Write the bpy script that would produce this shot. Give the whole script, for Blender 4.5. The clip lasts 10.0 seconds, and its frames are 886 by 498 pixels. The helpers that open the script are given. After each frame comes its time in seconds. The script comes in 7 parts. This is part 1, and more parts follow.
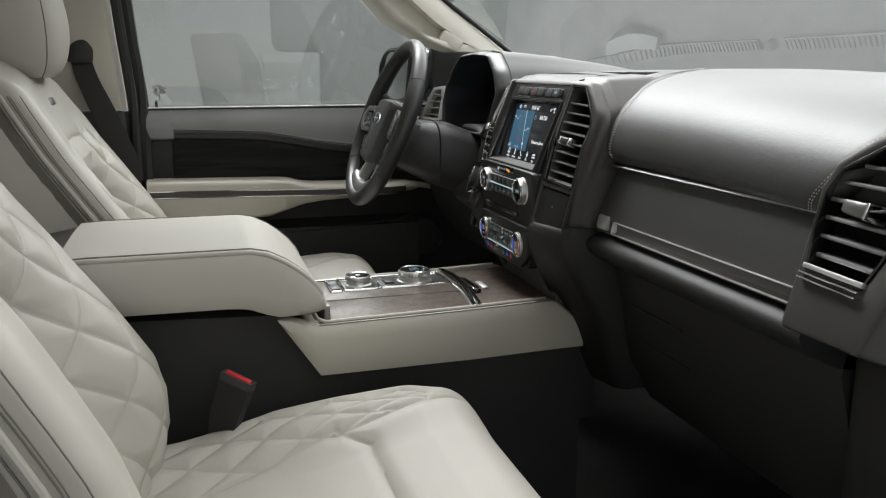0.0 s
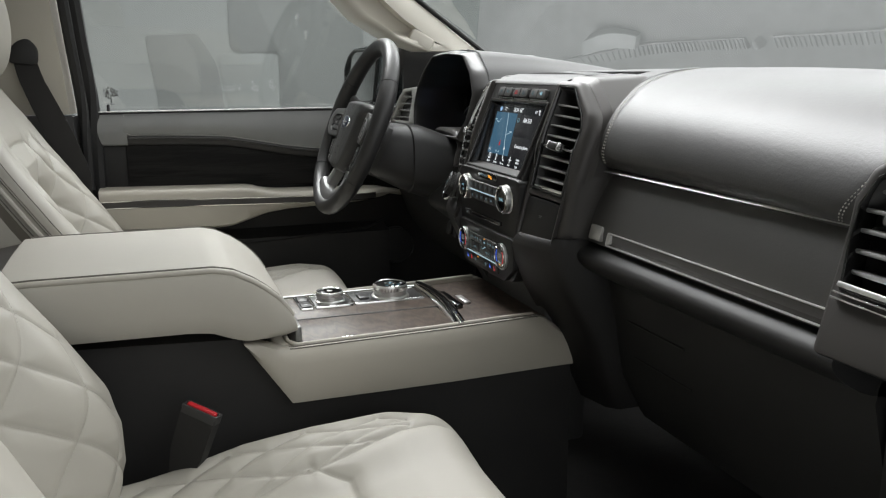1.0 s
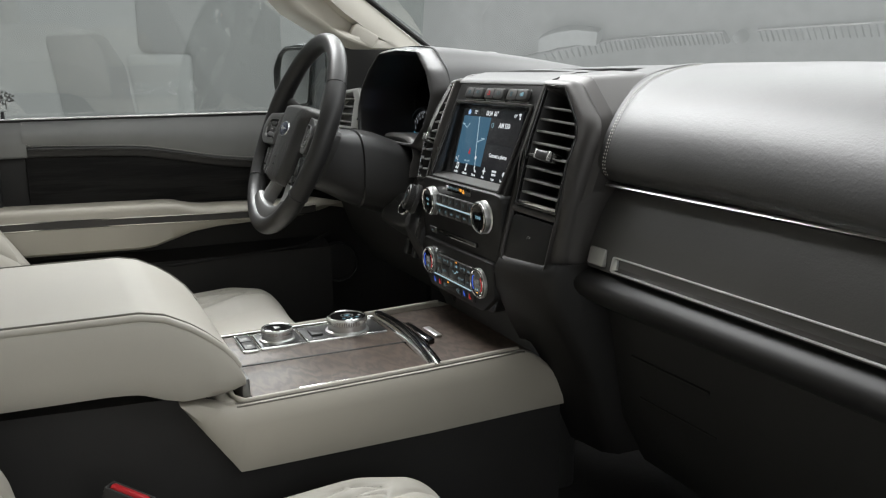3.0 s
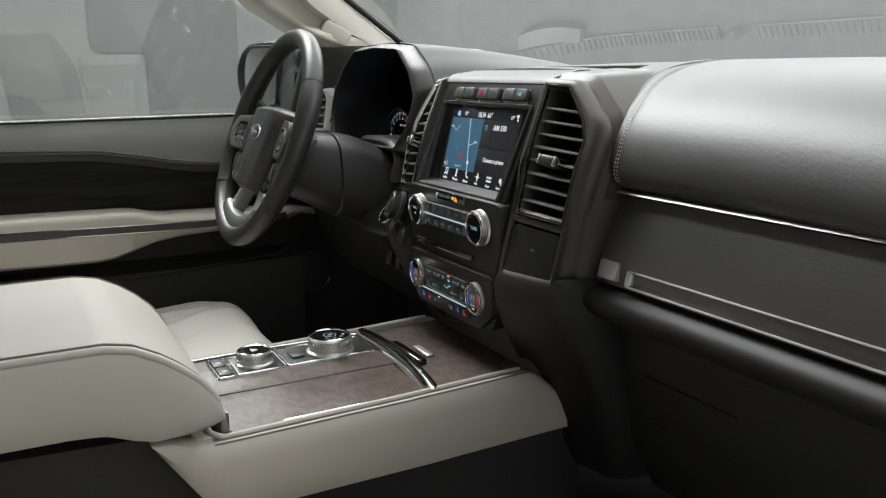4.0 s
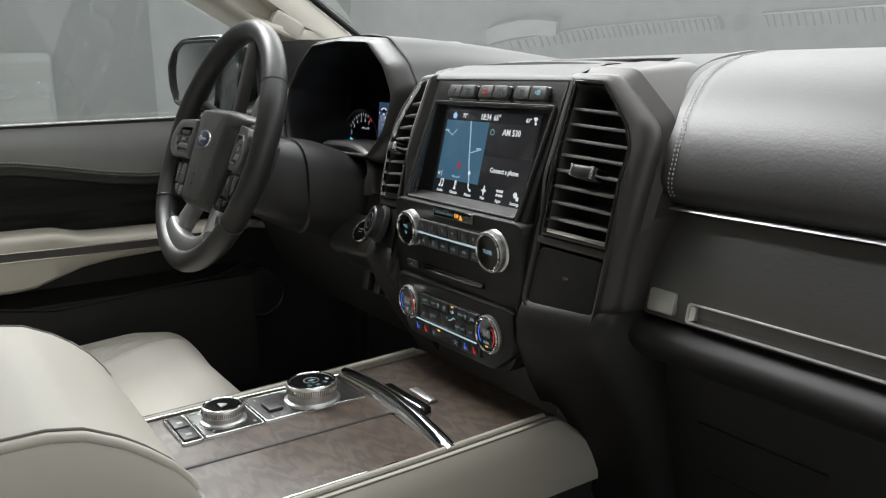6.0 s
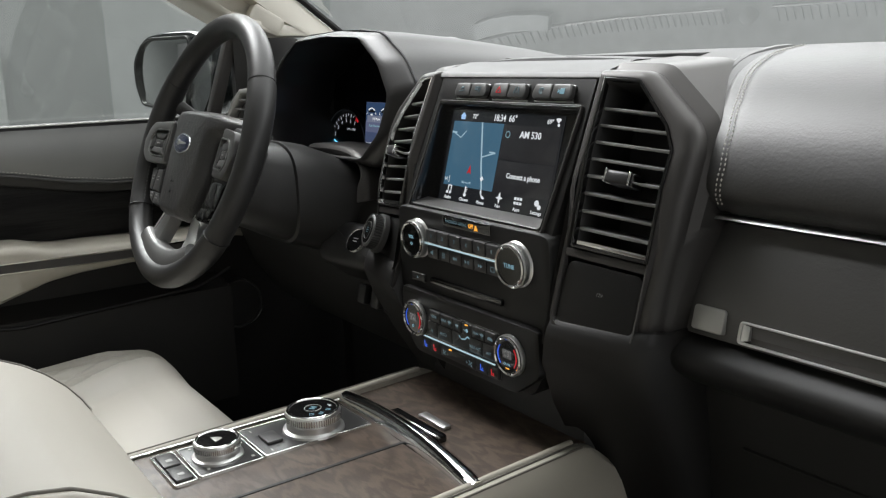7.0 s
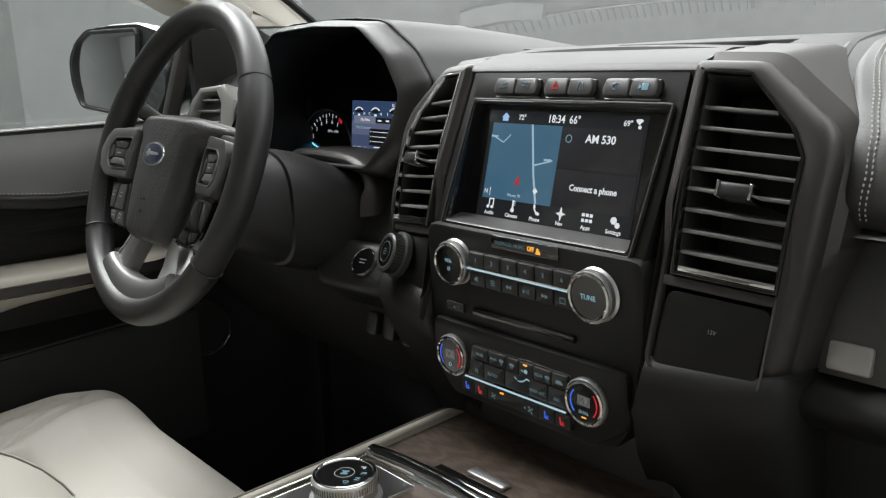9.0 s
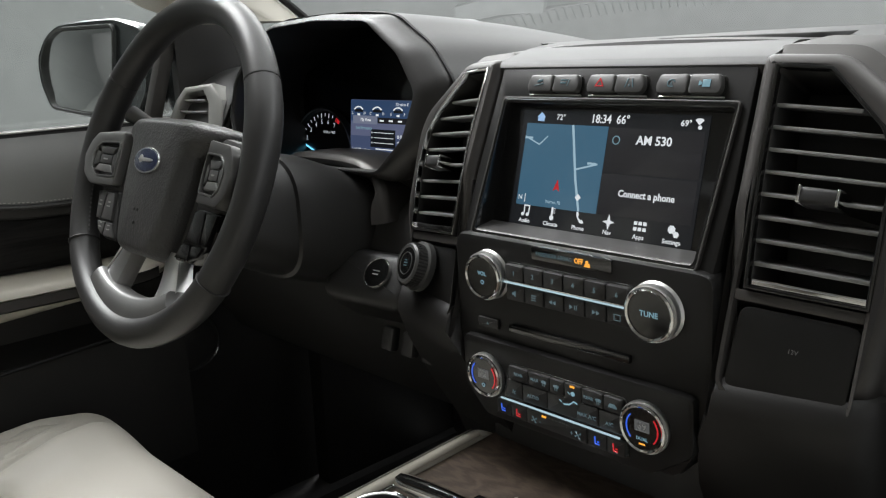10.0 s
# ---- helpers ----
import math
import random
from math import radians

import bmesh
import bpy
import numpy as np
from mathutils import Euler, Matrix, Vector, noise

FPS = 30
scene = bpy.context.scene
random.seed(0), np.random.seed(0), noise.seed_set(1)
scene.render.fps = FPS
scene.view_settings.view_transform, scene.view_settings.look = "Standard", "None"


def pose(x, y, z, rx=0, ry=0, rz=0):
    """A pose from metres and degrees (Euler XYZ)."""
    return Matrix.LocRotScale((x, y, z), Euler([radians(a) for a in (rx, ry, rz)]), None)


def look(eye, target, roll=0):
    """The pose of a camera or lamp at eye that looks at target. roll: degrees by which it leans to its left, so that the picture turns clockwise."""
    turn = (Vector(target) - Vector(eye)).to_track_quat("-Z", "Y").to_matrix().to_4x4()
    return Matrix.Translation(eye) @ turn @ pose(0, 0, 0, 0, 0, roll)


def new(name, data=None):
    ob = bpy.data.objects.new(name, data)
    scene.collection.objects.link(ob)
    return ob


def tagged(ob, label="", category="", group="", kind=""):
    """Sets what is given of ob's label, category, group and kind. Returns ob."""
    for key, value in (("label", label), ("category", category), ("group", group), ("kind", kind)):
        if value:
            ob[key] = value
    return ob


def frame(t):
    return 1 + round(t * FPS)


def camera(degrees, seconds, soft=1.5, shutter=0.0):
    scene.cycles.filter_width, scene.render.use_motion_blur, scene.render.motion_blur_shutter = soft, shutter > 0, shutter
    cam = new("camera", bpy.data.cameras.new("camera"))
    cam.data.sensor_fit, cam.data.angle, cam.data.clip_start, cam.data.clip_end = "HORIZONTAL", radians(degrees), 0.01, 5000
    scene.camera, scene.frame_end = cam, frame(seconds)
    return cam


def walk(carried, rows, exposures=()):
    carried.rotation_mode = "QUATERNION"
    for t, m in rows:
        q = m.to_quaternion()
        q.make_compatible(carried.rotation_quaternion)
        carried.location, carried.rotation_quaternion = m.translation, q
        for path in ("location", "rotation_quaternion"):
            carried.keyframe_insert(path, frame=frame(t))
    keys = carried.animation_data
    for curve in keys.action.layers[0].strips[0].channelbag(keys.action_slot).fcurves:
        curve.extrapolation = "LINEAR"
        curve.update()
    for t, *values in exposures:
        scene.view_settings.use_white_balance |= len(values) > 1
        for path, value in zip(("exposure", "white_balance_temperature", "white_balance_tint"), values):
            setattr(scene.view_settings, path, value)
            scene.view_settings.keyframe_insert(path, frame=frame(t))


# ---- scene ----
cam = camera(55.0, 10.0, 1.2)
# seconds, eye x y z, turn x y z in degrees: a slider along the open passenger side
ROWS = [
    (0, 1.3904, -0.5134, 0.8206, 77.937, 0.055, 73.538),
    (0.5, 1.3380, -0.5124, 0.8192, 77.988, 0.146, 72.193),
    (1, 1.2857, -0.5115, 0.8180, 78.025, 0.235, 70.823),
    (1.5, 1.2337, -0.5107, 0.8168, 78.048, 0.323, 69.434),
    (2, 1.1819, -0.5100, 0.8158, 78.058, 0.411, 68.030),
    (2.5, 1.1304, -0.5093, 0.8149, 78.055, 0.498, 66.617),
    (3.25, 1.0537, -0.5085, 0.8138, 78.025, 0.632, 64.489),
    (4, 0.9777, -0.5079, 0.8129, 77.965, 0.771, 62.360),
    (4.5, 0.9275, -0.5076, 0.8125, 77.909, 0.868, 60.945),
    (5, 0.8777, -0.5074, 0.8122, 77.840, 0.970, 59.537),
    (5.5, 0.8283, -0.5073, 0.8120, 77.758, 1.077, 58.136),
    (6.25, 0.7550, -0.5072, 0.8120, 77.611, 1.249, 56.051),
    (7, 0.6828, -0.5073, 0.8122, 77.435, 1.438, 53.987),
    (7.5, 0.6352, -0.5075, 0.8125, 77.302, 1.575, 52.622),
    (8, 0.5882, -0.5078, 0.8129, 77.157, 1.721, 51.265),
    (8.5, 0.5417, -0.5081, 0.8134, 76.999, 1.877, 49.914),
    (9, 0.4958, -0.5086, 0.8141, 76.829, 2.045, 48.567),
    (9.5, 0.4505, -0.5091, 0.8148, 76.646, 2.224, 47.222),
    (10, 0.4058, -0.5097, 0.8157, 76.451, 2.415, 45.874),
]
walk(cam, [(t, pose(*p)) for t, *p in ROWS])

# ---- world and large lights: a grey photo studio, unseen softboxes and added fill ----
world = bpy.data.worlds.new("studio_air")
world.use_nodes = True
world.node_tree.nodes["Background"].inputs["Color"].default_value = (0.80, 0.83, 0.83, 1)
world.node_tree.nodes["Background"].inputs["Strength"].default_value = 0.18
scene.world = world


def softbox(name, eye, target, sx, sy, watts, colour=(0.99, 0.995, 1.0)):
    data = bpy.data.lights.new(name, "AREA")
    data.shape, data.size, data.size_y, data.energy, data.color = "RECTANGLE", sx, sy, watts, colour
    lamp = new(name, data)
    lamp.matrix_world = look(eye, target)
    return tagged(lamp, "large unseen studio softbox lamp", "lamp")


softbox("unseen_softbox", (-0.9, 1.6, 5.3), (-0.9, 1.6, 0.0), 6.0, 5.0, 330)
softbox("unseen_softbox", (-3.5, 2.5, 3.5), (0.3, 0.2, 0.8), 6.0, 2.2, 275)
# added fill above the driver's side, brightens the driver's cushion
softbox("unseen_softbox", (-3.4, -0.6, 4.8), (-0.6, 0.0, 0.4), 2.6, 2.6, 520)
# added low side fill, lifts the door pad, pillar and window sheen
softbox("unseen_softbox", (5.2, -0.2, 2.6), (-0.6, -0.1, 0.7), 2.4, 1.2, 10)
softbox("unseen_softbox", (6.6, 0.6, 2.4), (-0.6, 0.3, 0.9), 6.0, 3.6, 46)
# added front fill aimed at the dim windshield pillar
softbox("unseen_softbox", (3.4, 3.4, 4.4), (-0.5, 0.0, 0.9), 3.0, 2.0, 95)
# added washers that only brighten the north and west walls
softbox("unseen_softbox", (0.0, 4.9, 5.3), (0.0, 7.0, 2.0), 8.0, 1.0, 420)
softbox("unseen_softbox", (-4.9, 4.0, 5.4), (-7.0, 4.5, 2.0), 5.0, 1.0, 160)
scene.view_settings.exposure = 0.0


# ---- materials ----
def shader(name, colour=(0.5, 0.5, 0.5), rough=0.5, metal=0.0, coat=0.0, spec=0.5):
    mat = bpy.data.materials.new(name)
    mat.use_nodes = True
    b = mat.node_tree.nodes["Principled BSDF"]
    b.inputs["Base Color"].default_value = (*colour, 1)
    b.inputs["Roughness"].default_value = rough
    b.inputs["Metallic"].default_value = metal
    b.inputs["Coat Weight"].default_value = coat
    b.inputs["Coat Roughness"].default_value = 0.12
    b.inputs["Specular IOR Level"].default_value = spec
    return mat, mat.node_tree, b


def node(tree, kind, **values):
    n = tree.nodes.new(kind)
    for key, value in values.items():
        n.inputs[key].default_value = value
    return n


def object_coords(tree, stretch=(1, 1, 1)):
    c = tree.nodes.new("ShaderNodeTexCoord")
    m = tree.nodes.new("ShaderNodeMapping")
    m.inputs["Scale"].default_value = stretch
    tree.links.new(c.outputs["Object"], m.inputs["Vector"])
    return m.outputs["Vector"]


def ramp(tree, fac, stops):
    r = tree.nodes.new("ShaderNodeValToRGB")
    while len(r.color_ramp.elements) < len(stops):
        r.color_ramp.elements.new(0.5)
    for e, (p, c) in zip(r.color_ramp.elements, stops):
        e.position, e.color = p, (*c, 1)
    tree.links.new(fac, r.inputs["Fac"])
    return r.outputs["Color"]


def bump(tree, b, height, strength, distance, before=None):
    n = node(tree, "ShaderNodeBump", Strength=strength, Distance=distance)
    tree.links.new(height, n.inputs["Height"])
    if before is not None:
        tree.links.new(before, n.inputs["Normal"])
    tree.links.new(n.outputs["Normal"], b.inputs["Normal"])
    return n.outputs["Normal"]


def scaled(colour, k):
    return tuple(min(1.0, c * k) for c in colour)


def grained(name, colour, rough, grain=700.0, depth=0.0003, strength=0.5, spread=0.08, metal=0.0, coat=0.0, spec=0.5):
    """Leather or moulded plastic: pebble grain, large soft blotches and uneven gloss."""
    mat, tree, b = shader(name, colour, rough, metal, coat, spec)
    v = object_coords(tree)
    big = node(tree, "ShaderNodeTexNoise", Scale=7.0, Detail=4.0)
    tree.links.new(v, big.inputs["Vector"])
    tree.links.new(ramp(tree, big.outputs["Fac"], [(0.3, scaled(colour, 1 - spread)), (0.7, scaled(colour, 1 + spread))]), b.inputs["Base Color"])
    cells = node(tree, "ShaderNodeTexVoronoi", Scale=grain)
    cells.feature = "SMOOTH_F1"
    tree.links.new(v, cells.inputs["Vector"])
    fine = node(tree, "ShaderNodeTexNoise", Scale=grain * 0.22, Detail=3.0)
    tree.links.new(v, fine.inputs["Vector"])
    first = bump(tree, b, cells.outputs["Distance"], strength, depth * 0.35)
    bump(tree, b, fine.outputs["Fac"], strength * 0.6, depth * 0.8, first)
    gloss = node(tree, "ShaderNodeMapRange")
    gloss.inputs["To Min"].default_value, gloss.inputs["To Max"].default_value = rough - 0.05, rough + 0.06
    tree.links.new(big.outputs["Fac"], gloss.inputs["Value"])
    tree.links.new(gloss.outputs["Result"], b.inputs["Roughness"])
    return mat


def creased(name, colour, rough, grain, depth, spec):
    """Stretched dashboard leather: pebble grain with long fine wrinkles and uneven sheen."""
    mat = grained(name, colour, rough, grain, depth, 0.5, 0.12, spec=spec)
    tree = mat.node_tree
    b = tree.nodes["Principled BSDF"]
    v = object_coords(tree, (0.35, 1, 1))
    folds = node(tree, "ShaderNodeTexNoise", Scale=260.0, Detail=4.0, Distortion=0.8)
    tree.links.new(v, folds.inputs["Vector"])
    bump(tree, b, folds.outputs["Fac"], 0.22, 0.0005, b.inputs["Normal"].links[0].from_socket)
    return mat


def plain(name, colour, rough, metal=0.0, coat=0.0, spec=0.5):
    """Smooth part: faint handling marks in the gloss."""
    mat, tree, b = shader(name, colour, rough, metal, coat, spec)
    v = object_coords(tree)
    n = node(tree, "ShaderNodeTexNoise", Scale=40.0, Detail=5.0)
    tree.links.new(v, n.inputs["Vector"])
    gloss = node(tree, "ShaderNodeMapRange")
    gloss.inputs["To Min"].default_value, gloss.inputs["To Max"].default_value = max(0.03, rough - 0.05), rough + 0.05
    tree.links.new(n.outputs["Fac"], gloss.inputs["Value"])
    tree.links.new(gloss.outputs["Result"], b.inputs["Roughness"])
    return mat


def brushed(name, colour, rough):
    mat, tree, b = shader(name, colour, rough, 1.0)
    v = object_coords(tree, (4, 400, 400))
    n = node(tree, "ShaderNodeTexNoise", Scale=6.0, Detail=2.0)
    tree.links.new(v, n.inputs["Vector"])
    bump(tree, b, n.outputs["Fac"], 0.25, 0.0002)
    return mat


def wood(name, dark, light, rough, stretch, turns, coat, spec=0.5):
    mat, tree, b = shader(name, dark, rough, 0.0, coat, spec)
    v = object_coords(tree, stretch)
    bend = node(tree, "ShaderNodeTexNoise", Scale=3.0, Detail=4.0, Roughness=0.6)
    tree.links.new(v, bend.inputs["Vector"])
    mix = tree.nodes.new("ShaderNodeMixRGB")
    mix.inputs["Fac"].default_value = 0.28
    tree.links.new(v, mix.inputs["Color1"])
    tree.links.new(bend.outputs["Color"], mix.inputs["Color2"])
    wave = node(tree, "ShaderNodeTexWave", Scale=turns, Distortion=14.0, Detail=5.0)
    wave.inputs["Detail Scale"].default_value = 1.4
    tree.links.new(mix.outputs["Color"], wave.inputs["Vector"])
    pores = node(tree, "ShaderNodeTexNoise", Scale=60.0, Detail=5.0)
    tree.links.new(v, pores.inputs["Vector"])
    add = tree.nodes.new("ShaderNodeMixRGB")
    add.inputs["Fac"].default_value = 0.62
    tree.links.new(wave.outputs["Fac"], add.inputs["Color1"])
    tree.links.new(pores.outputs["Fac"], add.inputs["Color2"])
    tree.links.new(ramp(tree, add.outputs["Color"], [(0.25, dark), (0.5, tuple((a + c) / 2 for a, c in zip(dark, light))), (0.75, light)]), b.inputs["Base Color"])
    bump(tree, b, add.outputs["Color"], 0.12, 0.0006)
    return mat


def glowing(name, colour, strength):
    mat, tree, b = shader(name, (0.01, 0.01, 0.01), 0.2)
    b.inputs["Emission Color"].default_value = (*colour, 1)
    b.inputs["Emission Strength"].default_value = strength
    return mat


def glass_pane(name, tint, index=0.06):
    """Thin car glass: clear, with a mirror-like sheen that grows with the angle."""
    mat = bpy.data.materials.new(name)
    mat.use_nodes = True
    tree = mat.node_tree
    tree.nodes.remove(tree.nodes["Principled BSDF"])
    clear = tree.nodes.new("ShaderNodeBsdfTransparent")
    clear.inputs["Color"].default_value = (*tint, 1)
    sheen = tree.nodes.new("ShaderNodeBsdfGlossy")
    sheen.inputs["Roughness"].default_value = 0.015
    facing = node(tree, "ShaderNodeLayerWeight", Blend=0.5)
    power = tree.nodes.new("ShaderNodeMath")
    power.operation = "POWER"
    power.inputs[1].default_value = 5.0
    tree.links.new(facing.outputs["Facing"], power.inputs[0])
    edge = node(tree, "ShaderNodeMapRange")
    edge.inputs["To Min"].default_value, edge.inputs["To Max"].default_value = index, 0.9
    tree.links.new(power.outputs["Value"], edge.inputs["Value"])
    mix = tree.nodes.new("ShaderNodeMixShader")
    tree.links.new(edge.outputs["Result"], mix.inputs["Fac"])
    tree.links.new(clear.outputs["BSDF"], mix.inputs[1])
    tree.links.new(sheen.outputs["BSDF"], mix.inputs[2])
    tree.links.new(mix.outputs["Shader"], tree.nodes["Material Output"].inputs["Surface"])
    return mat


CREAM = (0.365, 0.349, 0.305)
M_CREAM = grained("cream_leather", CREAM, 0.48, 900, 0.00022, 0.5, 0.03)
M_CREAM_TRIM = grained("cream_moulding", (0.36, 0.338, 0.287), 0.5, 1100, 0.00015, 0.4, 0.03)
M_PILLAR = grained("pale_cream_plastic", (0.60, 0.57, 0.50), 0.5, 1100, 0.00015, 0.4, 0.03)
# grey-beige side vinyl, with the shade on the seat sides put into its colour
M_SEAT_SIDE_SHADED = grained("shaded_side_vinyl", (0.125, 0.113, 0.092), 0.55, 900, 0.00025, 0.5, 0.05)


def perforated(name, colour, rough):
    """Cream leather with rows of tiny punched holes."""
    mat = grained(name, colour, rough, 900, 0.00022, 0.5, 0.03)
    tree = mat.node_tree
    b = tree.nodes["Principled BSDF"]
    v = object_coords(tree, (1, 1, 0.02))
    dots = node(tree, "ShaderNodeTexVoronoi", Scale=260.0, Randomness=0.0)
    tree.links.new(v, dots.inputs["Vector"])
    hole = node(tree, "ShaderNodeMapRange")
    hole.inputs["From Min"].default_value, hole.inputs["From Max"].default_value = 0.18, 0.30
    tree.links.new(dots.outputs["Distance"], hole.inputs["Value"])
    bump(tree, b, hole.outputs["Result"], 0.12, 0.00012, b.inputs["Normal"].links[0].from_socket)
    return mat


M_PERF = perforated("perforated_cream_leather", CREAM, 0.55)
M_SEAT_THREAD = plain("seat_thread", (0.40, 0.385, 0.345), 0.8)
M_THREAD = plain("grey_thread", (0.42, 0.41, 0.38), 0.8)
M_DASH_LEATHER = creased("black_dash_leather", (0.029, 0.0288, 0.0282), 0.45, 520, 0.0005, 0.58)
# door leather greyed far above the dash leather: sheen put into the colour
M_DOOR_LEATHER_LIT = grained("black_door_leather_lit", (0.185, 0.188, 0.185), 0.42, 650, 0.0003, 0.4, 0.10, spec=0.7)
M_DASH_TOP = grained("charcoal_dash_skin", (0.043, 0.0435, 0.043), 0.52, 900, 0.0003, 0.5, 0.08, spec=0.4)
M_SURROUND = grained("charcoal_surround", (0.027, 0.0262, 0.0255), 0.38, 1200, 0.0002, 0.4, 0.06)
M_PANEL_LEATHER = creased("dark_panel_leather", (0.030, 0.0288, 0.0275), 0.40, 600, 0.0004, 0.95)
M_ROLL = grained("satin_roll_plastic", (0.012, 0.0118, 0.0115), 0.56, 1300, 0.0001, 0.3, 0.08, spec=0.4)
M_SATIN = grained("dark_satin_frame", (0.052, 0.049, 0.0465), 0.40, 1500, 0.0001, 0.25, 0.06, metal=0.4)
M_BLACK = grained("black_plastic", (0.026, 0.0257, 0.025), 0.48, 1400, 0.00015, 0.4, 0.15)
M_FACE = plain("black_face_panel", (0.009, 0.0088, 0.0085), 0.36, spec=0.25)
M_GLOSS = plain("piano_black", (0.006, 0.006, 0.006), 0.10, coat=0.5)
M_KEY = plain("key_black", (0.016, 0.016, 0.016), 0.42)
M_KEY_GREY = plain("key_grey", (0.05, 0.05, 0.049), 0.38)
M_CHROME = plain("chrome", (0.80, 0.80, 0.79), 0.09, 1.0)
M_SILVER = brushed("satin_silver", (0.74, 0.74, 0.73), 0.34)
M_SILVER_PAINT = plain("silver_paint", (0.42, 0.42, 0.40), 0.36, 0.5)
M_TRIM = plain("satin_trim", (0.20, 0.20, 0.195), 0.30, 0.85)
M_SLAT = plain("grey_slat", (0.23, 0.23, 0.225), 0.34, 0.4)
M_CARPET = grained("black_carpet", (0.034, 0.0335, 0.0325), 0.95, 260, 0.002, 0.9, 0.3, spec=0.1)
M_WOOD = wood("dark_walnut", (0.040, 0.029, 0.0215), (0.100, 0.073, 0.055), 0.40, (9, 32, 32), 1.3, 0.06)
M_WOOD_DARK = wood("black_ash", (0.0045, 0.0044, 0.0042), (0.0150, 0.0142, 0.0134), 0.55, (4, 0.55, 11), 2.2, 0.0, 0.12)
M_KNEE = grained("knee_panel_plastic", (0.030, 0.0295, 0.029), 0.5, 1400, 0.00015, 0.4, 0.12, spec=0.3)
M_GLOVE = grained("glove_box_black", (0.024, 0.0236, 0.0230), 0.62, 1400, 0.00015, 0.4, 0.15, spec=0.2)
# much darker copy of the frame satin: the pedestal's shade is in its colour
M_SATIN_SHADED = grained("shaded_satin", (0.011, 0.0103, 0.0098), 0.48, 1500, 0.0001, 0.3, 0.1, spec=0.4)
M_SEAM = plain("taupe_seam", (0.115, 0.107, 0.092), 0.8)
M_SIDE_BLACK = grained("console_black", (0.026, 0.0255, 0.025), 0.55, 1400, 0.00015, 0.4, 0.15, spec=0.2)
M_CONSOLE = grained("console_flank_black", (0.026, 0.0255, 0.025), 0.6, 1400, 0.00015, 0.4, 0.15, spec=0.18)
M_COLUMN = grained("column_plastic", (0.017, 0.0168, 0.0164), 0.42, 1300, 0.00015, 0.4, 0.1)
M_RUBBER = plain("black_rubber", (0.012, 0.012, 0.012), 0.6)
M_WHEEL = grained("black_wheel_leather", (0.021, 0.0207, 0.0203), 0.40, 900, 0.0002, 0.5, 0.1)
M_HUB = grained("black_hub_vinyl", (0.036, 0.0356, 0.035), 0.38, 480, 0.0012, 1.0, 0.12)
M_SPOKE = plain("satin_spoke", (0.19, 0.19, 0.186), 0.40, 0.75)
M_LEDGE = plain("dark_satin_ledge", (0.075, 0.074, 0.072), 0.40, 0.5)
M_GLASS = glass_pane("window_glass", (0.93, 0.95, 0.94), 0.07)
M_SHIELD = glass_pane("windshield_glass", (0.95, 0.97, 0.965), 0.24)
M_MIRROR = plain("mirror_glass", (0.80, 0.81, 0.80), 0.05, 1.0)
M_BODY = plain("black_car_paint", (0.012, 0.016, 0.017), 0.2, coat=0.7)
M_BLUE_BADGE = plain("blue_badge", (0.012, 0.018, 0.050), 0.2, coat=0.5)
M_RED = plain("red_button", (0.42, 0.012, 0.018), 0.35)
M_WHITE_GLOW = glowing("white_glow", (0.92, 0.96, 1.0), 0.75)
M_GAUGE = glowing("gauge_white", (0.85, 0.92, 1.0), 0.42)
M_ICE = glowing("ice_blue_glow", (0.42, 0.75, 0.90), 0.42)
M_ICE_DIM = glowing("dim_ice_glow", (0.40, 0.66, 0.76), 0.16)
M_AMBER = glowing("amber_glow", (1.0, 0.42, 0.05), 1.0)
M_RED_GLOW = glowing("red_glow", (0.85, 0.03, 0.04), 0.5)
M_BLUE_GLOW = glowing("blue_glow", (0.05, 0.16, 0.95), 0.7)
M_SCREEN = glowing("dark_screen", (0.007, 0.008, 0.010), 1.0)
M_SCREEN_PANE = glowing("dark_screen_tile", (0.012, 0.012, 0.014), 1.0)
M_MAP = glowing("blue_map", (0.040, 0.108, 0.172), 1.0)
M_ROAD = glowing("map_road", (0.40, 0.58, 0.70), 0.75)
M_CLUSTER = glowing("cluster_blue", (0.055, 0.075, 0.145), 0.9)
M_CLUSTER_LIGHT = glowing("cluster_pale", (0.16, 0.18, 0.25), 0.9)
M_LCD = glowing("grey_readout", (0.09, 0.092, 0.092), 0.8)
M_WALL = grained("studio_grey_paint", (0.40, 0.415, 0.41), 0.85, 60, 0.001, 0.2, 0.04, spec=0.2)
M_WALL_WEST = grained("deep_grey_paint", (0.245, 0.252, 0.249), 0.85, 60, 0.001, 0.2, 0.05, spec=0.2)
M_BOUNCE_WALL = grained("bounce_wall_grey", (0.30, 0.30, 0.30), 0.9, 60, 0.001, 0.2, 0.05, spec=0.2)
M_GROUND = grained("studio_floor_paint", (0.30, 0.305, 0.30), 0.6, 60, 0.001, 0.2, 0.05)
M_HEADLINER = grained("grey_headliner", (0.45, 0.44, 0.41), 0.9, 900, 0.0005, 0.6, 0.03, spec=0.1)


# ---- shape helpers ----
def thing(name, label, category, group="", at=(0, 0, 0)):
    ob = new(name)
    ob.empty_display_size = 0.05
    ob.location = at
    return tagged(ob, label, category, group)


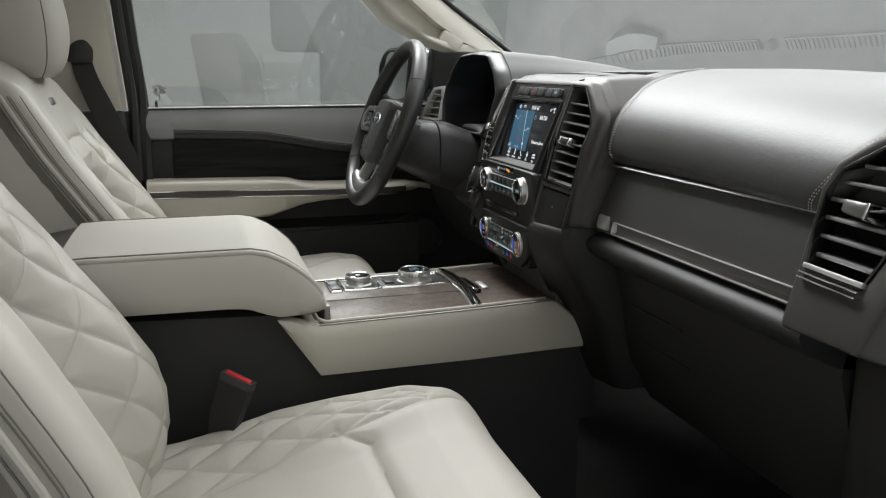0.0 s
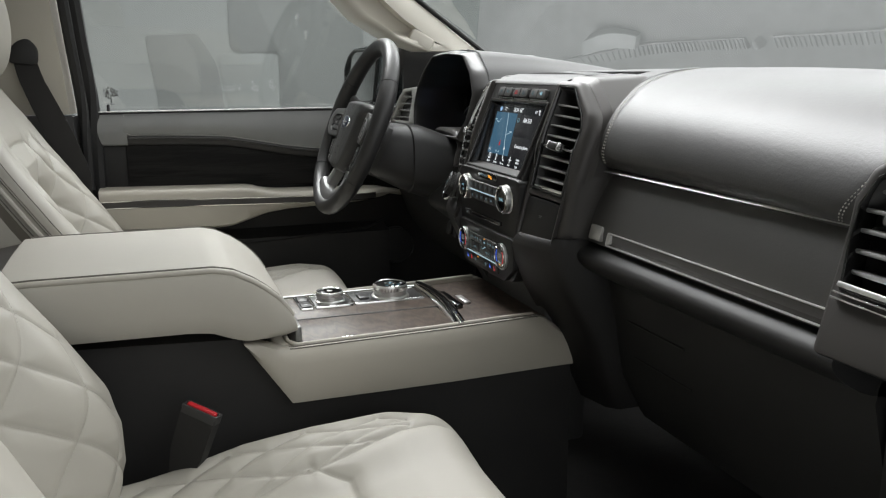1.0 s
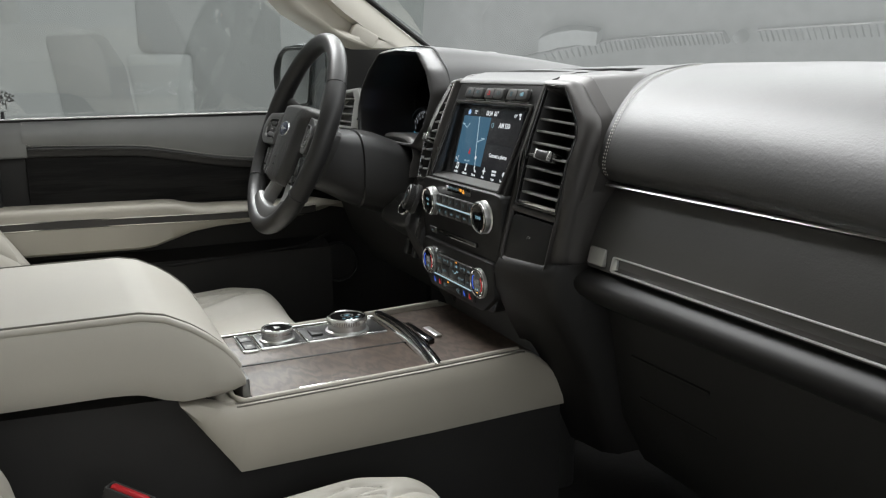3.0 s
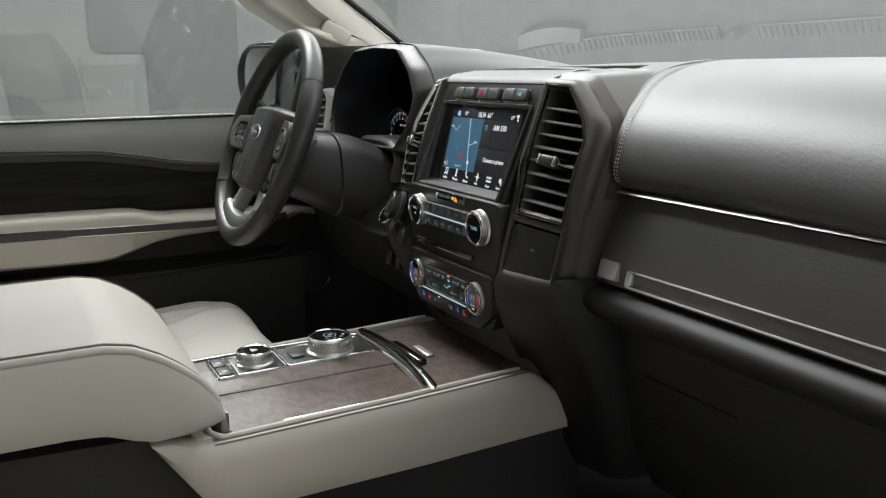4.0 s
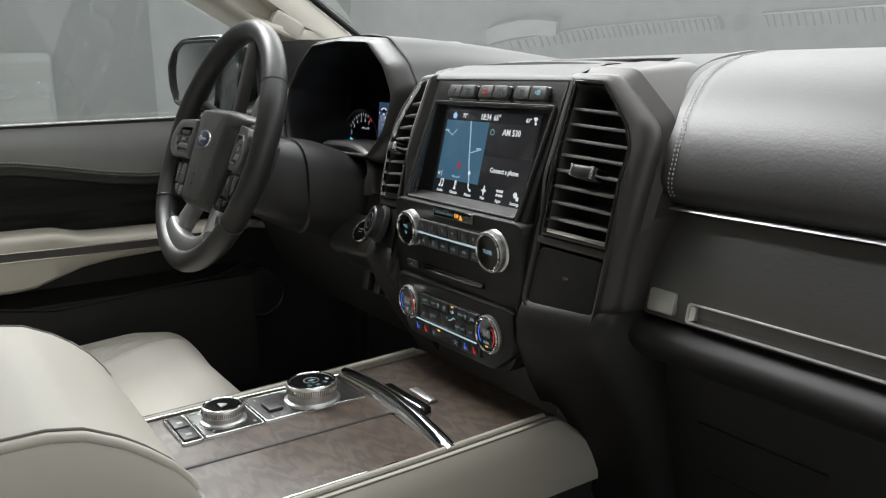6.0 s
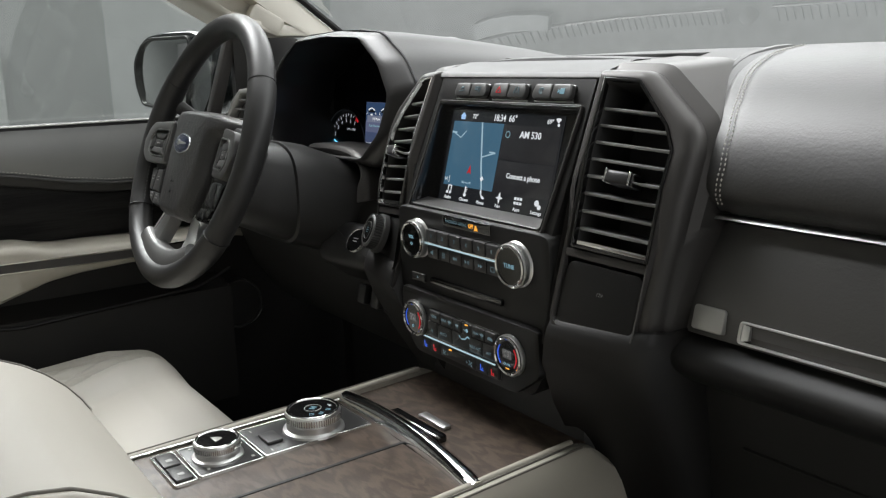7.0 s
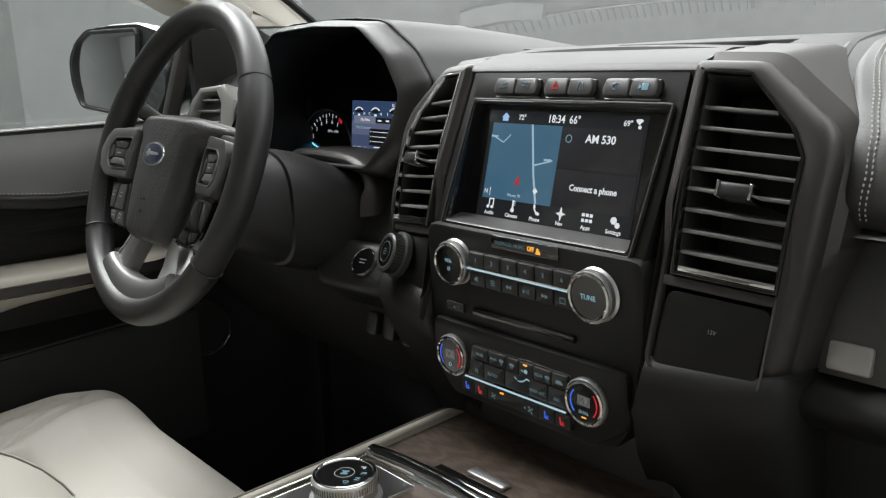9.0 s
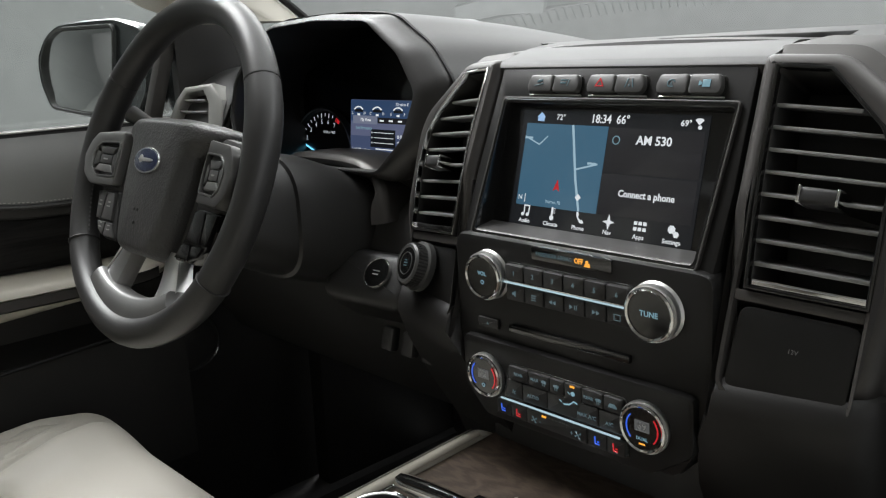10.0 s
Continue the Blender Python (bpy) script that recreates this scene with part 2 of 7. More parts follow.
def part(name, bm, mat, parent=None, label="", angle=35, m=None):
    """Links a bmesh as one mesh object under a thing or a part; m carries it from its own axes into the world."""
    me = bpy.data.meshes.new(name)
    bmesh.ops.recalc_face_normals(bm, faces=bm.faces)
    if m is not None:
        bm.transform(m)
    bm.to_mesh(me)
    bm.free()
    for p in me.polygons:
        p.use_smooth = True
    me.set_sharp_from_angle(angle=radians(angle))
    me.materials.append(mat)
    ob = new(name, me)
    if parent is not None:
        root = parent
        shift = Vector()
        while root is not None:
            shift += root.location
            root = root.parent
        ob.parent = parent
        ob.matrix_basis = Matrix.Translation(-shift)
    if label:
        tagged(ob, label)
    return ob


def box(cx, cy, cz, sx, sy, sz, bev=0.002, seg=2):
    bm = bmesh.new()
    bmesh.ops.create_cube(bm, size=1.0, matrix=Matrix.LocRotScale((cx, cy, cz), None, (sx, sy, sz)))
    if bev > 0:
        bmesh.ops.bevel(bm, geom=bm.edges[:], offset=min(bev, 0.49 * min(sx, sy, sz)), segments=seg, profile=0.5, affect="EDGES", clamp_overlap=True)
    return bm


def loft(rings, close=True, cap=True, loop=False):
    """Skins rings of equal length; close: each ring is a loop; cap: first and last are filled."""
    bm = bmesh.new()
    rows = [[bm.verts.new(p) for p in r] for r in rings]
    n = len(rows[0])
    pairs = list(zip(rows, rows[1:])) + ([(rows[-1], rows[0])] if loop else [])
    for a, b in pairs:
        for i in range(n if close else n - 1):
            j = (i + 1) % n
            bm.faces.new((a[i], a[j], b[j], b[i]))
    if cap and close and not loop:
        bm.faces.new(rows[0])
        bm.faces.new(rows[-1])
    return bm


def inset(poly, d):
    """A polygon drawn in by d, corner by corner (2D, anticlockwise)."""
    out = []
    n = len(poly)
    for i in range(n):
        p, q, r = Vector(poly[i - 1]), Vector(poly[i]), Vector(poly[(i + 1) % n])
        e, f = (q - p).normalized(), (r - q).normalized()
        a, b = Vector((-e.y, e.x)), Vector((-f.y, f.x))
        k = (a + b)
        s = max(0.35, k.dot(a)) if k.length > 1e-6 else 1
        out.append(tuple(q + k * (d / s)))
    return out


def rounded(poly, r, seg=3):
    """A polygon with its corners rounded (2D)."""
    out = []
    n = len(poly)
    for i in range(n):
        p, q, s = Vector(poly[i - 1]), Vector(poly[i]), Vector(poly[(i + 1) % n])
        a = q + (p - q).normalized() * min(r, 0.45 * (p - q).length)
        c = q + (s - q).normalized() * min(r, 0.45 * (s - q).length)
        for k in range(seg + 1):
            t = k / seg
            out.append(tuple(a * (1 - t) ** 2 + q * 2 * t * (1 - t) + c * t * t))
    return out


def slab(poly, back, front, bev=0.002, steps=2):
    """A flat piece cut from a 2D outline (anticlockwise) between two depths, its front edge rounded."""
    rings = [[(x, y, back) for x, y in poly]]
    for k in range(steps + 1):
        a = math.pi / 2 * k / steps
        rings.append([(x, y, front - bev + bev * math.sin(a)) for x, y in inset(poly, bev * (1 - math.cos(a)))])
    return loft(rings)


def rim(outer, inner, back, front, bev=0.002, floor=None):
    """A frame between two outlines with the same number of corners, rounded on its front."""
    floor = back if floor is None else floor
    rings = [[(x, y, back) for x, y in outer]]
    for k in range(3):
        a = math.pi / 4 * k
        rings.append([(x, y, front - bev + bev * math.sin(a)) for x, y in inset(outer, bev * (1 - math.cos(a)))])
    for k in range(3):
        a = math.pi / 4 * (2 - k)
        rings.append([(x, y, front - bev + bev * math.sin(a)) for x, y in inset(inner, -bev * (1 - math.cos(a)))])
    rings.append([(x, y, floor) for x, y in inner])
    return loft(rings, cap=False, loop=floor == back)


def ngon(r, n, a0=0.0):
    return [(r * math.cos(a0 + 2 * math.pi * i / n), r * math.sin(a0 + 2 * math.pi * i / n)) for i in range(n)]


def rect(x0, y0, x1, y1):
    return [(x0, y0), (x1, y0), (x1, y1), (x0, y1)]


def lathe(profile, seg=48):
    """Turns (radius, height) pairs about the third axis."""
    rings = [[(r * math.cos(2 * math.pi * i / seg), r * math.sin(2 * math.pi * i / seg), h) for i in range(seg)] for r, h in profile]
    return loft(rings)


def tube(points, radius, seg=8, closed=False, radii=None):
    pts = [Vector(p) for p in points]
    rings = []
    up = Vector((0.13, 0.21, 0.97))
    for i, p in enumerate(pts):
        a = pts[i - 1] if (i or closed) else p
        b = pts[(i + 1) % len(pts)] if (i < len(pts) - 1 or closed) else p
        d = (b - a).normalized()
        u = d.cross(up).normalized()
        w = u.cross(d)
        r = radii[i] if radii else radius
        rings.append([p + (u * math.cos(2 * math.pi * k / seg) + w * math.sin(2 * math.pi * k / seg)) * r for k in range(seg)])
    return loft(rings, loop=closed, cap=not closed)


def merged(*bms):
    out = bmesh.new()
    for b in bms:
        me = bpy.data.meshes.new("join")
        b.to_mesh(me)
        b.free()
        out.from_mesh(me)
        bpy.data.meshes.remove(me)
    return out


def moved(bm, m):
    bm.transform(m)
    return bm


def smooth(a, b, x):
    t = min(1.0, max(0.0, (x - a) / (b - a)))
    return t * t * (3 - 2 * t)


def curve(xs, ys, x):
    return float(np.interp(x, xs, ys))


def spline(points, n):
    """n points on a smooth line through the given ones."""
    p = [Vector(q) for q in points]
    p = [2 * p[0] - p[1]] + p + [2 * p[-1] - p[-2]]
    out = []
    for k in range(n):
        s = k / (n - 1) * (len(p) - 3)
        i = min(int(s), len(p) - 4)
        t = s - i
        a, b, c, d = p[i:i + 4]
        out.append(0.5 * (2 * b + (c - a) * t + (2 * a - 5 * b + 4 * c - d) * t * t + (3 * b - a - 3 * c + d) * t ** 3))
    return out


def letters(text, size, mat, parent, m, label="", align="CENTER", name="lettering", bold=0.0, wide=1.0):
    """Raised lettering in the built-in font; m places its middle, reading along the first axis."""
    cu = bpy.data.curves.new(name, "FONT")
    cu.body, cu.size, cu.align_x, cu.align_y, cu.extrude, cu.offset = text, size, align, "CENTER", 0.0001, bold
    cu.resolution_u = 2
    tmp = new(name, cu)
    me = bpy.data.meshes.new_from_object(tmp.evaluated_get(bpy.context.evaluated_depsgraph_get()))
    bpy.data.objects.remove(tmp)
    bm = bmesh.new()
    bm.from_mesh(me)
    bpy.data.meshes.remove(me)
    bm.transform(Matrix.Diagonal((wide, 1, 1, 1)))
    return part(name, bm, mat, parent, label, m=m)


def axes(origin, u, v):
    """The pose whose first two axes lie along u and v."""
    u = Vector(u).normalized()
    v = Vector(v)
    v = (v - u * v.dot(u)).normalized()
    w = u.cross(v)
    m = Matrix((u, v, w)).transposed().to_4x4()
    m.translation = origin
    return m


def stitches(points, length, gap, r, lift=(0, 0, 0)):
    """A row of short threads along a line, as one mesh."""
    pts = [Vector(p) + Vector(lift) for p in points]
    out = bmesh.new()
    run = 0.0
    for a, b in zip(pts, pts[1:]):
        span = (b - a).length
        d = (b - a).normalized() if span > 1e-9 else Vector((1, 0, 0))
        while run < span:
            c = a + d * run
            side = d.cross(Vector((0.2, 0.3, 0.93))).normalized()
            up = side.cross(d)
            e = d * (length / 2)
            ring = []
            for q, k in ((-1, 0.2), (-0.5, 1), (0.5, 1), (1, 0.2)):
                ring.append([out.verts.new(c + e * q + (side * x + up * y) * r * k) for x, y in ((1, 0), (0, 1), (-1, 0), (0, -1))])
            for g, h in zip(ring, ring[1:]):
                for i in range(4):
                    out.faces.new((g[i], g[(i + 1) % 4], h[(i + 1) % 4], h[i]))
            run += length + gap
        run -= span
    return out

# ---- the studio and the shell of the car ----
def panel(name, bm, mat, label, category, kind="structure"):
    return tagged(part(name, bm, mat), label, category, kind=kind)


panel("ground", box(0, 0, -0.70, 16, 16, 0.2, 0), M_GROUND, "smooth grey painted studio floor", "floor")
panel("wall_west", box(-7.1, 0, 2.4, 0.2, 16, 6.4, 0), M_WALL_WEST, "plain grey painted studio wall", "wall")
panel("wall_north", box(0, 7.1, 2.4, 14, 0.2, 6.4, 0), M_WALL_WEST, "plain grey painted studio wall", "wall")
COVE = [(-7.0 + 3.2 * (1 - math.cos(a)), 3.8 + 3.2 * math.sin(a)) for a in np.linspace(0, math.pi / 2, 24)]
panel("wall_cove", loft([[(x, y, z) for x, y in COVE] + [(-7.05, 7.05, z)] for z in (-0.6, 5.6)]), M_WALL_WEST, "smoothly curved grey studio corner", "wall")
# unseen walls: their grey is set to control the light bounced back
panel("wall_east", box(7.1, 0, 2.4, 0.2, 16, 6.4, 0), M_BOUNCE_WALL, "unseen grey studio wall that sets the bounce light", "wall")
panel("wall_south", box(0, -7.1, 2.4, 14, 0.2, 6.4, 0), M_BOUNCE_WALL, "unseen grey studio wall that sets the bounce light", "wall")
panel("ceiling", box(0, 0, 5.7, 14.4, 14.4, 0.2, 0), M_WALL, "grey studio ceiling over the softboxes", "ceiling")

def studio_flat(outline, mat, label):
    """A thin added panel flush on the wall, cut to an outline in y and z."""
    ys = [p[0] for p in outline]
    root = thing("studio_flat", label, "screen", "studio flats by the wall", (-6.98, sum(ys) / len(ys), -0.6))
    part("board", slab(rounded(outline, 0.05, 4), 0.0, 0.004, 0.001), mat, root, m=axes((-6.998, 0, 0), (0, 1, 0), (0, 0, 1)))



# stand-in panels for the blurred tones beyond the driver's window
studio_flat([(-0.31, -0.6), (0.28, -0.6), (0.21, 0.45), (0.16, 0.86), (0.00, 1.14), (-0.46, 1.12), (-0.37, 0.46)], plain("dark_tone_grey", (0.176, 0.181, 0.178), 0.9), "dark grey tapered panel on the wall, standing in for a blurred tone")
studio_flat([(0.24, -0.6), (0.72, -0.6), (0.72, 0.96), (0.17, 0.96), (0.24, 0.48)], plain("pale_tone_grey", (0.222, 0.230, 0.226), 0.9), "pale grey panel on the wall, standing in for a blurred tone")
studio_flat([(0.73, -0.6), (1.55, -0.6), (1.55, 1.9), (0.28, 1.9), (0.28, 1.02), (0.34, 0.97), (0.73, 0.97)], plain("charcoal_tone_grey", (0.178, 0.183, 0.180), 0.9), "charcoal panel on the wall, standing in for a blurred tone")

panel("floor", box(0, -0.55, -0.02, 1.56, 2.3, 0.04, 0.01), M_CARPET, "black carpeted car floor", "carpet")
panel("wall_underbody", box(0, -0.52, -0.32, 1.50, 2.30, 0.555, 0.02), M_SIDE_BLACK, "plain black underbody of the car", "wall")
panel("wall_firewall", box(0, 0.66, 0.36, 1.6, 0.04, 0.78, 0.01), M_BLACK, "black firewall under the dashboard", "wall")
panel("wall_rear", box(0, -1.72, 0.6, 1.6, 0.04, 1.2, 0.01), M_SEAT_SIDE_SHADED, "grey trimmed rear bulkhead", "wall")
panel("ceiling_headliner", box(0, -1.00, 1.36, 1.42, 1.46, 0.03, 0.012), M_HEADLINER, "pale grey fabric headliner", "ceiling")


panel("trim_sill", box(-0.875, -0.35, -0.02, 0.19, 2.06, 0.09, 0.02), M_SIDE_BLACK, "black door sill of the car", "sill")
panel("wall_kick_left", box(-0.82, 0.50, 0.36, 0.04, 0.36, 0.80, 0.005), M_SIDE_BLACK, "black footwell side panel", "wall")
panel("wall_kick_right", box(0.82, 0.50, 0.36, 0.04, 0.36, 0.80, 0.005), M_SIDE_BLACK, "black footwell side panel", "wall")


def shield_y(x, z):
    """The windshield: bowed in plan, raked back."""
    return 0.635 - 0.27 * (abs(x) / 0.72) ** 5 - (z - 0.80) / math.tan(radians(31.0))


def windshield():
    rings = []
    for z in np.linspace(0.775, 1.34, 16):
        rings.append([(x, shield_y(x, z), z) for x in np.linspace(-0.735, 0.735, 33)])
    bm = loft(rings, close=False)
    ob = part("window_windshield", bm, M_SHIELD, angle=180)
    ob.visible_shadow = False
    tagged(ob, "raked clear windshield with faint dashboard reflections", "windshield", kind="structure")


windshield()


def side_pane():
    bm = box(-0.845, -0.20, 0.98, 0.004, 1.02, 0.54, 0)
    for v in bm.verts:
        v.co.x += (v.co.z - 0.72) * 0.20
    ob = part("window_driver", bm, M_GLASS)
    ob.visible_shadow = False
    tagged(ob, "closed driver's side window with faint reflections", "window", kind="structure")
    # small printed tree mark in the corner of the pane
    mark = bmesh.new()
    rng = random.Random(4)
    for k in range(46):
        a, r = rng.uniform(0, 6.28), 0.016 * math.sqrt(rng.uniform(0, 1))
        c = Vector((r * math.cos(a) * 1.05, 0.029 + r * math.sin(a) * 0.8, 0))
        bmesh.ops.create_circle(mark, cap_ends=True, radius=rng.uniform(0.0012, 0.0026), segments=7, matrix=Matrix.Translation(c))
    mark = merged(mark, slab([(-0.0012, 0.006), (0.0012, 0.006), (0.0008, 0.026), (-0.0008, 0.026)], 0, 0.0002, 0.0001),
                  slab(rect(-0.008, 0.002, 0.008, 0.0035), 0, 0.0002, 0.0001))
    part("printed_mark", mark, plain("grey_print_on_glass", (0.10, 0.10, 0.10), 0.6), ob, "small dark tree mark printed on the glass", m=axes((-0.836, -0.580, 0.738), (0, 1, 0), (0.2, 0, 1)))


side_pane()


# pillars and the light trim over them
def a_pillar():
    root = thing("windshield_pillar", "cream windshield pillar trim with moulded grab handle", "pillar")
    across_ = (-0.03, 0.0, 0.06, 0.20, 0.36, 0.455, 0.475, 0.60, 0.70, 0.795, 0.815, 0.83, 0.90, 0.96, 0.99, 1.0, 1.0)
    face = (0.0, 0.010, 0.016, 0.026, 0.034, 0.037, 0.037, 0.039, 0.040, 0.041, 0.041, 0.042, 0.041, 0.032, 0.016, -0.002, -0.05)
    rings = []
    for z in np.linspace(0.858, 1.38, 66):
        seal = 0.268 - (z - 0.858) * 1.375
        width = curve([0.858, 0.880, 0.93, 0.98, 1.1, 1.38], [0.150, 0.190, 0.208, 0.188, 0.180, 0.170], z)
        ring = []
        for q, f in zip(across_, face):
            deep = 0.034 * smooth(0.452, 0.478, q) * (1 - smooth(0.800, 0.830, q)) * smooth(0.880, 0.896, z - 0.05 * (q - 0.64)) * (1 - smooth(1.18, 1.22, z))
            ring.append((-0.712 + 0.06 * (z - 0.858) + f - deep, seal - q * width, z))
        ring.append((-0.79 + 0.06 * (z - 0.858), seal - 0.3 * width, z))
        rings.append(ring)
    part("pillar_trim", loft(rings), M_PILLAR, root, angle=50)
    part("handle_base", moved(slab(rounded(rect(-0.030, -0.016, 0.030, 0.016), 0.008, 3), -0.02, 0.006, 0.005), axes((-0.676, 0.118, 0.883), (0.1, 1, -0.62), (0, 0.62, 1))), M_PILLAR, root, "moulded foot of the grab handle")
    part("edge_seal", tube([(-0.704 + 0.033 * s, 0.308 - 0.746 * s, 0.840 + 0.528 * s) for s in np.linspace(0, 1, 44)], 0.006, 8), M_RUBBER, root, "thin black windshield seal")
    return root


a_pillar()


def b_pillar():
    root = thing("door_pillar", "cream door pillar trim with black lower cover", "pillar")
    low = [[(-0.84, -0.93, z), (-0.775, -0.925, z), (-0.765, -0.70, z), (-0.775, -0.66, z), (-0.84, -0.65, z)] for z in (0.0, 0.3, 0.60, 0.718)]
    part("lower_cover", loft(low), M_BLACK, root, "black lower pillar cover")
    rings = []
    for s in np.linspace(0, 1, 8):
        z = 0.722 + 0.62 * s
        dx, dy = 0.14 * s, -0.045 * s
        rings.append([(-0.84 + dx, -0.925 + dy, z), (-0.785 + dx, -0.922 + dy, z), (-0.770 + dx, -0.905 + dy, z), (-0.768 + dx, -0.69 + dy, z),
                      (-0.782 + dx, -0.665 + dy, z), (-0.84 + dx, -0.655 + dy, z)])
    part("upper_cover", loft(rings), M_CREAM_TRIM, root, "cream upper pillar cover")
    seal = [(-0.805, -0.640, 0.55), (-0.805, -0.640, 0.72), (-0.772, -0.652, 0.88), (-0.735, -0.664, 1.05), (-0.68, -0.685, 1.33)]
    part("door_seal", tube(spline(seal, 24), 0.012, 8), M_RUBBER, root, "black rubber door seal")
    seal = [(-0.832, -0.622, 0.50), (-0.832, -0.622, 0.72), (-0.80, -0.634, 0.88), (-0.765, -0.646, 1.05), (-0.71, -0.667, 1.33)]
    part("window_channel", tube(spline(seal, 24), 0.017, 8), M_RUBBER, root, "black window channel")
    return root


b_pillar()


def seat_belt():
    root = thing("seat_belt", "dark woven seat belt hanging from a pillar guide", "seat belt")
    rings = []
    for s in np.linspace(0, 1, 30):
        z = 0.872 - 0.572 * s
        p = Vector((-0.742, curve([0.30, 0.60, 0.68, 0.80, 0.872], [-0.655, -0.660, -0.686, -0.733, -0.748], z), z))
        half = 0.022 + 0.006 * smooth(0.0, 0.3, s)
        rings.append([p + Vector((0.0, -half, 0)), p + Vector((0.0025, -half, 0)), p + Vector((0.0025, half, 0)), p + Vector((0, half, 0))])
    part("webbing", loft(rings), grained("belt_weave", (0.014, 0.0132, 0.0125), 0.8, 1200, 0.0004, 0.8, 0.1), root)
    hump = rounded([(-0.030, -0.030), (0.026, -0.034), (0.030, 0.000), (0.014, 0.024), (-0.010, 0.018), (-0.030, -0.004)], 0.012, 4)
    part("belt_guide", slab(hump, -0.006, 0.012, 0.006), M_RUBBER, root, "black rounded belt guide", m=axes((-0.742, -0.742, 0.862), (0, 1, 0), (0, 0, 1)))
    cover_ = rounded(rect(-0.040, -0.050, 0.022, 0.075), 0.014, 4)
    part("guide_cover", slab(cover_, -0.01, 0.004, 0.003), M_CREAM_TRIM, root, "cream adjuster cover", m=axes((-0.760, -0.742, 0.880), (0, 1, 0), (0.14, 0, 1)))


seat_belt()

# ---- dashboard ----
dash = thing("dashboard", "black leather dashboard with chrome strips and stitched pad", "dashboard")
PROFILE = [(0.120, 0.660), (0.100, 0.690), (0.104, 0.735), (0.125, 0.770), (0.165, 0.795), (0.22, 0.808), (0.32, 0.811), (0.44, 0.803), (0.56, 0.792), (0.66, 0.775)]


def top_drop(x):
    return 0.012 * smooth(0.35, 0.8, abs(x))


def dash_body():
    rings = []
    line = spline([(0, y, z) for y, z in PROFILE], 46)
    for x in np.linspace(-0.80, 0.80, 81):
        row = []
        limit = shield_y(min(abs(x), 0.74), 0.79) - 0.006
        for p in line:
            y = p.y if p.y < 0.25 else 0.25 + (p.y - 0.25) * (limit - 0.25) / 0.41
            if -0.645 < x < -0.215:
                y = max(y, 0.262)
            mound = 0.005 * math.exp(-((x - 0.10) / 0.24) ** 2) * smooth(0.15, 0.27, y) * (1 - smooth(0.40, 0.55, y))
            row.append((x, y, p.z - top_drop(x) + mound))
        row += [(x, limit, 0.62), (x, 0.262 if -0.645 < x < -0.215 else 0.17, 0.60)]
        rings.append(row)
    return loft(rings)


part("dash_body", dash_body(), M_DASH_TOP, dash, "charcoal moulded dashboard top")
PAD_L, PAD_R = 0.232, 0.704


def pad_point(s, x):
    """The padded leather cover over the passenger side: s runs from its lower lip over the top."""
    line = [(0.094, 0.685), (0.083, 0.699), (0.085, 0.720), (0.099, 0.747), (0.124, 0.771), (0.160, 0.791), (0.205, 0.805), (0.26, 0.8130), (0.33, 0.812), (0.39, 0.797)]
    k = s * (len(line) - 1)
    i = min(int(k), len(line) - 2)
    pts = [Vector((0, *q)) for q in line]
    pts = [2 * pts[0] - pts[1]] + pts + [2 * pts[-1] - pts[-2]]
    a, b, c, d = pts[i:i + 4]
    t = k - i
    p = 0.5 * (2 * b + (c - a) * t + (2 * a - 5 * b + 4 * c - d) * t * t + (3 * b - a - 3 * c + d) * t ** 3)
    return Vector((x, p.y, p.z - top_drop(x)))


def pad_edge(s):
    """Left edge of the cover: it runs in towards the middle as it climbs."""
    return curve([0, 0.11, 0.22, 0.33, 0.44, 0.56, 0.67, 0.80, 1.0], [0.228, 0.2295, 0.2315, 0.2275, 0.2165, 0.199, 0.189, 0.191, 0.212], s)


def passenger_pad():
    rows = []
    n = 60
    for i in range(n + 1):
        s = i / n
        left = pad_edge(s)
        right = PAD_R + 0.075 * smooth(0.0, 0.6, s)
        row = []
        for j in range(71):
            f = j / 70
            x = left + (right - left) * f
            p = pad_point(s, x)
            edge = min(x - left, right - x)
            roll = 0.016 * (1 - min(1, edge / 0.016)) ** 2.2 if edge < 0.016 else 0
            groove = 0.0022 * math.exp(-((edge - 0.024) / 0.003) ** 2)
            q = pad_point(min(1, s + 0.01), x) - pad_point(max(0, s - 0.01), x)
            nrm = Vector((0, -q.z, q.y)).normalized()
            end = 0.012 * smooth(0.9, 1.0, s)
            row.append(p + nrm * (0.004 - roll - groove - end))
        rows.append(row)
    return loft(rows, close=False)


pad = part("passenger_pad", passenger_pad(), M_DASH_LEATHER, dash, "padded black grained leather cover", angle=80)


def pad_rows(off, side):
    pts = []
    for i in range(80):
        s = 0.07 + 0.70 * i / 79
        if side == "L":
            x = pad_edge(s) + off
        else:
            x = PAD_R + 0.075 * smooth(0.0, 0.6, s) - off
        q = pad_point(s + 0.01, x) - pad_point(s - 0.01, x)
        pts.append(pad_point(s, x) + Vector((0, -q.z, q.y)).normalized() * 0.0045)
    return pts


for off in (0.0235, 0.0275):
    tagged(part("stitching", stitches(pad_rows(off, "L"), 0.0026, 0.0017, 0.0007), M_THREAD, pad, "grey twin stitching"), kind="stuff")
    tagged(part("stitching", stitches(pad_rows(off, "R"), 0.0026, 0.0017, 0.0007), M_THREAD, pad), kind="stuff")
part("pad_piping", tube([pad_point(s, pad_edge(s) - 0.004) + Vector((0, 0.002, -0.003)) for s in np.linspace(0.02, 0.8, 60)], 0.008, 10), M_DASH_LEATHER, pad, "rolled leather edge")
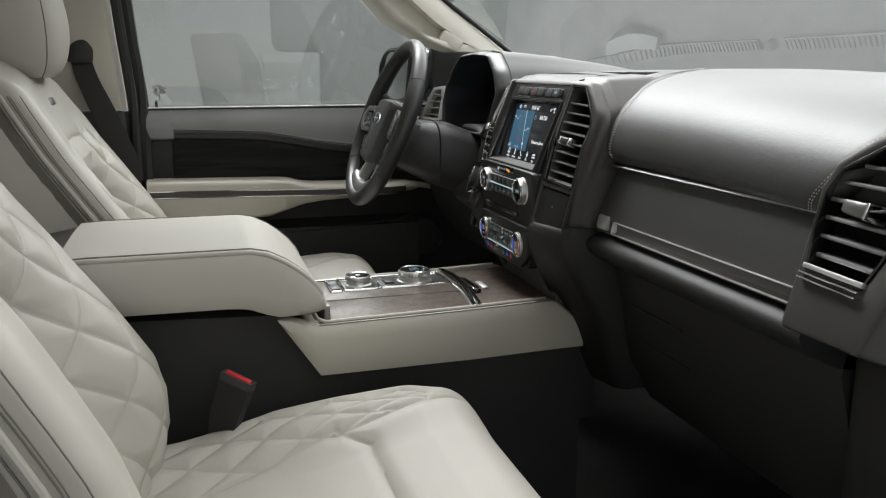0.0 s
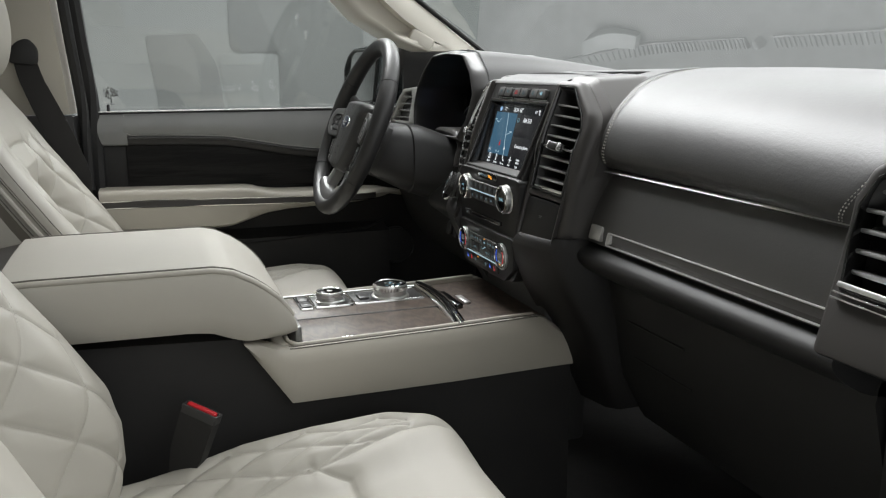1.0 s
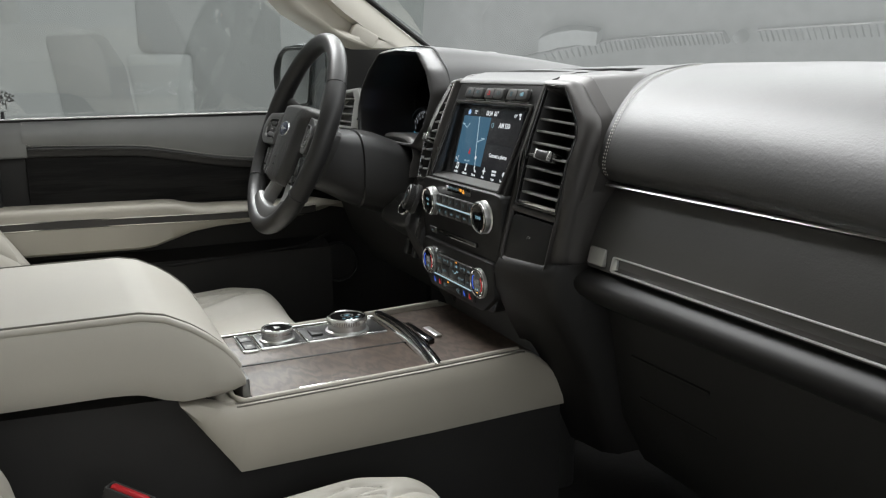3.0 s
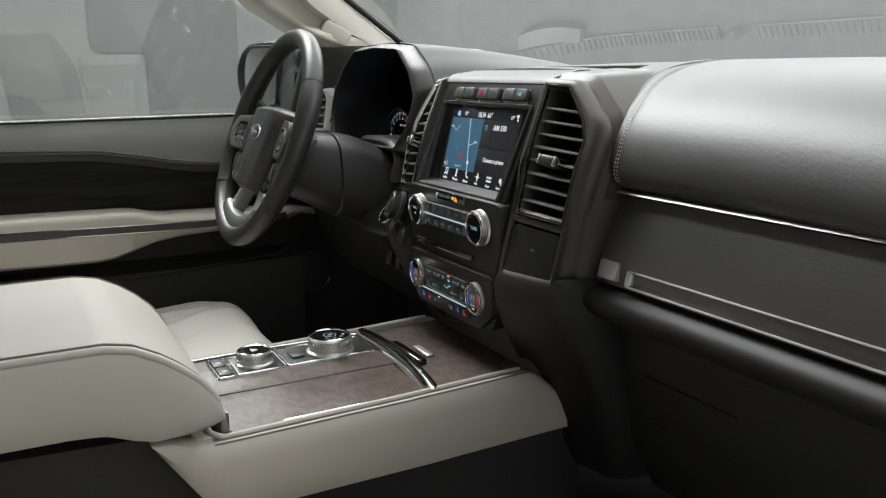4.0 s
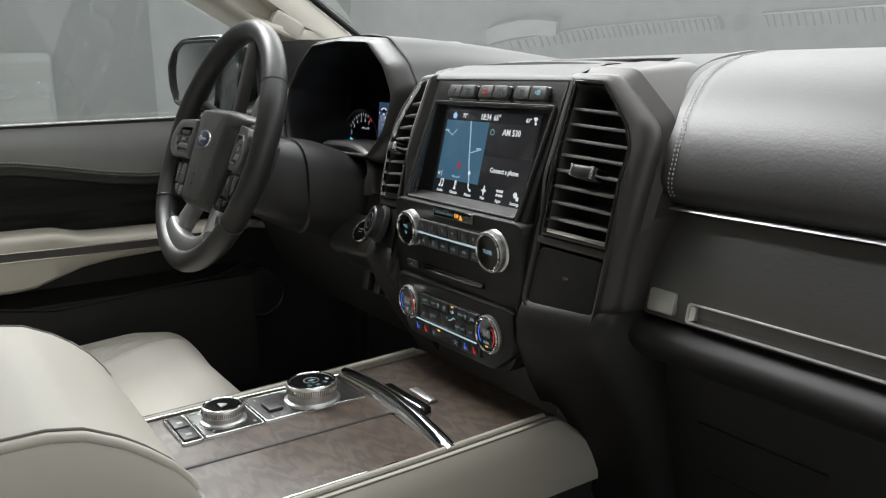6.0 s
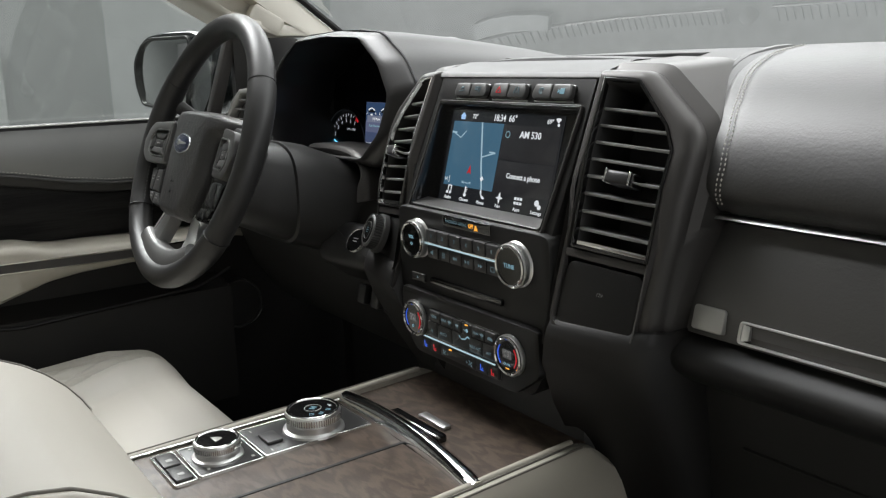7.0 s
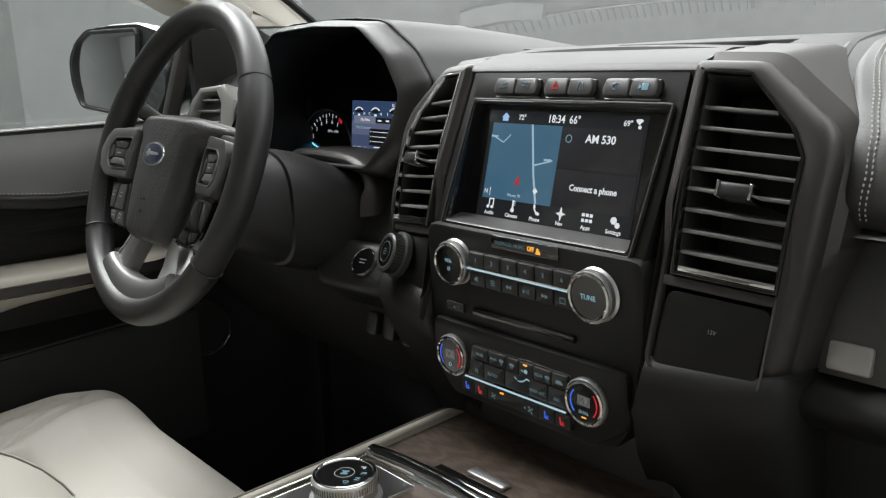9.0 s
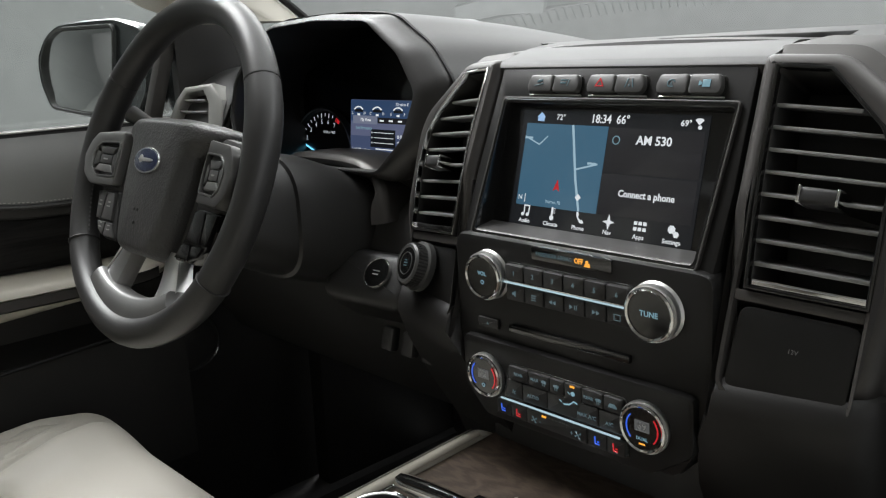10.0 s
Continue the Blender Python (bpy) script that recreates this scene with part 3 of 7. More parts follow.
part("pad_piping", tube([pad_point(0.60 + 0.22 * f ** 1.4, x) + Vector((0, 0, 0.0006)) for f, x in zip(np.linspace(0, 1, 30), np.linspace(0.203, 0.50, 30))], 0.0014, 8), M_DASH_LEATHER, pad)


def x_run(name, section, x0, x1, mat, label="", n=2, parent=dash, angle=35):
    """A piece with one section (y, z), drawn along the car's width."""
    return part(name, loft([[(x, y, z) for y, z in section] for x in np.linspace(x0, x1, n)]), mat, parent, label, angle)


x_run("chrome_strip", rounded([(0.0850, 0.6766), (0.1, 0.6766), (0.1, 0.6796), (0.0878, 0.6794)], 0.0010, 2), 0.236, 0.714, M_SILVER, "thin bright chrome strip")
x_run("middle_panel", [(0.130, 0.672)] + [(0.099 - 0.027 * math.sin(math.pi / 2 * k / 12) ** 0.85, 0.672 - 0.094 * k / 12) for k in range(13)] + [(0.130, 0.578)], 0.222, 0.714, M_PANEL_LEATHER,
      "dark leather-covered middle panel")
part("panel_trim", moved(rim(rounded(rect(0, -0.0095, 0.420, 0.0095), 0.004), rounded(rect(0.0032, -0.0074, 0.417, 0.0074), 0.003), -0.012, 0.0, 0.001),
                         axes((0.287, 0.0690, 0.5905), (1, 0, 0), (0, 0.25, 1))), M_SILVER, dash, "chrome edge of the long recess")
part("recess_floor", moved(slab(rect(0.002, -0.008, 0.418, 0.008), -0.012, -0.0040, 0.0005), axes((0.287, 0.0690, 0.5905), (1, 0, 0), (0, 0.25, 1))), M_SATIN, dash, "satin brown-grey recess floor")
part("recess_end", slab([(0.0035, -0.0072), (0.0105, -0.0050), (0.0105, 0.0062), (0.0035, 0.0072)], -0.012, -0.0004, 0.0004), M_SILVER, dash, "bright sloped end of the recess", m=axes((0.287, 0.0690, 0.5905), (1, 0, 0), (0, 0.25, 1)))
part("latch_button", moved(slab(rounded(rect(-0.0155, -0.0105, 0.0155, 0.0105), 0.003), -0.02, 0.002, 0.0015), axes((0.258, 0.0705, 0.594), (1, 0, 0), (0, 0.25, 1))),
     M_SILVER_PAINT, dash, "silver glove box push button")
x_run("lower_recess", [(0.14, 0.585), (0.090, 0.585), (0.094, 0.576), (0.14, 0.570)], 0.20, 0.715, M_BLACK, "black shadow gap")
roll = [(0.13, 0.583)] + [(0.108 - 0.052 * math.sin(math.pi * k / 14) ** 0.8, 0.583 - 0.064 * k / 14 + 0.006 * math.sin(math.pi * k / 14)) for k in range(15)] + [(0.13, 0.515)]
x_run("knee_roll", roll, 0.200, 0.714, M_ROLL, "satin black roll along the dashboard's lower edge", angle=50)
x_run("glove_box", [(0.16, 0.545), (0.116, 0.530), (0.112, 0.510), (0.128, 0.45), (0.15, 0.36), (0.20, 0.28), (0.26, 0.28)], 0.200, 0.714, M_GLOVE, "black glove box door", angle=50)
for z, y in ((0.462, 0.1245), (0.405, 0.1395)):
    part("door_rib", tube([(x, y, z) for x in np.linspace(0.262, 0.40, 12)], 0.0022, 6), M_ROLL, dash, "moulded glove box rib")
x_run("knee_panel", [(0.13, 0.665), (0.085, 0.640), (0.072, 0.60), (0.085, 0.54), (0.12, 0.45), (0.17, 0.38), (0.24, 0.38), (0.24, 0.66)], -0.80, -0.20, M_KNEE, "black driver's knee panel", angle=50)
x_run("lower_brow", rounded([(0.052, 0.648), (0.10, 0.665), (0.10, 0.630), (0.060, 0.634)], 0.006), -0.80, -0.56, M_BLACK, "black ledge under the instruments")


# outer vent at the passenger's door
def outer_vent(parent):
    m = axes((0.70, 0.050, 0.625), (1, -0.10, 0), (0, 0.36, 1))
    frame_out = [(0.016, -0.056), (0.132, -0.050), (0.150, 0.050), (0.158, 0.172), (0.100, 0.160), (0.0500, 0.1440), (0.0034, 0.1140), (-0.0060, 0.0860), (0.0010, 0.0560)]
    hole = [(0.0225, 0.005), (0.1030, 0.005), (0.1270, 0.070), (0.1400, 0.152), (0.1000, 0.1460), (0.0600, 0.1315), (0.0160, 0.1055), (0.0060, 0.0800), (0.0115, 0.0455)]
    part("vent_frame", rim(rounded(frame_out, 0.006, 3), rounded(hole, 0.006, 3), -0.09, 0.0, 0.005), M_SATIN, parent, "dark satin vent frame", m=m)
    vent = part("side_vent", moved(slab(inset(hole, -0.004), -0.09, -0.055, 0.001), m), M_BLACK, parent, "black outer air vent")
    part("vent_rim", rim(inset(hole, -0.0015), inset(hole, 0.0015), -0.02, 0.0012, 0.0008), M_GLOSS, vent, "glossy vent rim", m=m)
    for v, h, w in ((0.0085, 0.0050, 0.000), (0.0010, 0.0022, 0.0022), (-0.0042, 0.0022, 0.0026)):
        part("bright_lip", moved(box(0.0640, v, w, 0.086, h, 0.010, 0.0010), m), M_CHROME if w else M_SILVER, vent, "bright lower lip of the vent")
    for k in range(7):
        v = 0.0245 + 0.0184 * k
        left = curve([0, 0.0455, 0.080, 0.1055, 0.1315], [0.0225, 0.0115, 0.0060, 0.0160, 0.0600], v)
        right = curve([0.005, 0.070, 0.152], [0.103, 0.127, 0.140], v)
        part("slat", moved(box((left + right) / 2, 0, 0, right - left, 0.0040, 0.032, 0.0016), m @ Matrix.Translation((0, v, -0.022)) @ Matrix.Rotation(radians(10), 4, "X")), M_SLAT, vent)
    tab = part("vent_tab", moved(box(0.066, 0.0720, -0.001, 0.034, 0.013, 0.024, 0.003), m), M_TRIM, vent, "satin metal vent tab")
    part("tab_end", moved(box(0.0835, 0.0710, 0.000, 0.0035, 0.016, 0.024, 0.0012), m), M_CHROME, tab)


outer_vent(dash)
part("dash_end", box(0.768, 0.24, 0.44, 0.104, 0.24, 0.30, 0.012), M_SIDE_BLACK, dash, "black end of the dashboard below the outer vent")


# windshield defroster grilles, sensor dome and small plate on the dashboard top
def bow(x):
    return 0.24 * (abs(x) / 0.72) ** 6


def grille(x0, x1, y):
    bars = bmesh.new()
    n = int((x1 - x0) / 0.0125)
    for k in range(n):
        x = x0 + (k + 0.5) * (x1 - x0) / n
        bmesh.ops.create_cube(bars, size=1.0, matrix=Matrix.LocRotScale((x, y - bow(x), 0.7995), None, (0.0060, 0.020, 0.003)))
    base = part("defroster_grille", loft([[(x, y - bow(x) + d, z) for d, z in ((-0.012, 0.784), (-0.012, 0.797), (-0.011, 0.7975), (0.011, 0.7975), (0.012, 0.797), (0.012, 0.784))] for x in np.linspace(x0, x1, 24)]), M_PANEL_LEATHER, dash, "long dark slotted defroster grille")
    tagged(part("grille_bar", bars, M_DASH_TOP, base), kind="stuff")


grille(-0.64, -0.13, 0.565)
grille(-0.05, 0.50, 0.565)
# the dome is no lamp: the readout's glow only makes it pale
part("light_sensor", lathe([(0.012, 0.79), (0.012, 0.802), (0.009, 0.808), (0.003, 0.810)], 24), M_LCD, dash, "small light sensor dome, made pale by an added glow", m=Matrix.Translation((-0.09, 0.565, 0)))
part("dash_plate", moved(box(0, 0, 0, 0.130, 0.026, 0.012, 0.001), pose(-0.522, 0.497, 0.7985, 0, 0, 27)), plain("pale_plate", (0.11, 0.115, 0.115), 0.5), dash, "pale plate at the windshield's foot")
part("centre_speaker_cover", slab(rounded(rect(-0.03, 0.17, 0.13, 0.33), 0.02), 0.795, 0.8130, 0.0025), M_DASH_TOP, dash, "raised speaker cover on the dashboard top")

# ---- centre stack ----
stack = thing("centre_stack", "dark satin centre stack with touchscreen, vents and controls", "centre stack")
TILT = radians(22.5)
FACE = axes((0, 0.012, 0.652), (1, 0, 0), (0, math.sin(TILT), math.cos(TILT)))
LOW = axes((0, 0.013, 0.575), (1, 0, 0), (0, -0.03, 1))


def wing(bm):
    """Sweeps the outer wings of the stack forward."""
    for v in bm.verts:
        a = abs(v.co.x)
        v.co.z -= (0.18 if v.co.x > 0 else 0.26) * max(0.0, a - 0.130) + 0.17 * max(0.0, 0.06 - v.co.y) * (1 if a > 0.129 else 0) + 0.75 * max(0.0, -0.074 - v.co.y)
    return bm


def mirror_u(poly):
    return [(-x, y) for x, y in reversed(poly)]


VENT_HOLE = [(0.1435, -0.001), (0.2185, -0.001), (0.2195, 0.060), (0.2190, 0.095), (0.208, 0.115), (0.1710, 0.1515), (0.1365, 0.1515), (0.1395, 0.085)]
FRAME_OUT = [(0.128, -0.104), (0.2180, -0.104), (0.2385, 0.020), (0.2400, 0.100), (0.232, 0.122), (0.177, 0.1660), (0.1215, 0.1640), (0.1245, 0.060)]


def densify(poly, r=0.010):
    """Eases the corners of an outline, keeping the same count of points for every outline of eight corners."""
    return rounded(poly, r, 4)


def side_frame(sign):
    out, hole = FRAME_OUT, [(0.1345, -0.0735), (0.2150, -0.0735)] + [VENT_HOLE[2], VENT_HOLE[3], VENT_HOLE[4], VENT_HOLE[5], VENT_HOLE[6], VENT_HOLE[7]]
    if sign < 0:
        out, hole = mirror_u(out), mirror_u(hole)
    out, hole = densify(out), densify(hole)
    rings = [[(x * (1 + f) if abs(x) > 0.15 else x, y + 0.438 * d, -0.901 * d) for x, y in out] for d, f in ((0.10, 0.055), (0.05, 0.045), (0.025, 0.028))]
    for k in range(6):
        a = math.pi / 10 * k
        rings.append([(x, y, -0.016 + 0.016 * math.sin(a)) for x, y in inset(out, 0.011 * (1 - math.cos(a)))])
    for k in range(3):
        a = math.pi / 4 * (2 - k)
        rings.append([(x, y, -0.003 + 0.003 * math.sin(a)) for x, y in inset(hole, -0.003 * (1 - math.cos(a)))])
    rings.append([(x, y, -0.05) for x, y in hole])
    ob = part("side_frame", wing(loft(rings, cap=False)), M_SATIN, stack, "dark satin metal-look frame", m=FACE, angle=30)
    bar = rect(0.135, -0.0110, 0.2195, -0.0030)
    bar = mirror_u(bar) if sign < 0 else bar
    part("cross_bar", wing(slab(bar, -0.05, -0.002, 0.002)), M_SATIN, ob, m=FACE)
    return ob


def stack_vent(sign):
    hole = mirror_u(VENT_HOLE) if sign < 0 else VENT_HOLE
    vent = part("air_vent", wing(slab(inset(hole, -0.003), -0.075, -0.058, 0.001)), M_BLACK, stack, "black slatted air vent", m=FACE)
    part("vent_duct", wing(rim(inset(hole, -0.0005), inset(hole, 0.0015), -0.06, -0.004, 0.0005)), M_BLACK, vent, m=FACE)
    part("vent_rim", wing(rim(inset(hole, -0.0015), inset(hole, 0.0012), -0.012, 0.0012, 0.0008)), M_GLOSS if sign > 0 else M_CHROME, vent, "thin glossy rim", m=FACE)
    foot = [(sign * 0.146, 0.0005), (sign * 0.217, 0.0005), (sign * 0.217, 0.0052), (sign * 0.146, 0.0052)]
    foot = foot if sign > 0 else foot[::-1]
    part("rim_foot", wing(slab(foot, -0.012, -0.001, 0.001)), M_CHROME, vent, "bright lower lip", m=FACE)
    for k in range(8):
        v = 0.0192 + 0.0157 * k
        inner = curve([0, 0.085, 0.15], [0.1425, 0.1385, 0.1362], v)
        outer = curve([0, 0.095, 0.115, 0.151], [0.2186, 0.2190, 0.208, 0.1710], v)
        c, w = sign * (inner + outer) / 2, outer - inner
        part("slat", wing(moved(box(c, 0, 0, w, 0.0030, 0.032, 0.0013), Matrix.Translation((0, v, -0.021)) @ Matrix.Rotation(radians(13), 4, "X"))), M_SLAT, vent, m=FACE)
    tab = part("vent_tab", wing(box(sign * 0.183, 0.0635, -0.002, 0.025, 0.0115, 0.022, 0.003, 3)), M_KEY, vent, "black vent tab with metal ends", m=FACE)
    for d in (-0.0118, 0.0118):
        part("tab_end", wing(box(sign * 0.183 + d, 0.0635, -0.001, 0.0022, 0.012, 0.022, 0.0009)), M_CHROME, tab, m=FACE)


for sign in (1, -1):
    side_frame(sign)
    stack_vent(sign)

# socket door under the passenger side vent, plain cover on the other side
DOOR = rounded([(0.1350, -0.0725), (0.2145, -0.0725), (0.2185, -0.0125), (0.1395, -0.0125)], 0.009)
door = part("socket_door", wing(slab(inset(DOOR, 0.0008), -0.04, -0.0025, 0.002)), M_FACE, stack, "black socket door marked 12V", m=FACE)
letters("12V", 0.0044, plain("faint_print", (0.16, 0.16, 0.155), 0.5), door, FACE @ Matrix.Translation((0.1785, -0.038, -0.0268)) @ Matrix.Rotation(radians(8.5), 4, "Y"))
part("finger_lip", wing(slab(rounded(rect(0.160, -0.068, 0.194, -0.0625), 0.002), -0.012, -0.004, 0.001)), M_FACE, door, m=FACE)
pod = part("switch_pod", wing(slab(mirror_u(inset(DOOR, 0.0008)), -0.04, -0.006, 0.002)), M_FACE, stack, "dark switch pod with rotary selector", m=FACE)
SEL = FACE @ Matrix.Translation((-0.191, -0.037, -0.029)) @ Matrix.Rotation(radians(-14.6), 4, "Y")
selector = part("selector_knob", lathe([(0.0245, -0.004), (0.0245, 0.002), (0.0215, 0.003), (0.0205, 0.013), (0.0185, 0.015), (0.0155, 0.0146)], 40), M_KEY_GREY, pod, "dark ridged rotary selector", m=SEL)
for k in range(40):
    a = 2 * math.pi * k / 40
    part("ridge", moved(box(0, 0, 0, 0.0012, 0.0016, 0.010, 0), SEL @ Matrix.Translation((0.0210 * math.cos(a), 0.0210 * math.sin(a), 0.0085)) @ Matrix.Rotation(a, 4, "Z")), M_KEY, selector)
part("selector_face", lathe([(0.0158, 0.0140), (0.0158, 0.0148), (0.0, 0.0152)], 32), M_GLOSS, selector, m=SEL)
part("selector_ring", rim(ngon(0.0112, 28), ngon(0.0104, 28), 0.0148, 0.0156, 0.0002), M_KEY_GREY, selector, m=SEL)
part("selector_mark", moved(merged(box(0, 0.0005, 0.0156, 0.006, 0.0012, 0.0006, 0), box(0, -0.0022, 0.0156, 0.005, 0.0010, 0.0006, 0), box(0, 0.0030, 0.0156, 0.004, 0.0010, 0.0006, 0), box(0, 0.0180, 0.0146, 0.0010, 0.0030, 0.0006, 0)), SEL), M_ICE_DIM, selector)

# central face: satin cap on top, black panel below
CAP = [(0.078, 0.786), (0.0755, 0.7925), (0.0775, 0.7962), (0.082, 0.7985), (0.100, 0.8035), (0.122, 0.8080), (0.140, 0.8080), (0.140, 0.780)]
part("top_cap", loft([[(x, y, z) for y, z in CAP] for x in np.linspace(-0.128, 0.128, 3)]), M_BLACK, stack, "black cap over the face panel")
part("top_shelf", loft([[(x, y, z + 0.004 * (1 - (x / 0.13) ** 2)) for y, z in ((0.128, 0.800), (0.131, 0.8070), (0.20, 0.8085), (0.20, 0.79), (0.13, 0.79))] for x in np.linspace(-0.135, 0.135, 9)]),
     M_DASH_TOP, stack, "charcoal shelf behind the screen", angle=25)

panel_out = [(-0.1215, 0.0005), (0.1215, 0.0005), (0.1230, 0.060), (0.1205, 0.1575), (-0.1205, 0.1575), (-0.1230, 0.060)]


def upper_face():
    hole = [(-0.1095, 0.004), (0.1085, 0.004), (0.1110, 0.064), (0.1135, 0.1250), (-0.1075, 0.1250), (-0.1085, 0.064)]
    return rim(panel_out, hole, -0.05, -0.006, 0.002)


part("upper_panel", upper_face(), M_FACE, stack, "black face round the screen", m=FACE)
screen = part("touchscreen", rim(rounded([(-0.1105, 0.002), (0.1095, 0.002), (0.1145, 0.126), (-0.1085, 0.126)], 0.004), rounded([(-0.1070, 0.006), (0.1060, 0.006), (0.1110, 0.1215), (-0.1055, 0.1215)], 0.004),
                                 -0.045, -0.003, 0.0012, floor=-0.042), M_GLOSS, stack, "touchscreen with blue map and white icons", m=FACE)
part("screen_ledge", loft([[(x, v, n) for v, n in ((0.0005, -0.0025), (0.0070, -0.0045), (0.0185, -0.0235), (0.0005, -0.030))] for x in np.linspace(-0.1080, 0.1070, 2)]), M_LEDGE, screen, "sloped satin ledge", m=FACE)
EDGE_OUT = rounded([(-0.1113, 0.0012), (0.1103, 0.0012), (0.1153, 0.1268), (-0.1093, 0.1268)], 0.004)
part("bezel_line", rim(EDGE_OUT, inset(EDGE_OUT, 0.0018), -0.006, -0.0024, 0.0006), M_SATIN, screen, "thin satin edge line", m=FACE)
# the display stands a little steeper than the face, deeper at its foot
DISP = axes(FACE @ Vector((0, 0.064, -0.018)), (1, 0, 0), (0, math.sin(radians(14.5)), math.cos(radians(14.5))))
part("display_glass", slab(rect(-0.1065, -0.058, 0.1105, 0.0580), -0.006, -0.0006, 0.0004), M_GLOSS, screen, "glossy black screen glass", m=DISP)


def lit(x0, y0, x1, y1, mat, name, lift=0.0, label=""):
    return part(name, slab(rect(x0, y0, x1, y1), -0.0005, 0.0002 + lift, 0.00005), mat, screen, label, m=DISP)


lit(-0.0880, -0.0460, 0.0905, 0.0540, M_SCREEN, "display", 0, "dark lit display")
lit(-0.0828, -0.0285, 0.0024, 0.0425, M_MAP, "map_tile", 0.0003, "blue map tile")
lit(0.0036, 0.0060, 0.0880, 0.0418, M_SCREEN_PANE, "menu_tile", 0.0003)
lit(0.0036, -0.0280, 0.0880, 0.0048, M_SCREEN_PANE, "menu_tile", 0.0003)


def stroke(points, width, mat, name="map_line"):
    bms = []
    for (x0, y0), (x1, y1) in zip(points, points[1:]):
        d = Vector((x1 - x0, y1 - y0))
        n = Vector((-d.y, d.x)).normalized() * width / 2
        bms.append(slab([(x0 - n.x, y0 - n.y), (x1 - n.x, y1 - n.y), (x1 + n.x, y1 + n.y), (x0 + n.x, y0 + n.y)][::1], 0.0, 0.0007, 0.00005))
    return part(name, merged(*bms), mat, screen, m=DISP)


stroke([(-0.0330, 0.0424), (-0.0225, -0.0030), (-0.0150, -0.0280)], 0.0022, M_ROAD, "map_road")
stroke([(-0.0235, 0.0060), (-0.0030, 0.0115)], 0.0014, M_ROAD, "map_road")
stroke([(-0.0825, 0.0310), (-0.0660, 0.0245), (-0.0580, 0.0320)], 0.0011, M_ROAD, "map_road")
part("map_arrow", slab([(-0.0445, -0.0140), (-0.0410, -0.0120), (-0.0375, -0.0140), (-0.0405, -0.0040)], 0, 0.0008, 0.0001), M_RED_GLOW, screen, "red position arrow", m=DISP)
part("map_diamond", slab([(-0.0205, -0.0170), (-0.0175, -0.0200), (-0.0145, -0.0170), (-0.0175, -0.0140)], 0, 0.0009, 0.0001), M_WHITE_GLOW, screen, m=DISP)
for x0, x1, y0 in ((-0.0130, -0.0045, 0.0108), (-0.0825, -0.0740, 0.0290)):
    part("map_label", slab(rect(x0, y0, x1, y0 + 0.0018), 0, 0.0008, 0.0001), M_ROAD, screen, m=DISP)
stroke([(-0.0735, -0.0260), (-0.0735, -0.0185)], 0.0006, M_WHITE_GLOW, "map_mark")


def say(text, x, y, size, mat=M_WHITE_GLOW, bold=0.0, align="CENTER", wide=1.0):
    letters(text, size, mat, screen, DISP @ Matrix.Translation((x, y, 0.0009)), align=align, bold=bold, wide=wide)


say("N", -0.0785, -0.0223, 0.0058)
say("Warren, MI", -0.0425, -0.0235, 0.0042, M_ROAD, wide=0.8)
say("18:34", -0.0055, 0.0480, 0.0098, bold=0.00012, wide=0.92)
say("66\u00b0", 0.0155, 0.0480, 0.0098, bold=0.00012, wide=0.92)
say("72\u00b0", -0.0465, 0.0483, 0.0066, bold=0.0001)
say("69\u00b0", 0.0715, 0.0473, 0.0066, bold=0.0001)
say("AM 530", 0.0462, 0.0325, 0.0098, bold=0.0002)
say("Connect a phone", 0.0462, -0.0100, 0.0076, bold=0.0002, wide=0.95)
ICONS = [-0.0705, -0.0418, -0.0130, 0.0158, 0.0450, 0.0740]
for x, word in zip(ICONS, ("Audio", "Climate", "Phone", "Nav", "Apps", "Settings")):
    say(word, x, -0.0420, 0.0050, bold=0.00006)


def icon(poly, x, y, k=1.0, mat=M_WHITE_GLOW, name="screen_icon"):
    return part(name, slab([(x + a * k, y + b * k) for a, b in poly], 0, 0.0008, 0.00005), mat, screen, m=DISP)


Y = -0.0335
icon([(-0.0035, 0), (0.0035, 0), (0.0035, 0.0035), (0.005, 0.0035), (0, 0.008), (-0.005, 0.0035), (-0.0035, 0.0035)], -0.0680, 0.0447, 0.95, glowing("home_blue", (0.35, 0.55, 0.85), 0.9))
for dx in (-0.003, 0.0022):
    icon(ngon(0.0016, 10), ICONS[0] + dx, Y - 0.003)
    icon(rect(0.0009, 0, 0.0016, 0.0075), ICONS[0] + dx, Y - 0.003)
icon(rect(-0.0022, 0.0040, 0.0040, 0.0052), ICONS[0], Y)
icon(rect(-0.0008, -0.003, 0.0008, 0.0060), ICONS[1], Y)
icon(ngon(0.0020, 12), ICONS[1], Y - 0.0032)
for k in range(3):
    icon(rect(0.001, 0.0008 + 0.0018 * k, 0.003, 0.0014 + 0.0018 * k), ICONS[1], Y)
icon([(-0.0035, 0.0045), (-0.002, 0.0050), (-0.001, 0.002), (-0.0018, 0.001), (0.0012, -0.002), (0.0022, -0.0012), (0.0045, -0.003), (0.0035, -0.0045), (0.0008, -0.0040), (-0.003, 0.0010)][::-1], ICONS[2], Y)
icon([(0, -0.0060), (0.0014, -0.0014), (0.0055, 0), (0.0014, 0.0014), (0, 0.0060), (-0.0014, 0.0014), (-0.0055, 0), (-0.0014, -0.0014)], ICONS[3], Y)
for i in range(3):
    for j in range(2):
        icon(rect(-0.0014, -0.0014, 0.0014, 0.0014), ICONS[4] + (i - 1) * 0.0042, Y + (j - 0.5) * 0.0046)
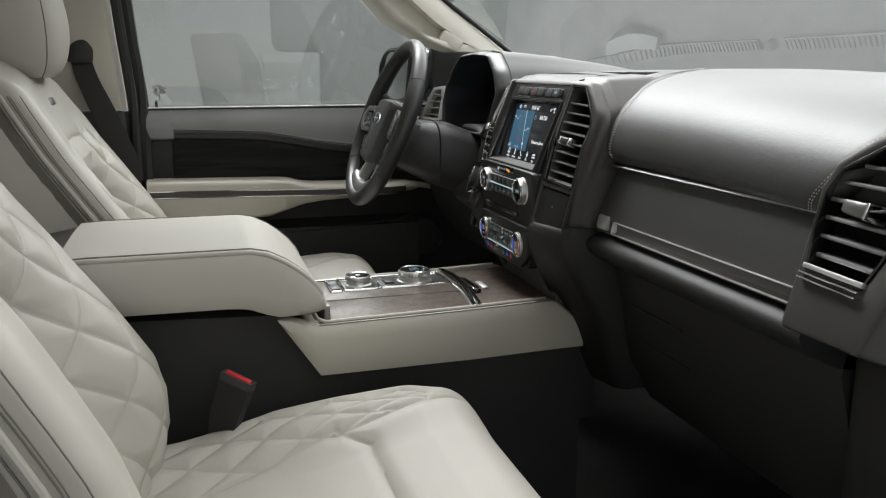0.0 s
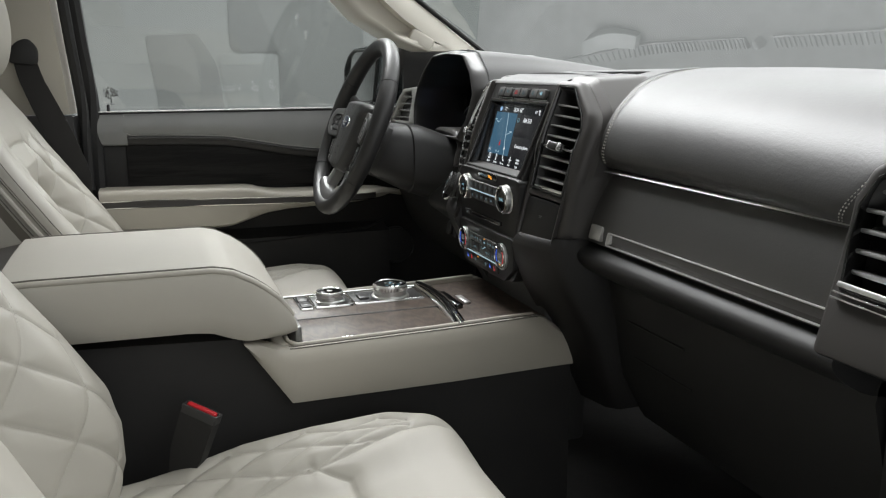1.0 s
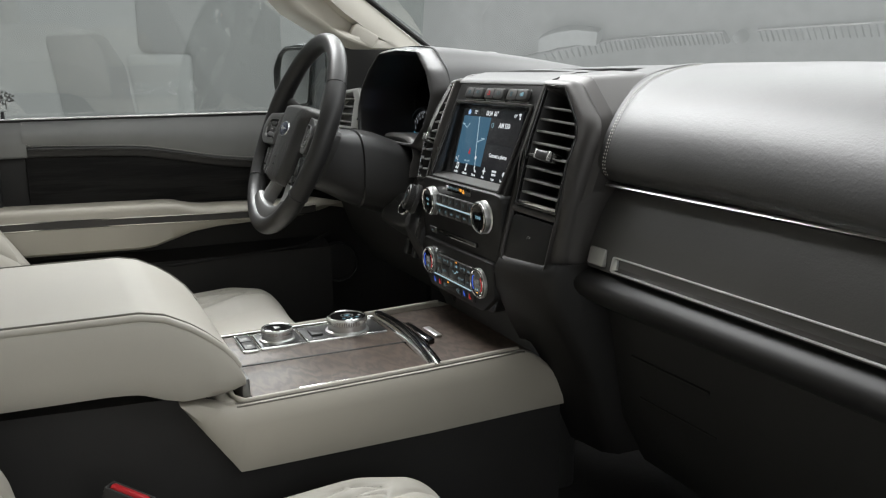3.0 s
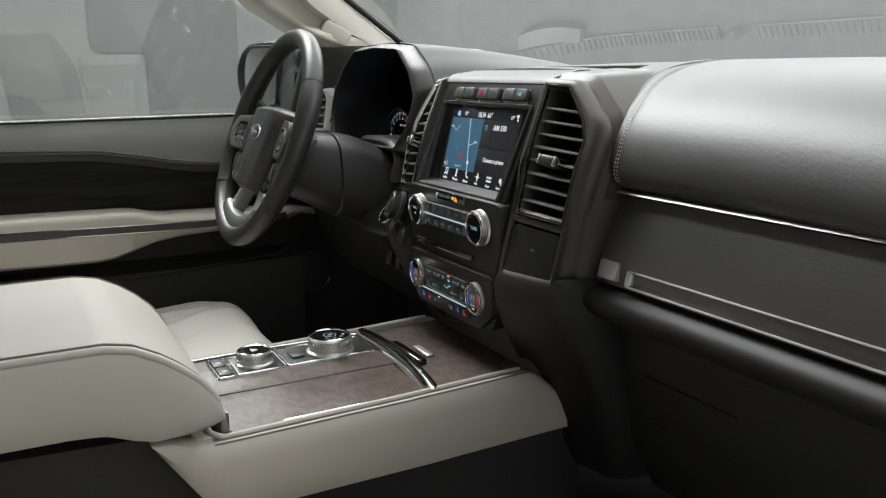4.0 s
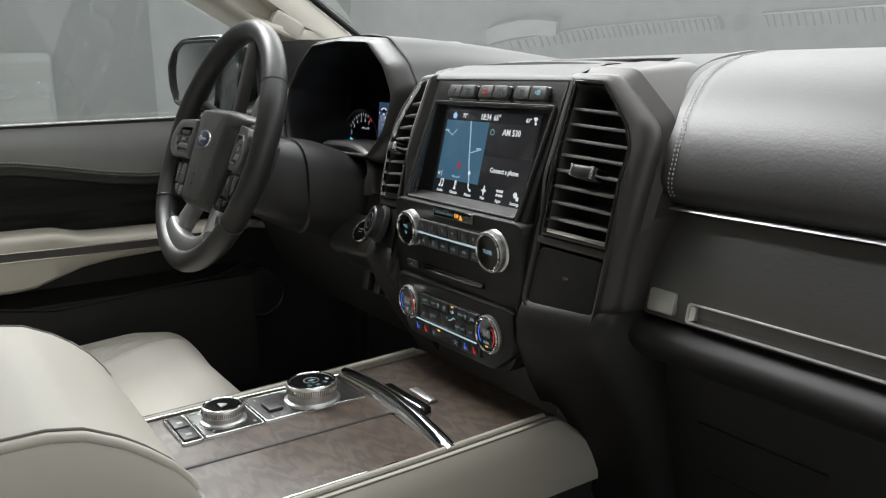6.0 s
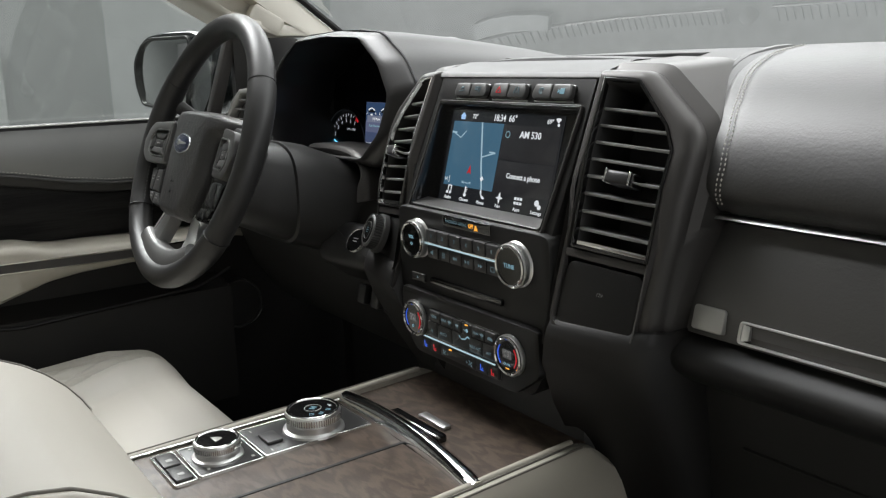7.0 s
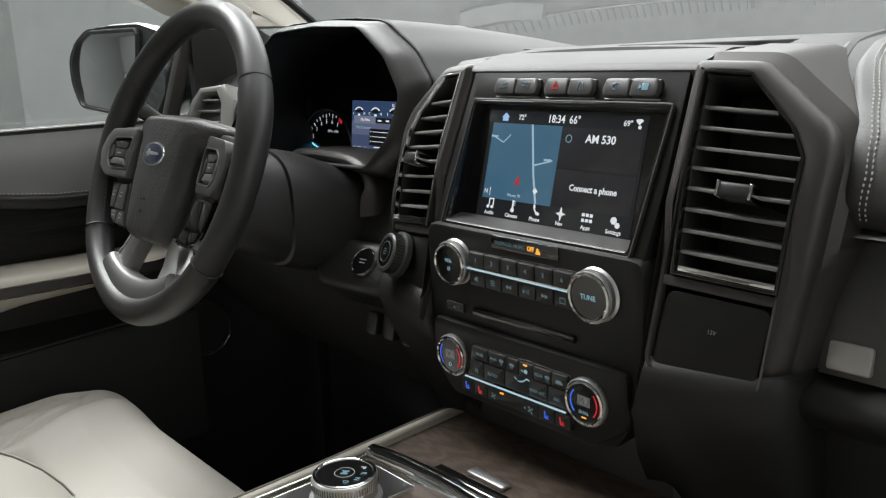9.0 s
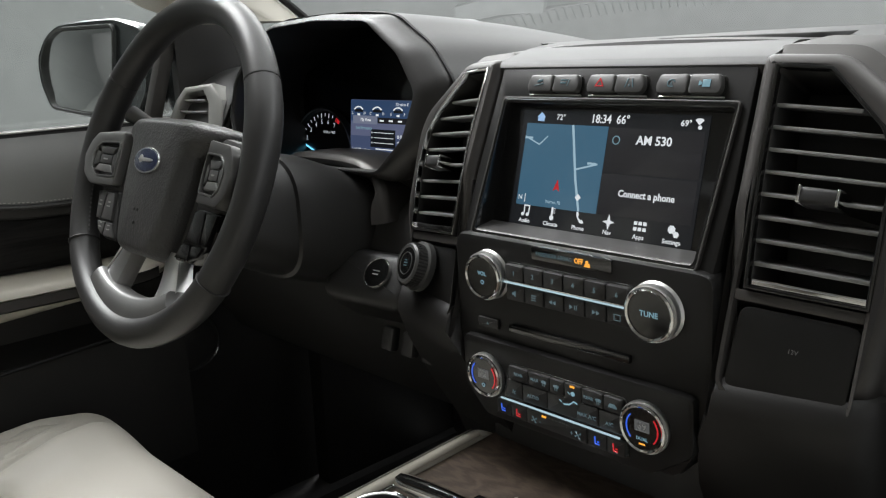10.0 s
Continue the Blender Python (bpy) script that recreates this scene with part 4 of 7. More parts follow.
icon([p for i in range(16) for p in [((0.0034 if i % 2 else 0.0027) * math.cos(i * math.pi / 8), (0.0034 if i % 2 else 0.0027) * math.sin(i * math.pi / 8))]], ICONS[5] - 0.0014, Y + 0.001)
icon([p for i in range(16) for p in [((0.0026 if i % 2 else 0.0020) * math.cos(i * math.pi / 8), (0.0026 if i % 2 else 0.0020) * math.sin(i * math.pi / 8))]], ICONS[5] + 0.0028, Y - 0.0026)
icon([(-0.004, 0.003), (0, -0.001), (0.004, 0.003), (0.002, 0.0045), (-0.002, 0.0045)], 0.0820, 0.0475, 0.9)
icon(ngon(0.0016, 8), 0.0830, 0.0448)
part("station_mark", rim([tuple(p) for p in ngon(0.0036, 16)], [tuple(p) for p in ngon(0.0028, 16)], 0, 0.0008, 0.0001), M_ICE, screen, m=DISP @ Matrix.Translation((0.0115, 0.0320, 0)))

# row of push buttons above the screen
BTN = FACE @ Matrix.Translation((0, 0.1385, -0.006))
for gx in (-0.0560, 0.0065, 0.0715):
    bank = part("button_bank", slab(rounded(rect(gx - 0.0285, -0.0085, gx + 0.0285, 0.0085), 0.006, 3), -0.01, 0.0005, 0.0005), M_GLOSS, stack, "pair of dark push buttons", m=BTN)
    part("bank_lip", slab(rect(gx - 0.026, -0.0096, gx + 0.0285, -0.0084), -0.004, 0.0015, 0.0003), M_SILVER, bank, m=BTN)
    for s in (-1, 1):
        outline = rounded([(0.0006, -0.0075), (0.0255, -0.0075), (0.0274, -0.0020), (0.0250, 0.0075), (0.0006, 0.0075)], 0.003, 3)
        outline = outline if s > 0 else mirror_u(outline)
        part("push_button", slab([(gx + a, b) for a, b in outline], -0.006, 0.006, 0.0014), M_KEY_GREY, bank, m=BTN)
ICN = BTN @ Matrix.Translation((0, 0, 0.0062))
MARKS = (
    (-0.0695, M_ICE_DIM, [[(-0.005, -0.003), (0.004, -0.0012), (0.004, -0.0004), (-0.005, -0.0022)], [(-0.003, 0.0002), (0.0028, 0.0016), (0.0024, 0.0032), (-0.0012, 0.0030), (-0.003, 0.0014)]]),
    (-0.0425, M_ICE_DIM, [rect(-0.005, -0.0008, 0.001, 0.0008), rect(-0.005, 0.0018, 0.002, 0.0030), [(0.002, -0.003), (0.003, -0.003), (0.0045, 0.003), (0.0035, 0.003)]]),
    (0.0205, M_ICE_DIM, [[(-0.004, -0.0035), (-0.003, -0.0035), (-0.001, 0.0035), (-0.002, 0.0035)], [(0.0035, -0.0035), (0.0045, -0.0035), (0.0025, 0.0035), (0.0015, 0.0035)], rect(0.0, -0.003, 0.0008, -0.0008)]),
    (0.0575, M_ICE_DIM, [[(0.0038 * math.cos(a), 0.0034 * math.sin(a)) for a in np.linspace(0.3, 5.4, 9)] + [(0.0026 * math.cos(a), 0.0022 * math.sin(a)) for a in np.linspace(5.4, 0.3, 9)], [(-0.001, -0.0014), (0.001, -0.0014), (0.0, 0.0016)]]),
    (0.0855, M_ICE, [rect(-0.002, -0.0028, 0.0042, 0.0028), [(-0.005, -0.002), (-0.0026, -0.0008), (-0.0026, 0.0008), (-0.005, 0.002)]]),
)
for x, mat, shapes in MARKS:
    part("button_mark", merged(*[slab(p, 0, 0.0003, 0.00005) for p in shapes]), mat, stack, m=ICN @ Matrix.Translation((x, 0, 0)))
part("hazard_mark", rim([(-0.0120, -0.003), (-0.0030, -0.003), (-0.0075, 0.0045)], [(-0.0103, -0.0021), (-0.0047, -0.0021), (-0.0075, 0.0026)], 0, 0.0003, 0.0001), M_RED_GLOW, stack, "red hazard triangle", m=ICN)

# lower face: radio and climate controls
LOWER_OUT = rounded([(-0.100, -0.088), (0.100, -0.088), (0.1265, -0.040), (0.1265, 0.078), (-0.1265, 0.078), (-0.1265, -0.040)], 0.012, 3)
lower = part("lower_panel", slab(LOWER_OUT, -0.05, 0.0, 0.004), M_FACE, stack, "black face with radio and climate controls", m=LOW)
part("climate_pod", slab(rounded([(-0.092, -0.088), (0.080, -0.088), (0.1165, -0.062), (0.1165, -0.014), (-0.1165, -0.014), (-0.1165, -0.062)], 0.008, 3), -0.01, 0.007, 0.003), M_FACE, stack,
     "black climate control pod", m=LOW)
sign_plate = part("airbag_sign", slab(rounded(rect(-0.036, 0.0655, 0.043, 0.0770), 0.002), -0.004, 0.0012, 0.0006), M_GLOSS, stack, "glossy airbag indicator", m=LOW)
letters("PASSENGER AIRBAG", 0.0048, M_ICE_DIM, sign_plate, LOW @ Matrix.Translation((-0.0125, 0.0712, 0.0016)), wide=0.85)
letters("OFF", 0.0060, M_AMBER, sign_plate, LOW @ Matrix.Translation((0.0125, 0.0712, 0.0016)), bold=0.0002, wide=0.8)
part("warning_mark", merged(slab(ngon(0.0014, 8), 0, 0.0004, 0.0001), slab([(-0.003, -0.004), (0.003, -0.004), (0.0025, -0.001), (-0.0015, -0.001)], 0, 0.0004, 0.0001)), M_AMBER, sign_plate,
     "amber airbag figure sign", m=LOW @ Matrix.Translation((0.0205, 0.0718, 0.0014)))


def dial(name, x, v, base, r, height, label, face_text="", text_size=0.0065):
    m = LOW @ Matrix.Translation((x, v, base))
    k = part(name, lathe([(r + 0.001, -0.006), (r + 0.001, 0.0), (r - 0.0008, 0.002), (r - 0.0010, height - 0.003), (r - 0.0014, height - 0.0008), (r - 0.0028, height), (r - 0.0038, height - 0.0004),
                          (r - 0.0040, height - 0.0016)], 64), M_SILVER, stack, label, m=m)
    ridges = bmesh.new()
    for i in range(90):
        a = 2 * math.pi * i / 90
        bmesh.ops.create_cube(ridges, size=1.0, matrix=Matrix.Rotation(a, 4, "Z") @ Matrix.LocRotScale((r - 0.0006, 0, height * 0.5), None, (0.0014, 0.0007, height - 0.006)))
    tagged(part("knurling", ridges, M_SILVER, k, m=m), kind="stuff")
    part("dial_face", lathe([(r - 0.0039, height - 0.003), (r - 0.0039, height - 0.0014), (0.0, height - 0.0012)], 48), M_GLOSS, k, "glossy black dial face", m=m)
    part("bright_ring", lathe([(r - 0.0012, height - 0.0025), (r - 0.0012, height - 0.0005), (r - 0.0026, height + 0.0005), (r - 0.0040, height - 0.0004), (r - 0.0040, height - 0.002)], 64), M_CHROME, k, "polished front ring", m=m)
    if face_text:
        letters(face_text, text_size, M_ICE, k, m @ Matrix.Translation((0, 0.003 if face_text == "VOL" else 0, height - 0.0008)), bold=0.0001)
    return k, m


HT = 0.0115
vol, m = dial("volume_knob", -0.0845, 0.0445, 0.0, 0.0212, HT, "knurled silver volume knob", "VOL", text_size=0.0050)
part("power_mark", rim(ngon(0.0019, 14), ngon(0.0013, 14), 0, 0.0004, 0.0001), M_ICE, vol, m=m @ Matrix.Translation((0, -0.0045, HT - 0.001)))
tune, m = dial("tuning_knob", 0.0814, 0.0440, 0.0, 0.0220, HT, "knurled silver tuning knob", "TUNE", text_size=0.0060)
for x, word, num in ((-0.0875, "", "72"), (0.0765, "DUAL", "69")):
    k, m = dial("temperature_knob", x, -0.0475, 0.002, 0.0205 if x < 0 else 0.0212, HT, "silver-rimmed temperature knob")
    part("readout", slab(rect(-0.0065, -0.0045, 0.0065, 0.0045), 0, 0.0004, 0.0001), M_LCD, k, "grey digital readout", m=m @ Matrix.Translation((0, 0.002, HT - 0.0012)))
    letters(num, 0.0082, plain("readout_digit", (0.3, 0.3, 0.3), 0.5), k, m @ Matrix.Translation((0, 0.002, HT - 0.0006)))
    for s, mat in ((-1, M_BLUE_GLOW), (1, M_RED_GLOW)):
        arc = [(s * 0.0138 * math.cos(a), 0.0138 * math.sin(a), HT - 0.001) for a in np.linspace(-0.75, 0.75, 12)]
        part("arc_light", tube(arc, 0.0006, 5), mat, k, m=m)
    if word:
        letters(word, 0.0040, M_ICE, k, m @ Matrix.Translation((0, -0.0085, HT - 0.0008)))
        part("amber_light", slab(rect(-0.0025, -0.0006, 0.0025, 0.0006), 0, 0.0004, 0.0001), M_AMBER, k, m=m @ Matrix.Translation((0, -0.0128, HT - 0.0012)))
    else:
        part("power_mark", rim(ngon(0.0019, 14), ngon(0.0013, 14), 0, 0.0004, 0.0001), M_ICE, k, m=m @ Matrix.Translation((0, -0.0085, HT - 0.0008)))

# two rows of radio keys with a lit line between them
keys = part("radio_keypad", slab(rounded(rect(-0.064, 0.0265, 0.064, 0.0600), 0.003), -0.004, 0.0015, 0.001), M_GLOSS, stack, "radio keypad with numbered keys", m=LOW)
for k in range(6):
    x0 = -0.0615 + k * 0.0205
    part("radio_key", slab(rounded(rect(x0 + 0.0004, 0.0455, x0 + 0.0201, 0.0590), 0.0015), 0, 0.0068, 0.0012), M_KEY, keys, m=LOW)
    letters(str(k + 1), 0.0056, M_ICE_DIM, keys, LOW @ Matrix.Translation((x0 + 0.0102, 0.0522, 0.0070)), bold=0.0001)
    part("radio_key", slab(rounded(rect(x0 + 0.0004, 0.0275, x0 + 0.0201, 0.0410), 0.0015), 0, 0.0060, 0.0012), M_KEY, keys, m=LOW)
    c = LOW @ Matrix.Translation((x0 + 0.0102, 0.0342, 0.0062))
    marks = {0: [slab([(-0.003, -0.0012), (-0.001, -0.0012), (0.001, -0.003), (0.001, 0.003), (-0.001, 0.0012), (-0.003, 0.0012)], 0, 0.0003, 0.0001)],
             1: [slab(rect(-0.0025, d, 0.0025, d + 0.0008), 0, 0.0003, 0.0001) for d in (-0.0024, -0.0004, 0.0016)],
             2: [slab([(-0.0045 + d, 0), (-0.001 + d, -0.002), (-0.001 + d, 0.002)], 0, 0.0003, 0.0001) for d in (0, 0.0036)],
             3: [slab([(-0.004, -0.002), (-0.0008, 0), (-0.004, 0.002)], 0, 0.0003, 0.0001), slab(rect(0.0006, -0.002, 0.0013, 0.002), 0, 0.0003, 0.0001), slab(rect(0.0024, -0.002, 0.0031, 0.002), 0, 0.0003, 0.0001)],
             4: [slab([(0.0045 - d, 0), (0.001 - d, 0.002), (0.001 - d, -0.002)], 0, 0.0003, 0.0001) for d in (0, 0.0036)],
             5: [rim(rect(-0.003, -0.0026, 0.003, 0.0026), rect(-0.0024, -0.002, 0.0024, 0.002), 0, 0.0003, 0.0001)]}[k]
    part("key_mark", merged(*marks), M_ICE_DIM, keys, m=c)
part("lit_line", moved(box(0, 0.0432, 0.0062, 0.126, 0.0014, 0.002, 0.0004), LOW), glowing("lit_line_glow", (0.62, 0.85, 0.95), 0.6), keys, "thin lit blue line")
part("silver_line", moved(box(0, 0.0449, 0.0058, 0.126, 0.0010, 0.002, 0.0004), LOW), M_CHROME, keys)
part("disc_slot", moved(box(-0.001, 0.0008, 0.0002, 0.122, 0.0064, 0.008, 0.001), LOW), M_GLOSS, stack, "black disc slot", )
part("eject_key", slab(rounded(rect(-0.1000, -0.0050, -0.0760, 0.0035), 0.001), -0.002, 0.0025, 0.001), M_KEY, stack, "black eject key", m=LOW)
part("eject_mark", slab([(-0.0015, -0.001), (0.0015, -0.001), (0, 0.0016)], 0, 0.0003, 0.0001), M_ICE_DIM, stack, m=LOW @ Matrix.Translation((-0.088, -0.0008, 0.0027)))

# climate keypad
CLI = LOW @ Matrix.Translation((0, -0.0475, 0.007))
climate = part("climate_keypad", slab(rounded([(-0.072, -0.0325), (0.062, -0.0325), (0.060, 0.0185), (-0.060, 0.0185)], 0.003), -0.004, 0.001, 0.0008), M_GLOSS, stack,
               "climate keypad with lit symbols", m=CLI)
for x0, x1 in ((-0.058, -0.0365), (-0.0360, -0.0135), (-0.0130, 0.0015), (0.0195, 0.0400), (0.0405, 0.0575)):
    part("climate_key", slab(rounded(rect(x0, 0.0045, x1, 0.0170), 0.0012), 0, 0.0042, 0.001), M_KEY, climate, m=CLI)
for x0, x1 in ((-0.0610, -0.0435), (-0.0430, -0.0165), (0.0135, 0.0355), (0.0360, 0.0560)):
    part("climate_key", slab(rounded(rect(x0, -0.0125, x1, 0.0038), 0.0012), 0, 0.0040, 0.001), M_KEY, climate, m=CLI)
part("climate_key", slab(rounded([(-0.0160, -0.0125), (0.0130, -0.0125), (0.0190, 0.0020), (0.0190, 0.0170), (0.0020, 0.0170), (0.0020, 0.0042), (-0.0160, 0.0042)], 0.0012), 0, 0.0040, 0.001), M_KEY, climate, m=CLI)
for x0, x1 in ((-0.0740, -0.0580), (-0.0575, -0.0400), (-0.0395, 0.0235), (0.0240, 0.0425), (0.0430, 0.0600)):
    part("climate_key", slab(rounded(rect(x0, -0.0315, x1, -0.0180), 0.0012), 0, 0.0038, 0.001), M_KEY, climate, m=CLI)
part("lit_line", moved(box(-0.006, -0.0152, 0.0046, 0.124, 0.0013, 0.002, 0.0004), CLI), glowing("climate_line_glow", (0.62, 0.85, 0.95), 0.6), climate, "thin lit blue line")


def cli(text, x, y, size, mat=M_ICE_DIM):
    letters(text, size, mat, climate, CLI @ Matrix.Translation((x, y, 0.0046)), bold=0.00006)


cli("REAR", -0.0470, 0.0110, 0.0040)
cli("MAX", -0.0290, 0.0112, 0.0040)
cli("REAR", 0.0265, 0.0106, 0.0040)
cli("AUTO", -0.0311, -0.0050, 0.0046)
cli("MAX A/C", 0.0245, -0.0056, 0.0046)
cli("A/C", 0.0465, -0.0060, 0.0046)
cli("-", -0.0245, -0.0256, 0.0060)
cli("+", 0.0088, -0.0256, 0.0060)


def glyph(polys, x, y, mat, name="climate_symbol", k=1.0):
    part(name, merged(*[slab([(a * k, b * k) for a, b in p], 0, 0.0004, 0.0001) for p in polys]), mat, climate, m=CLI @ Matrix.Translation((x, y, 0.0042)))


FAN = [ngon(0.0009, 6), [(0.0005, 0.0005), (0.003, 0.0008), (0.0025, 0.0025)], [(-0.0005, -0.0005), (-0.003, -0.0008), (-0.0025, -0.0025)], [(-0.0005, 0.0005), (-0.0008, 0.003), (-0.0025, 0.0025)][::-1],
       [(0.0005, -0.0005), (0.0008, -0.003), (0.0025, -0.0025)][::-1]]
SCREEN_WARM = [[(-0.003, 0.0015), (-0.002, -0.0008), (0.002, -0.0008), (0.003, 0.0015), (0.0, 0.0024)], rect(-0.0016, -0.0030, -0.0010, -0.0012), rect(0.0004, -0.0030, 0.0010, -0.0012)]
SEATED = [[(-0.002, -0.003), (0.0022, -0.003), (0.0022, -0.0018), (-0.001, -0.0018)], [(-0.002, -0.0026), (-0.001, -0.0022), (-0.0012, 0.0032), (-0.0024, 0.0032)], rect(0.0, -0.001, 0.002, 0.0)]
glyph(SCREEN_WARM, -0.0190, 0.0110, M_ICE_DIM)
glyph(SCREEN_WARM, -0.0060, 0.0106, M_ICE_DIM)
glyph(SCREEN_WARM, 0.0360, 0.0104, M_ICE_DIM)
glyph([[(-0.004, -0.0015), (0.004, -0.0015), (0.0038, 0.0002), (0.0015, 0.002), (-0.0025, 0.002), (-0.004, 0.0002)]], 0.0494, 0.0100, M_ICE_DIM)
glyph(FAN, -0.0524, -0.0060, M_ICE_DIM, k=0.7)
glyph([ngon(0.0024, 12), [(-0.0125, -0.0125), (-0.0105, -0.0140), (-0.0040, -0.0128), (0.0010, -0.0085), (0.0050, -0.0095), (0.0052, -0.0082), (0.0010, -0.0068), (-0.0045, -0.0110), (-0.0105, -0.0125)],
       [(-0.0060, 0.0002), (-0.0035, -0.0014), (-0.0035, -0.0004), (-0.0060, 0.0012)], [(-0.0165, -0.0106), (-0.0135, -0.0122), (-0.0135, -0.0112), (-0.0165, -0.0096)]],
      0.0110, 0.0095, M_ICE, "air_flow_symbol", 0.85)
glyph(SEATED, -0.0660, -0.0247, M_BLUE_GLOW, "seat_cooling_symbol", 1.1)
glyph(SEATED, -0.0486, -0.0252, M_RED_GLOW, "seat_heating_symbol", 1.1)
glyph(FAN, -0.0310, -0.0256, M_ICE_DIM, "fan_symbol")
glyph(FAN, 0.0150, -0.0256, M_ICE_DIM, "fan_symbol", 1.1)
glyph(SEATED, 0.0340, -0.0245, M_BLUE_GLOW, "seat_cooling_symbol", 1.1)
glyph(SEATED, 0.0515, -0.0250, M_RED_GLOW, "seat_heating_symbol", 1.1)
for x, y in ((0.0105, 0.0155), (-0.0202, -0.0200)):
    part("amber_light", slab(rect(x - 0.0022, y - 0.0008, x + 0.0022, y + 0.0008), 0, 0.0048, 0.0002), M_AMBER, climate, m=CLI)
for k in range(6):
    part("fan_step", slab(rect(-0.0160 + 0.0038 * k, -0.0206, -0.0135 + 0.0038 * k, -0.0196), 0, 0.0042, 0.0001), M_KEY_GREY, climate, m=CLI)


# pedestal below the face, flaring down into the console
def pedestal(sign):
    rings = []
    for z, xi, xo, yf, yb in ((0.5805, 0.126, 0.236, 0.0105, 0.10), (0.570, 0.126, 0.234, 0.0030, 0.10), (0.560, 0.126, 0.231, -0.0005, 0.11), (0.53, 0.112, 0.229, 0.010, 0.12), (0.48, 0.100, 0.226, 0.036, 0.14),
                              (0.43, 0.095, 0.220, 0.066, 0.16), (0.36, 0.10, 0.214, 0.092, 0.18), (0.30, 0.10, 0.205, 0.12, 0.2)):
        rings.append([(sign * x, y, z) for x, y in ((xi, yb), (xi, yf + 0.010), (xi + 0.006, yf), (xo - 0.016, yf + 0.0155), (xo, yf + 0.032), (xo, yb))])
    return loft(rings)


for sign in (1, -1):
    part("pedestal_side", pedestal(sign), M_SATIN_SHADED, stack, "satin lower flank, darkened for shade", angle=60)
part("pedestal_back", box(0, 0.095, 0.40, 0.26, 0.08, 0.36, 0.01), M_BLACK, stack, "black lower body behind the console")

# ---- centre console ----
console = thing("centre_console", "centre console in cream and dark walnut with rotary shifter", "console")
part("console_body", loft([[(x, y, z) for y, z in ((-0.80, 0.02), (0.10, 0.02), (0.10, 0.400), (-0.33, 0.400), (-0.40, 0.455), (-0.80, 0.470))] for x in (-0.138, -0.132, 0.132, 0.138)]), M_CONSOLE, console,
     "black console side")


def cream_side(sign):
    """Cream rail: the section swells a little and rolls over at the top."""
    prof = [(0.132, 0.0), (0.1495, 0.012), (0.1530, 0.3), (0.1520, 0.72), (0.1490, 0.90), (0.1430, 0.985), (0.1330, 1.0), (0.1280, 0.97)]
    rows = []
    for y in np.linspace(-0.405, 0.136, 70):
        lo = curve([-0.405, -0.342, -0.10, 0.138], [0.4500, 0.3560, 0.3575, 0.3635], y)
        hi = curve([-0.405, -0.388, -0.366, -0.352, -0.338, -0.12, 0.034, 0.046, 0.056, 0.066, 0.138], [0.4520, 0.4515, 0.4450, 0.4385, 0.4355, 0.4400, 0.4450, 0.4435, 0.4390, 0.4310, 0.3645], y)
        rows.append([(sign * x, y, lo + (hi - lo) * f) for x, f in prof])
    return loft(rows)


for sign in (1, -1):
    rail = part("cream_rail", cream_side(sign), M_CREAM_TRIM, console, "cream moulded console rail")
    for x, down, r in ((0.1352, -0.0004, 0.0012), (0.1425, 0.0006, 0.0012)):
        line = [(sign * x, y, curve([-0.34, -0.12, 0.034], [0.4352, 0.4396, 0.4446], y) - down) for y in np.linspace(-0.342, 0.040, 60)]
        part("stitch_line", tube(line, r, 6), M_SEAM, rail, "fine seam along the rail")
bead = [(0.1308, y, curve([-0.34, -0.12, 0.034], [0.4352, 0.4396, 0.4446], y) + 0.0006) for y in np.linspace(0.036, -0.328, 40)]
bead += [(0.1308 - 0.014 * (1 - math.cos(a)), -0.328 - 0.014 * math.sin(a), 0.4358 + 0.0040 * math.sin(a)) for a in np.linspace(0.15, math.pi / 2, 10)]
bead += [(-x, y, z) for x, y, z in reversed(bead)]
part("rail_bead", tube(bead, 0.0036, 10), M_CREAM_TRIM, console, "rounded cream bead round the deck", angle=60)
part("rear_crossbar", box(0, -0.3500, 0.4180, 0.258, 0.026, 0.0420, 0.004, 3), M_CREAM_TRIM, console, "cream crossbar under the armrest")

TOP = Matrix.Translation((0, 0, 0.4360))
lid = part("console_deck", slab(rounded(rect(-0.128, -0.325, 0.128, 0.10), 0.006), -0.05, -0.006, 0.001), M_BLACK, console, "dark deck under the veneer", m=TOP)
part("wood_panel", slab(rounded([(-0.1235, -0.318), (0.0085, -0.318), (0.0085, -0.080), (-0.1235, -0.070)], 0.003), -0.012, 0.0, 0.0012), M_WOOD, console, "dark walnut veneer panel", m=TOP)
bin_lid = part("bin_lid", slab(rounded([(0.0125, -0.320), (0.1262, -0.320), (0.1262, -0.088), (0.0125, -0.081)], 0.003), -0.012, 0.0005, 0.0012), M_WOOD, console, "walnut sliding bin lid", m=TOP)
part("lid_handle", moved(box(0.1165 - 0.0125, -0.202, 0.0014, 0.0022, 0.128, 0.0028, 0.0009), TOP @ Matrix.Rotation(radians(1.5), 4, "Z") @ Matrix.Translation((0.012, 0, 0))), M_CHROME, bin_lid,
     "slim chrome pull strip")
part("groove", moved(box(0.0105, -0.20, -0.0005, 0.0042, 0.240, 0.0032, 0.0005), TOP), M_RUBBER, console, "dark joint beside the lid")
part("wood_shelf", loft([[(x, y, 0.4360 + max(0, y + 0.06) * 0.03) for x in (-0.1275, 0.1275)] + [(x, y, 0.41) for x in (0.1275, -0.1275)] for y in (-0.066, 0.02, 0.09)]), M_WOOD, console,
     "walnut tray below the stack")
part("rear_edge", moved(box(0, -0.3265, 0.0080, 0.252, 0.010, 0.034, 0.003), TOP), M_TRIM, console, "satin edge strip")
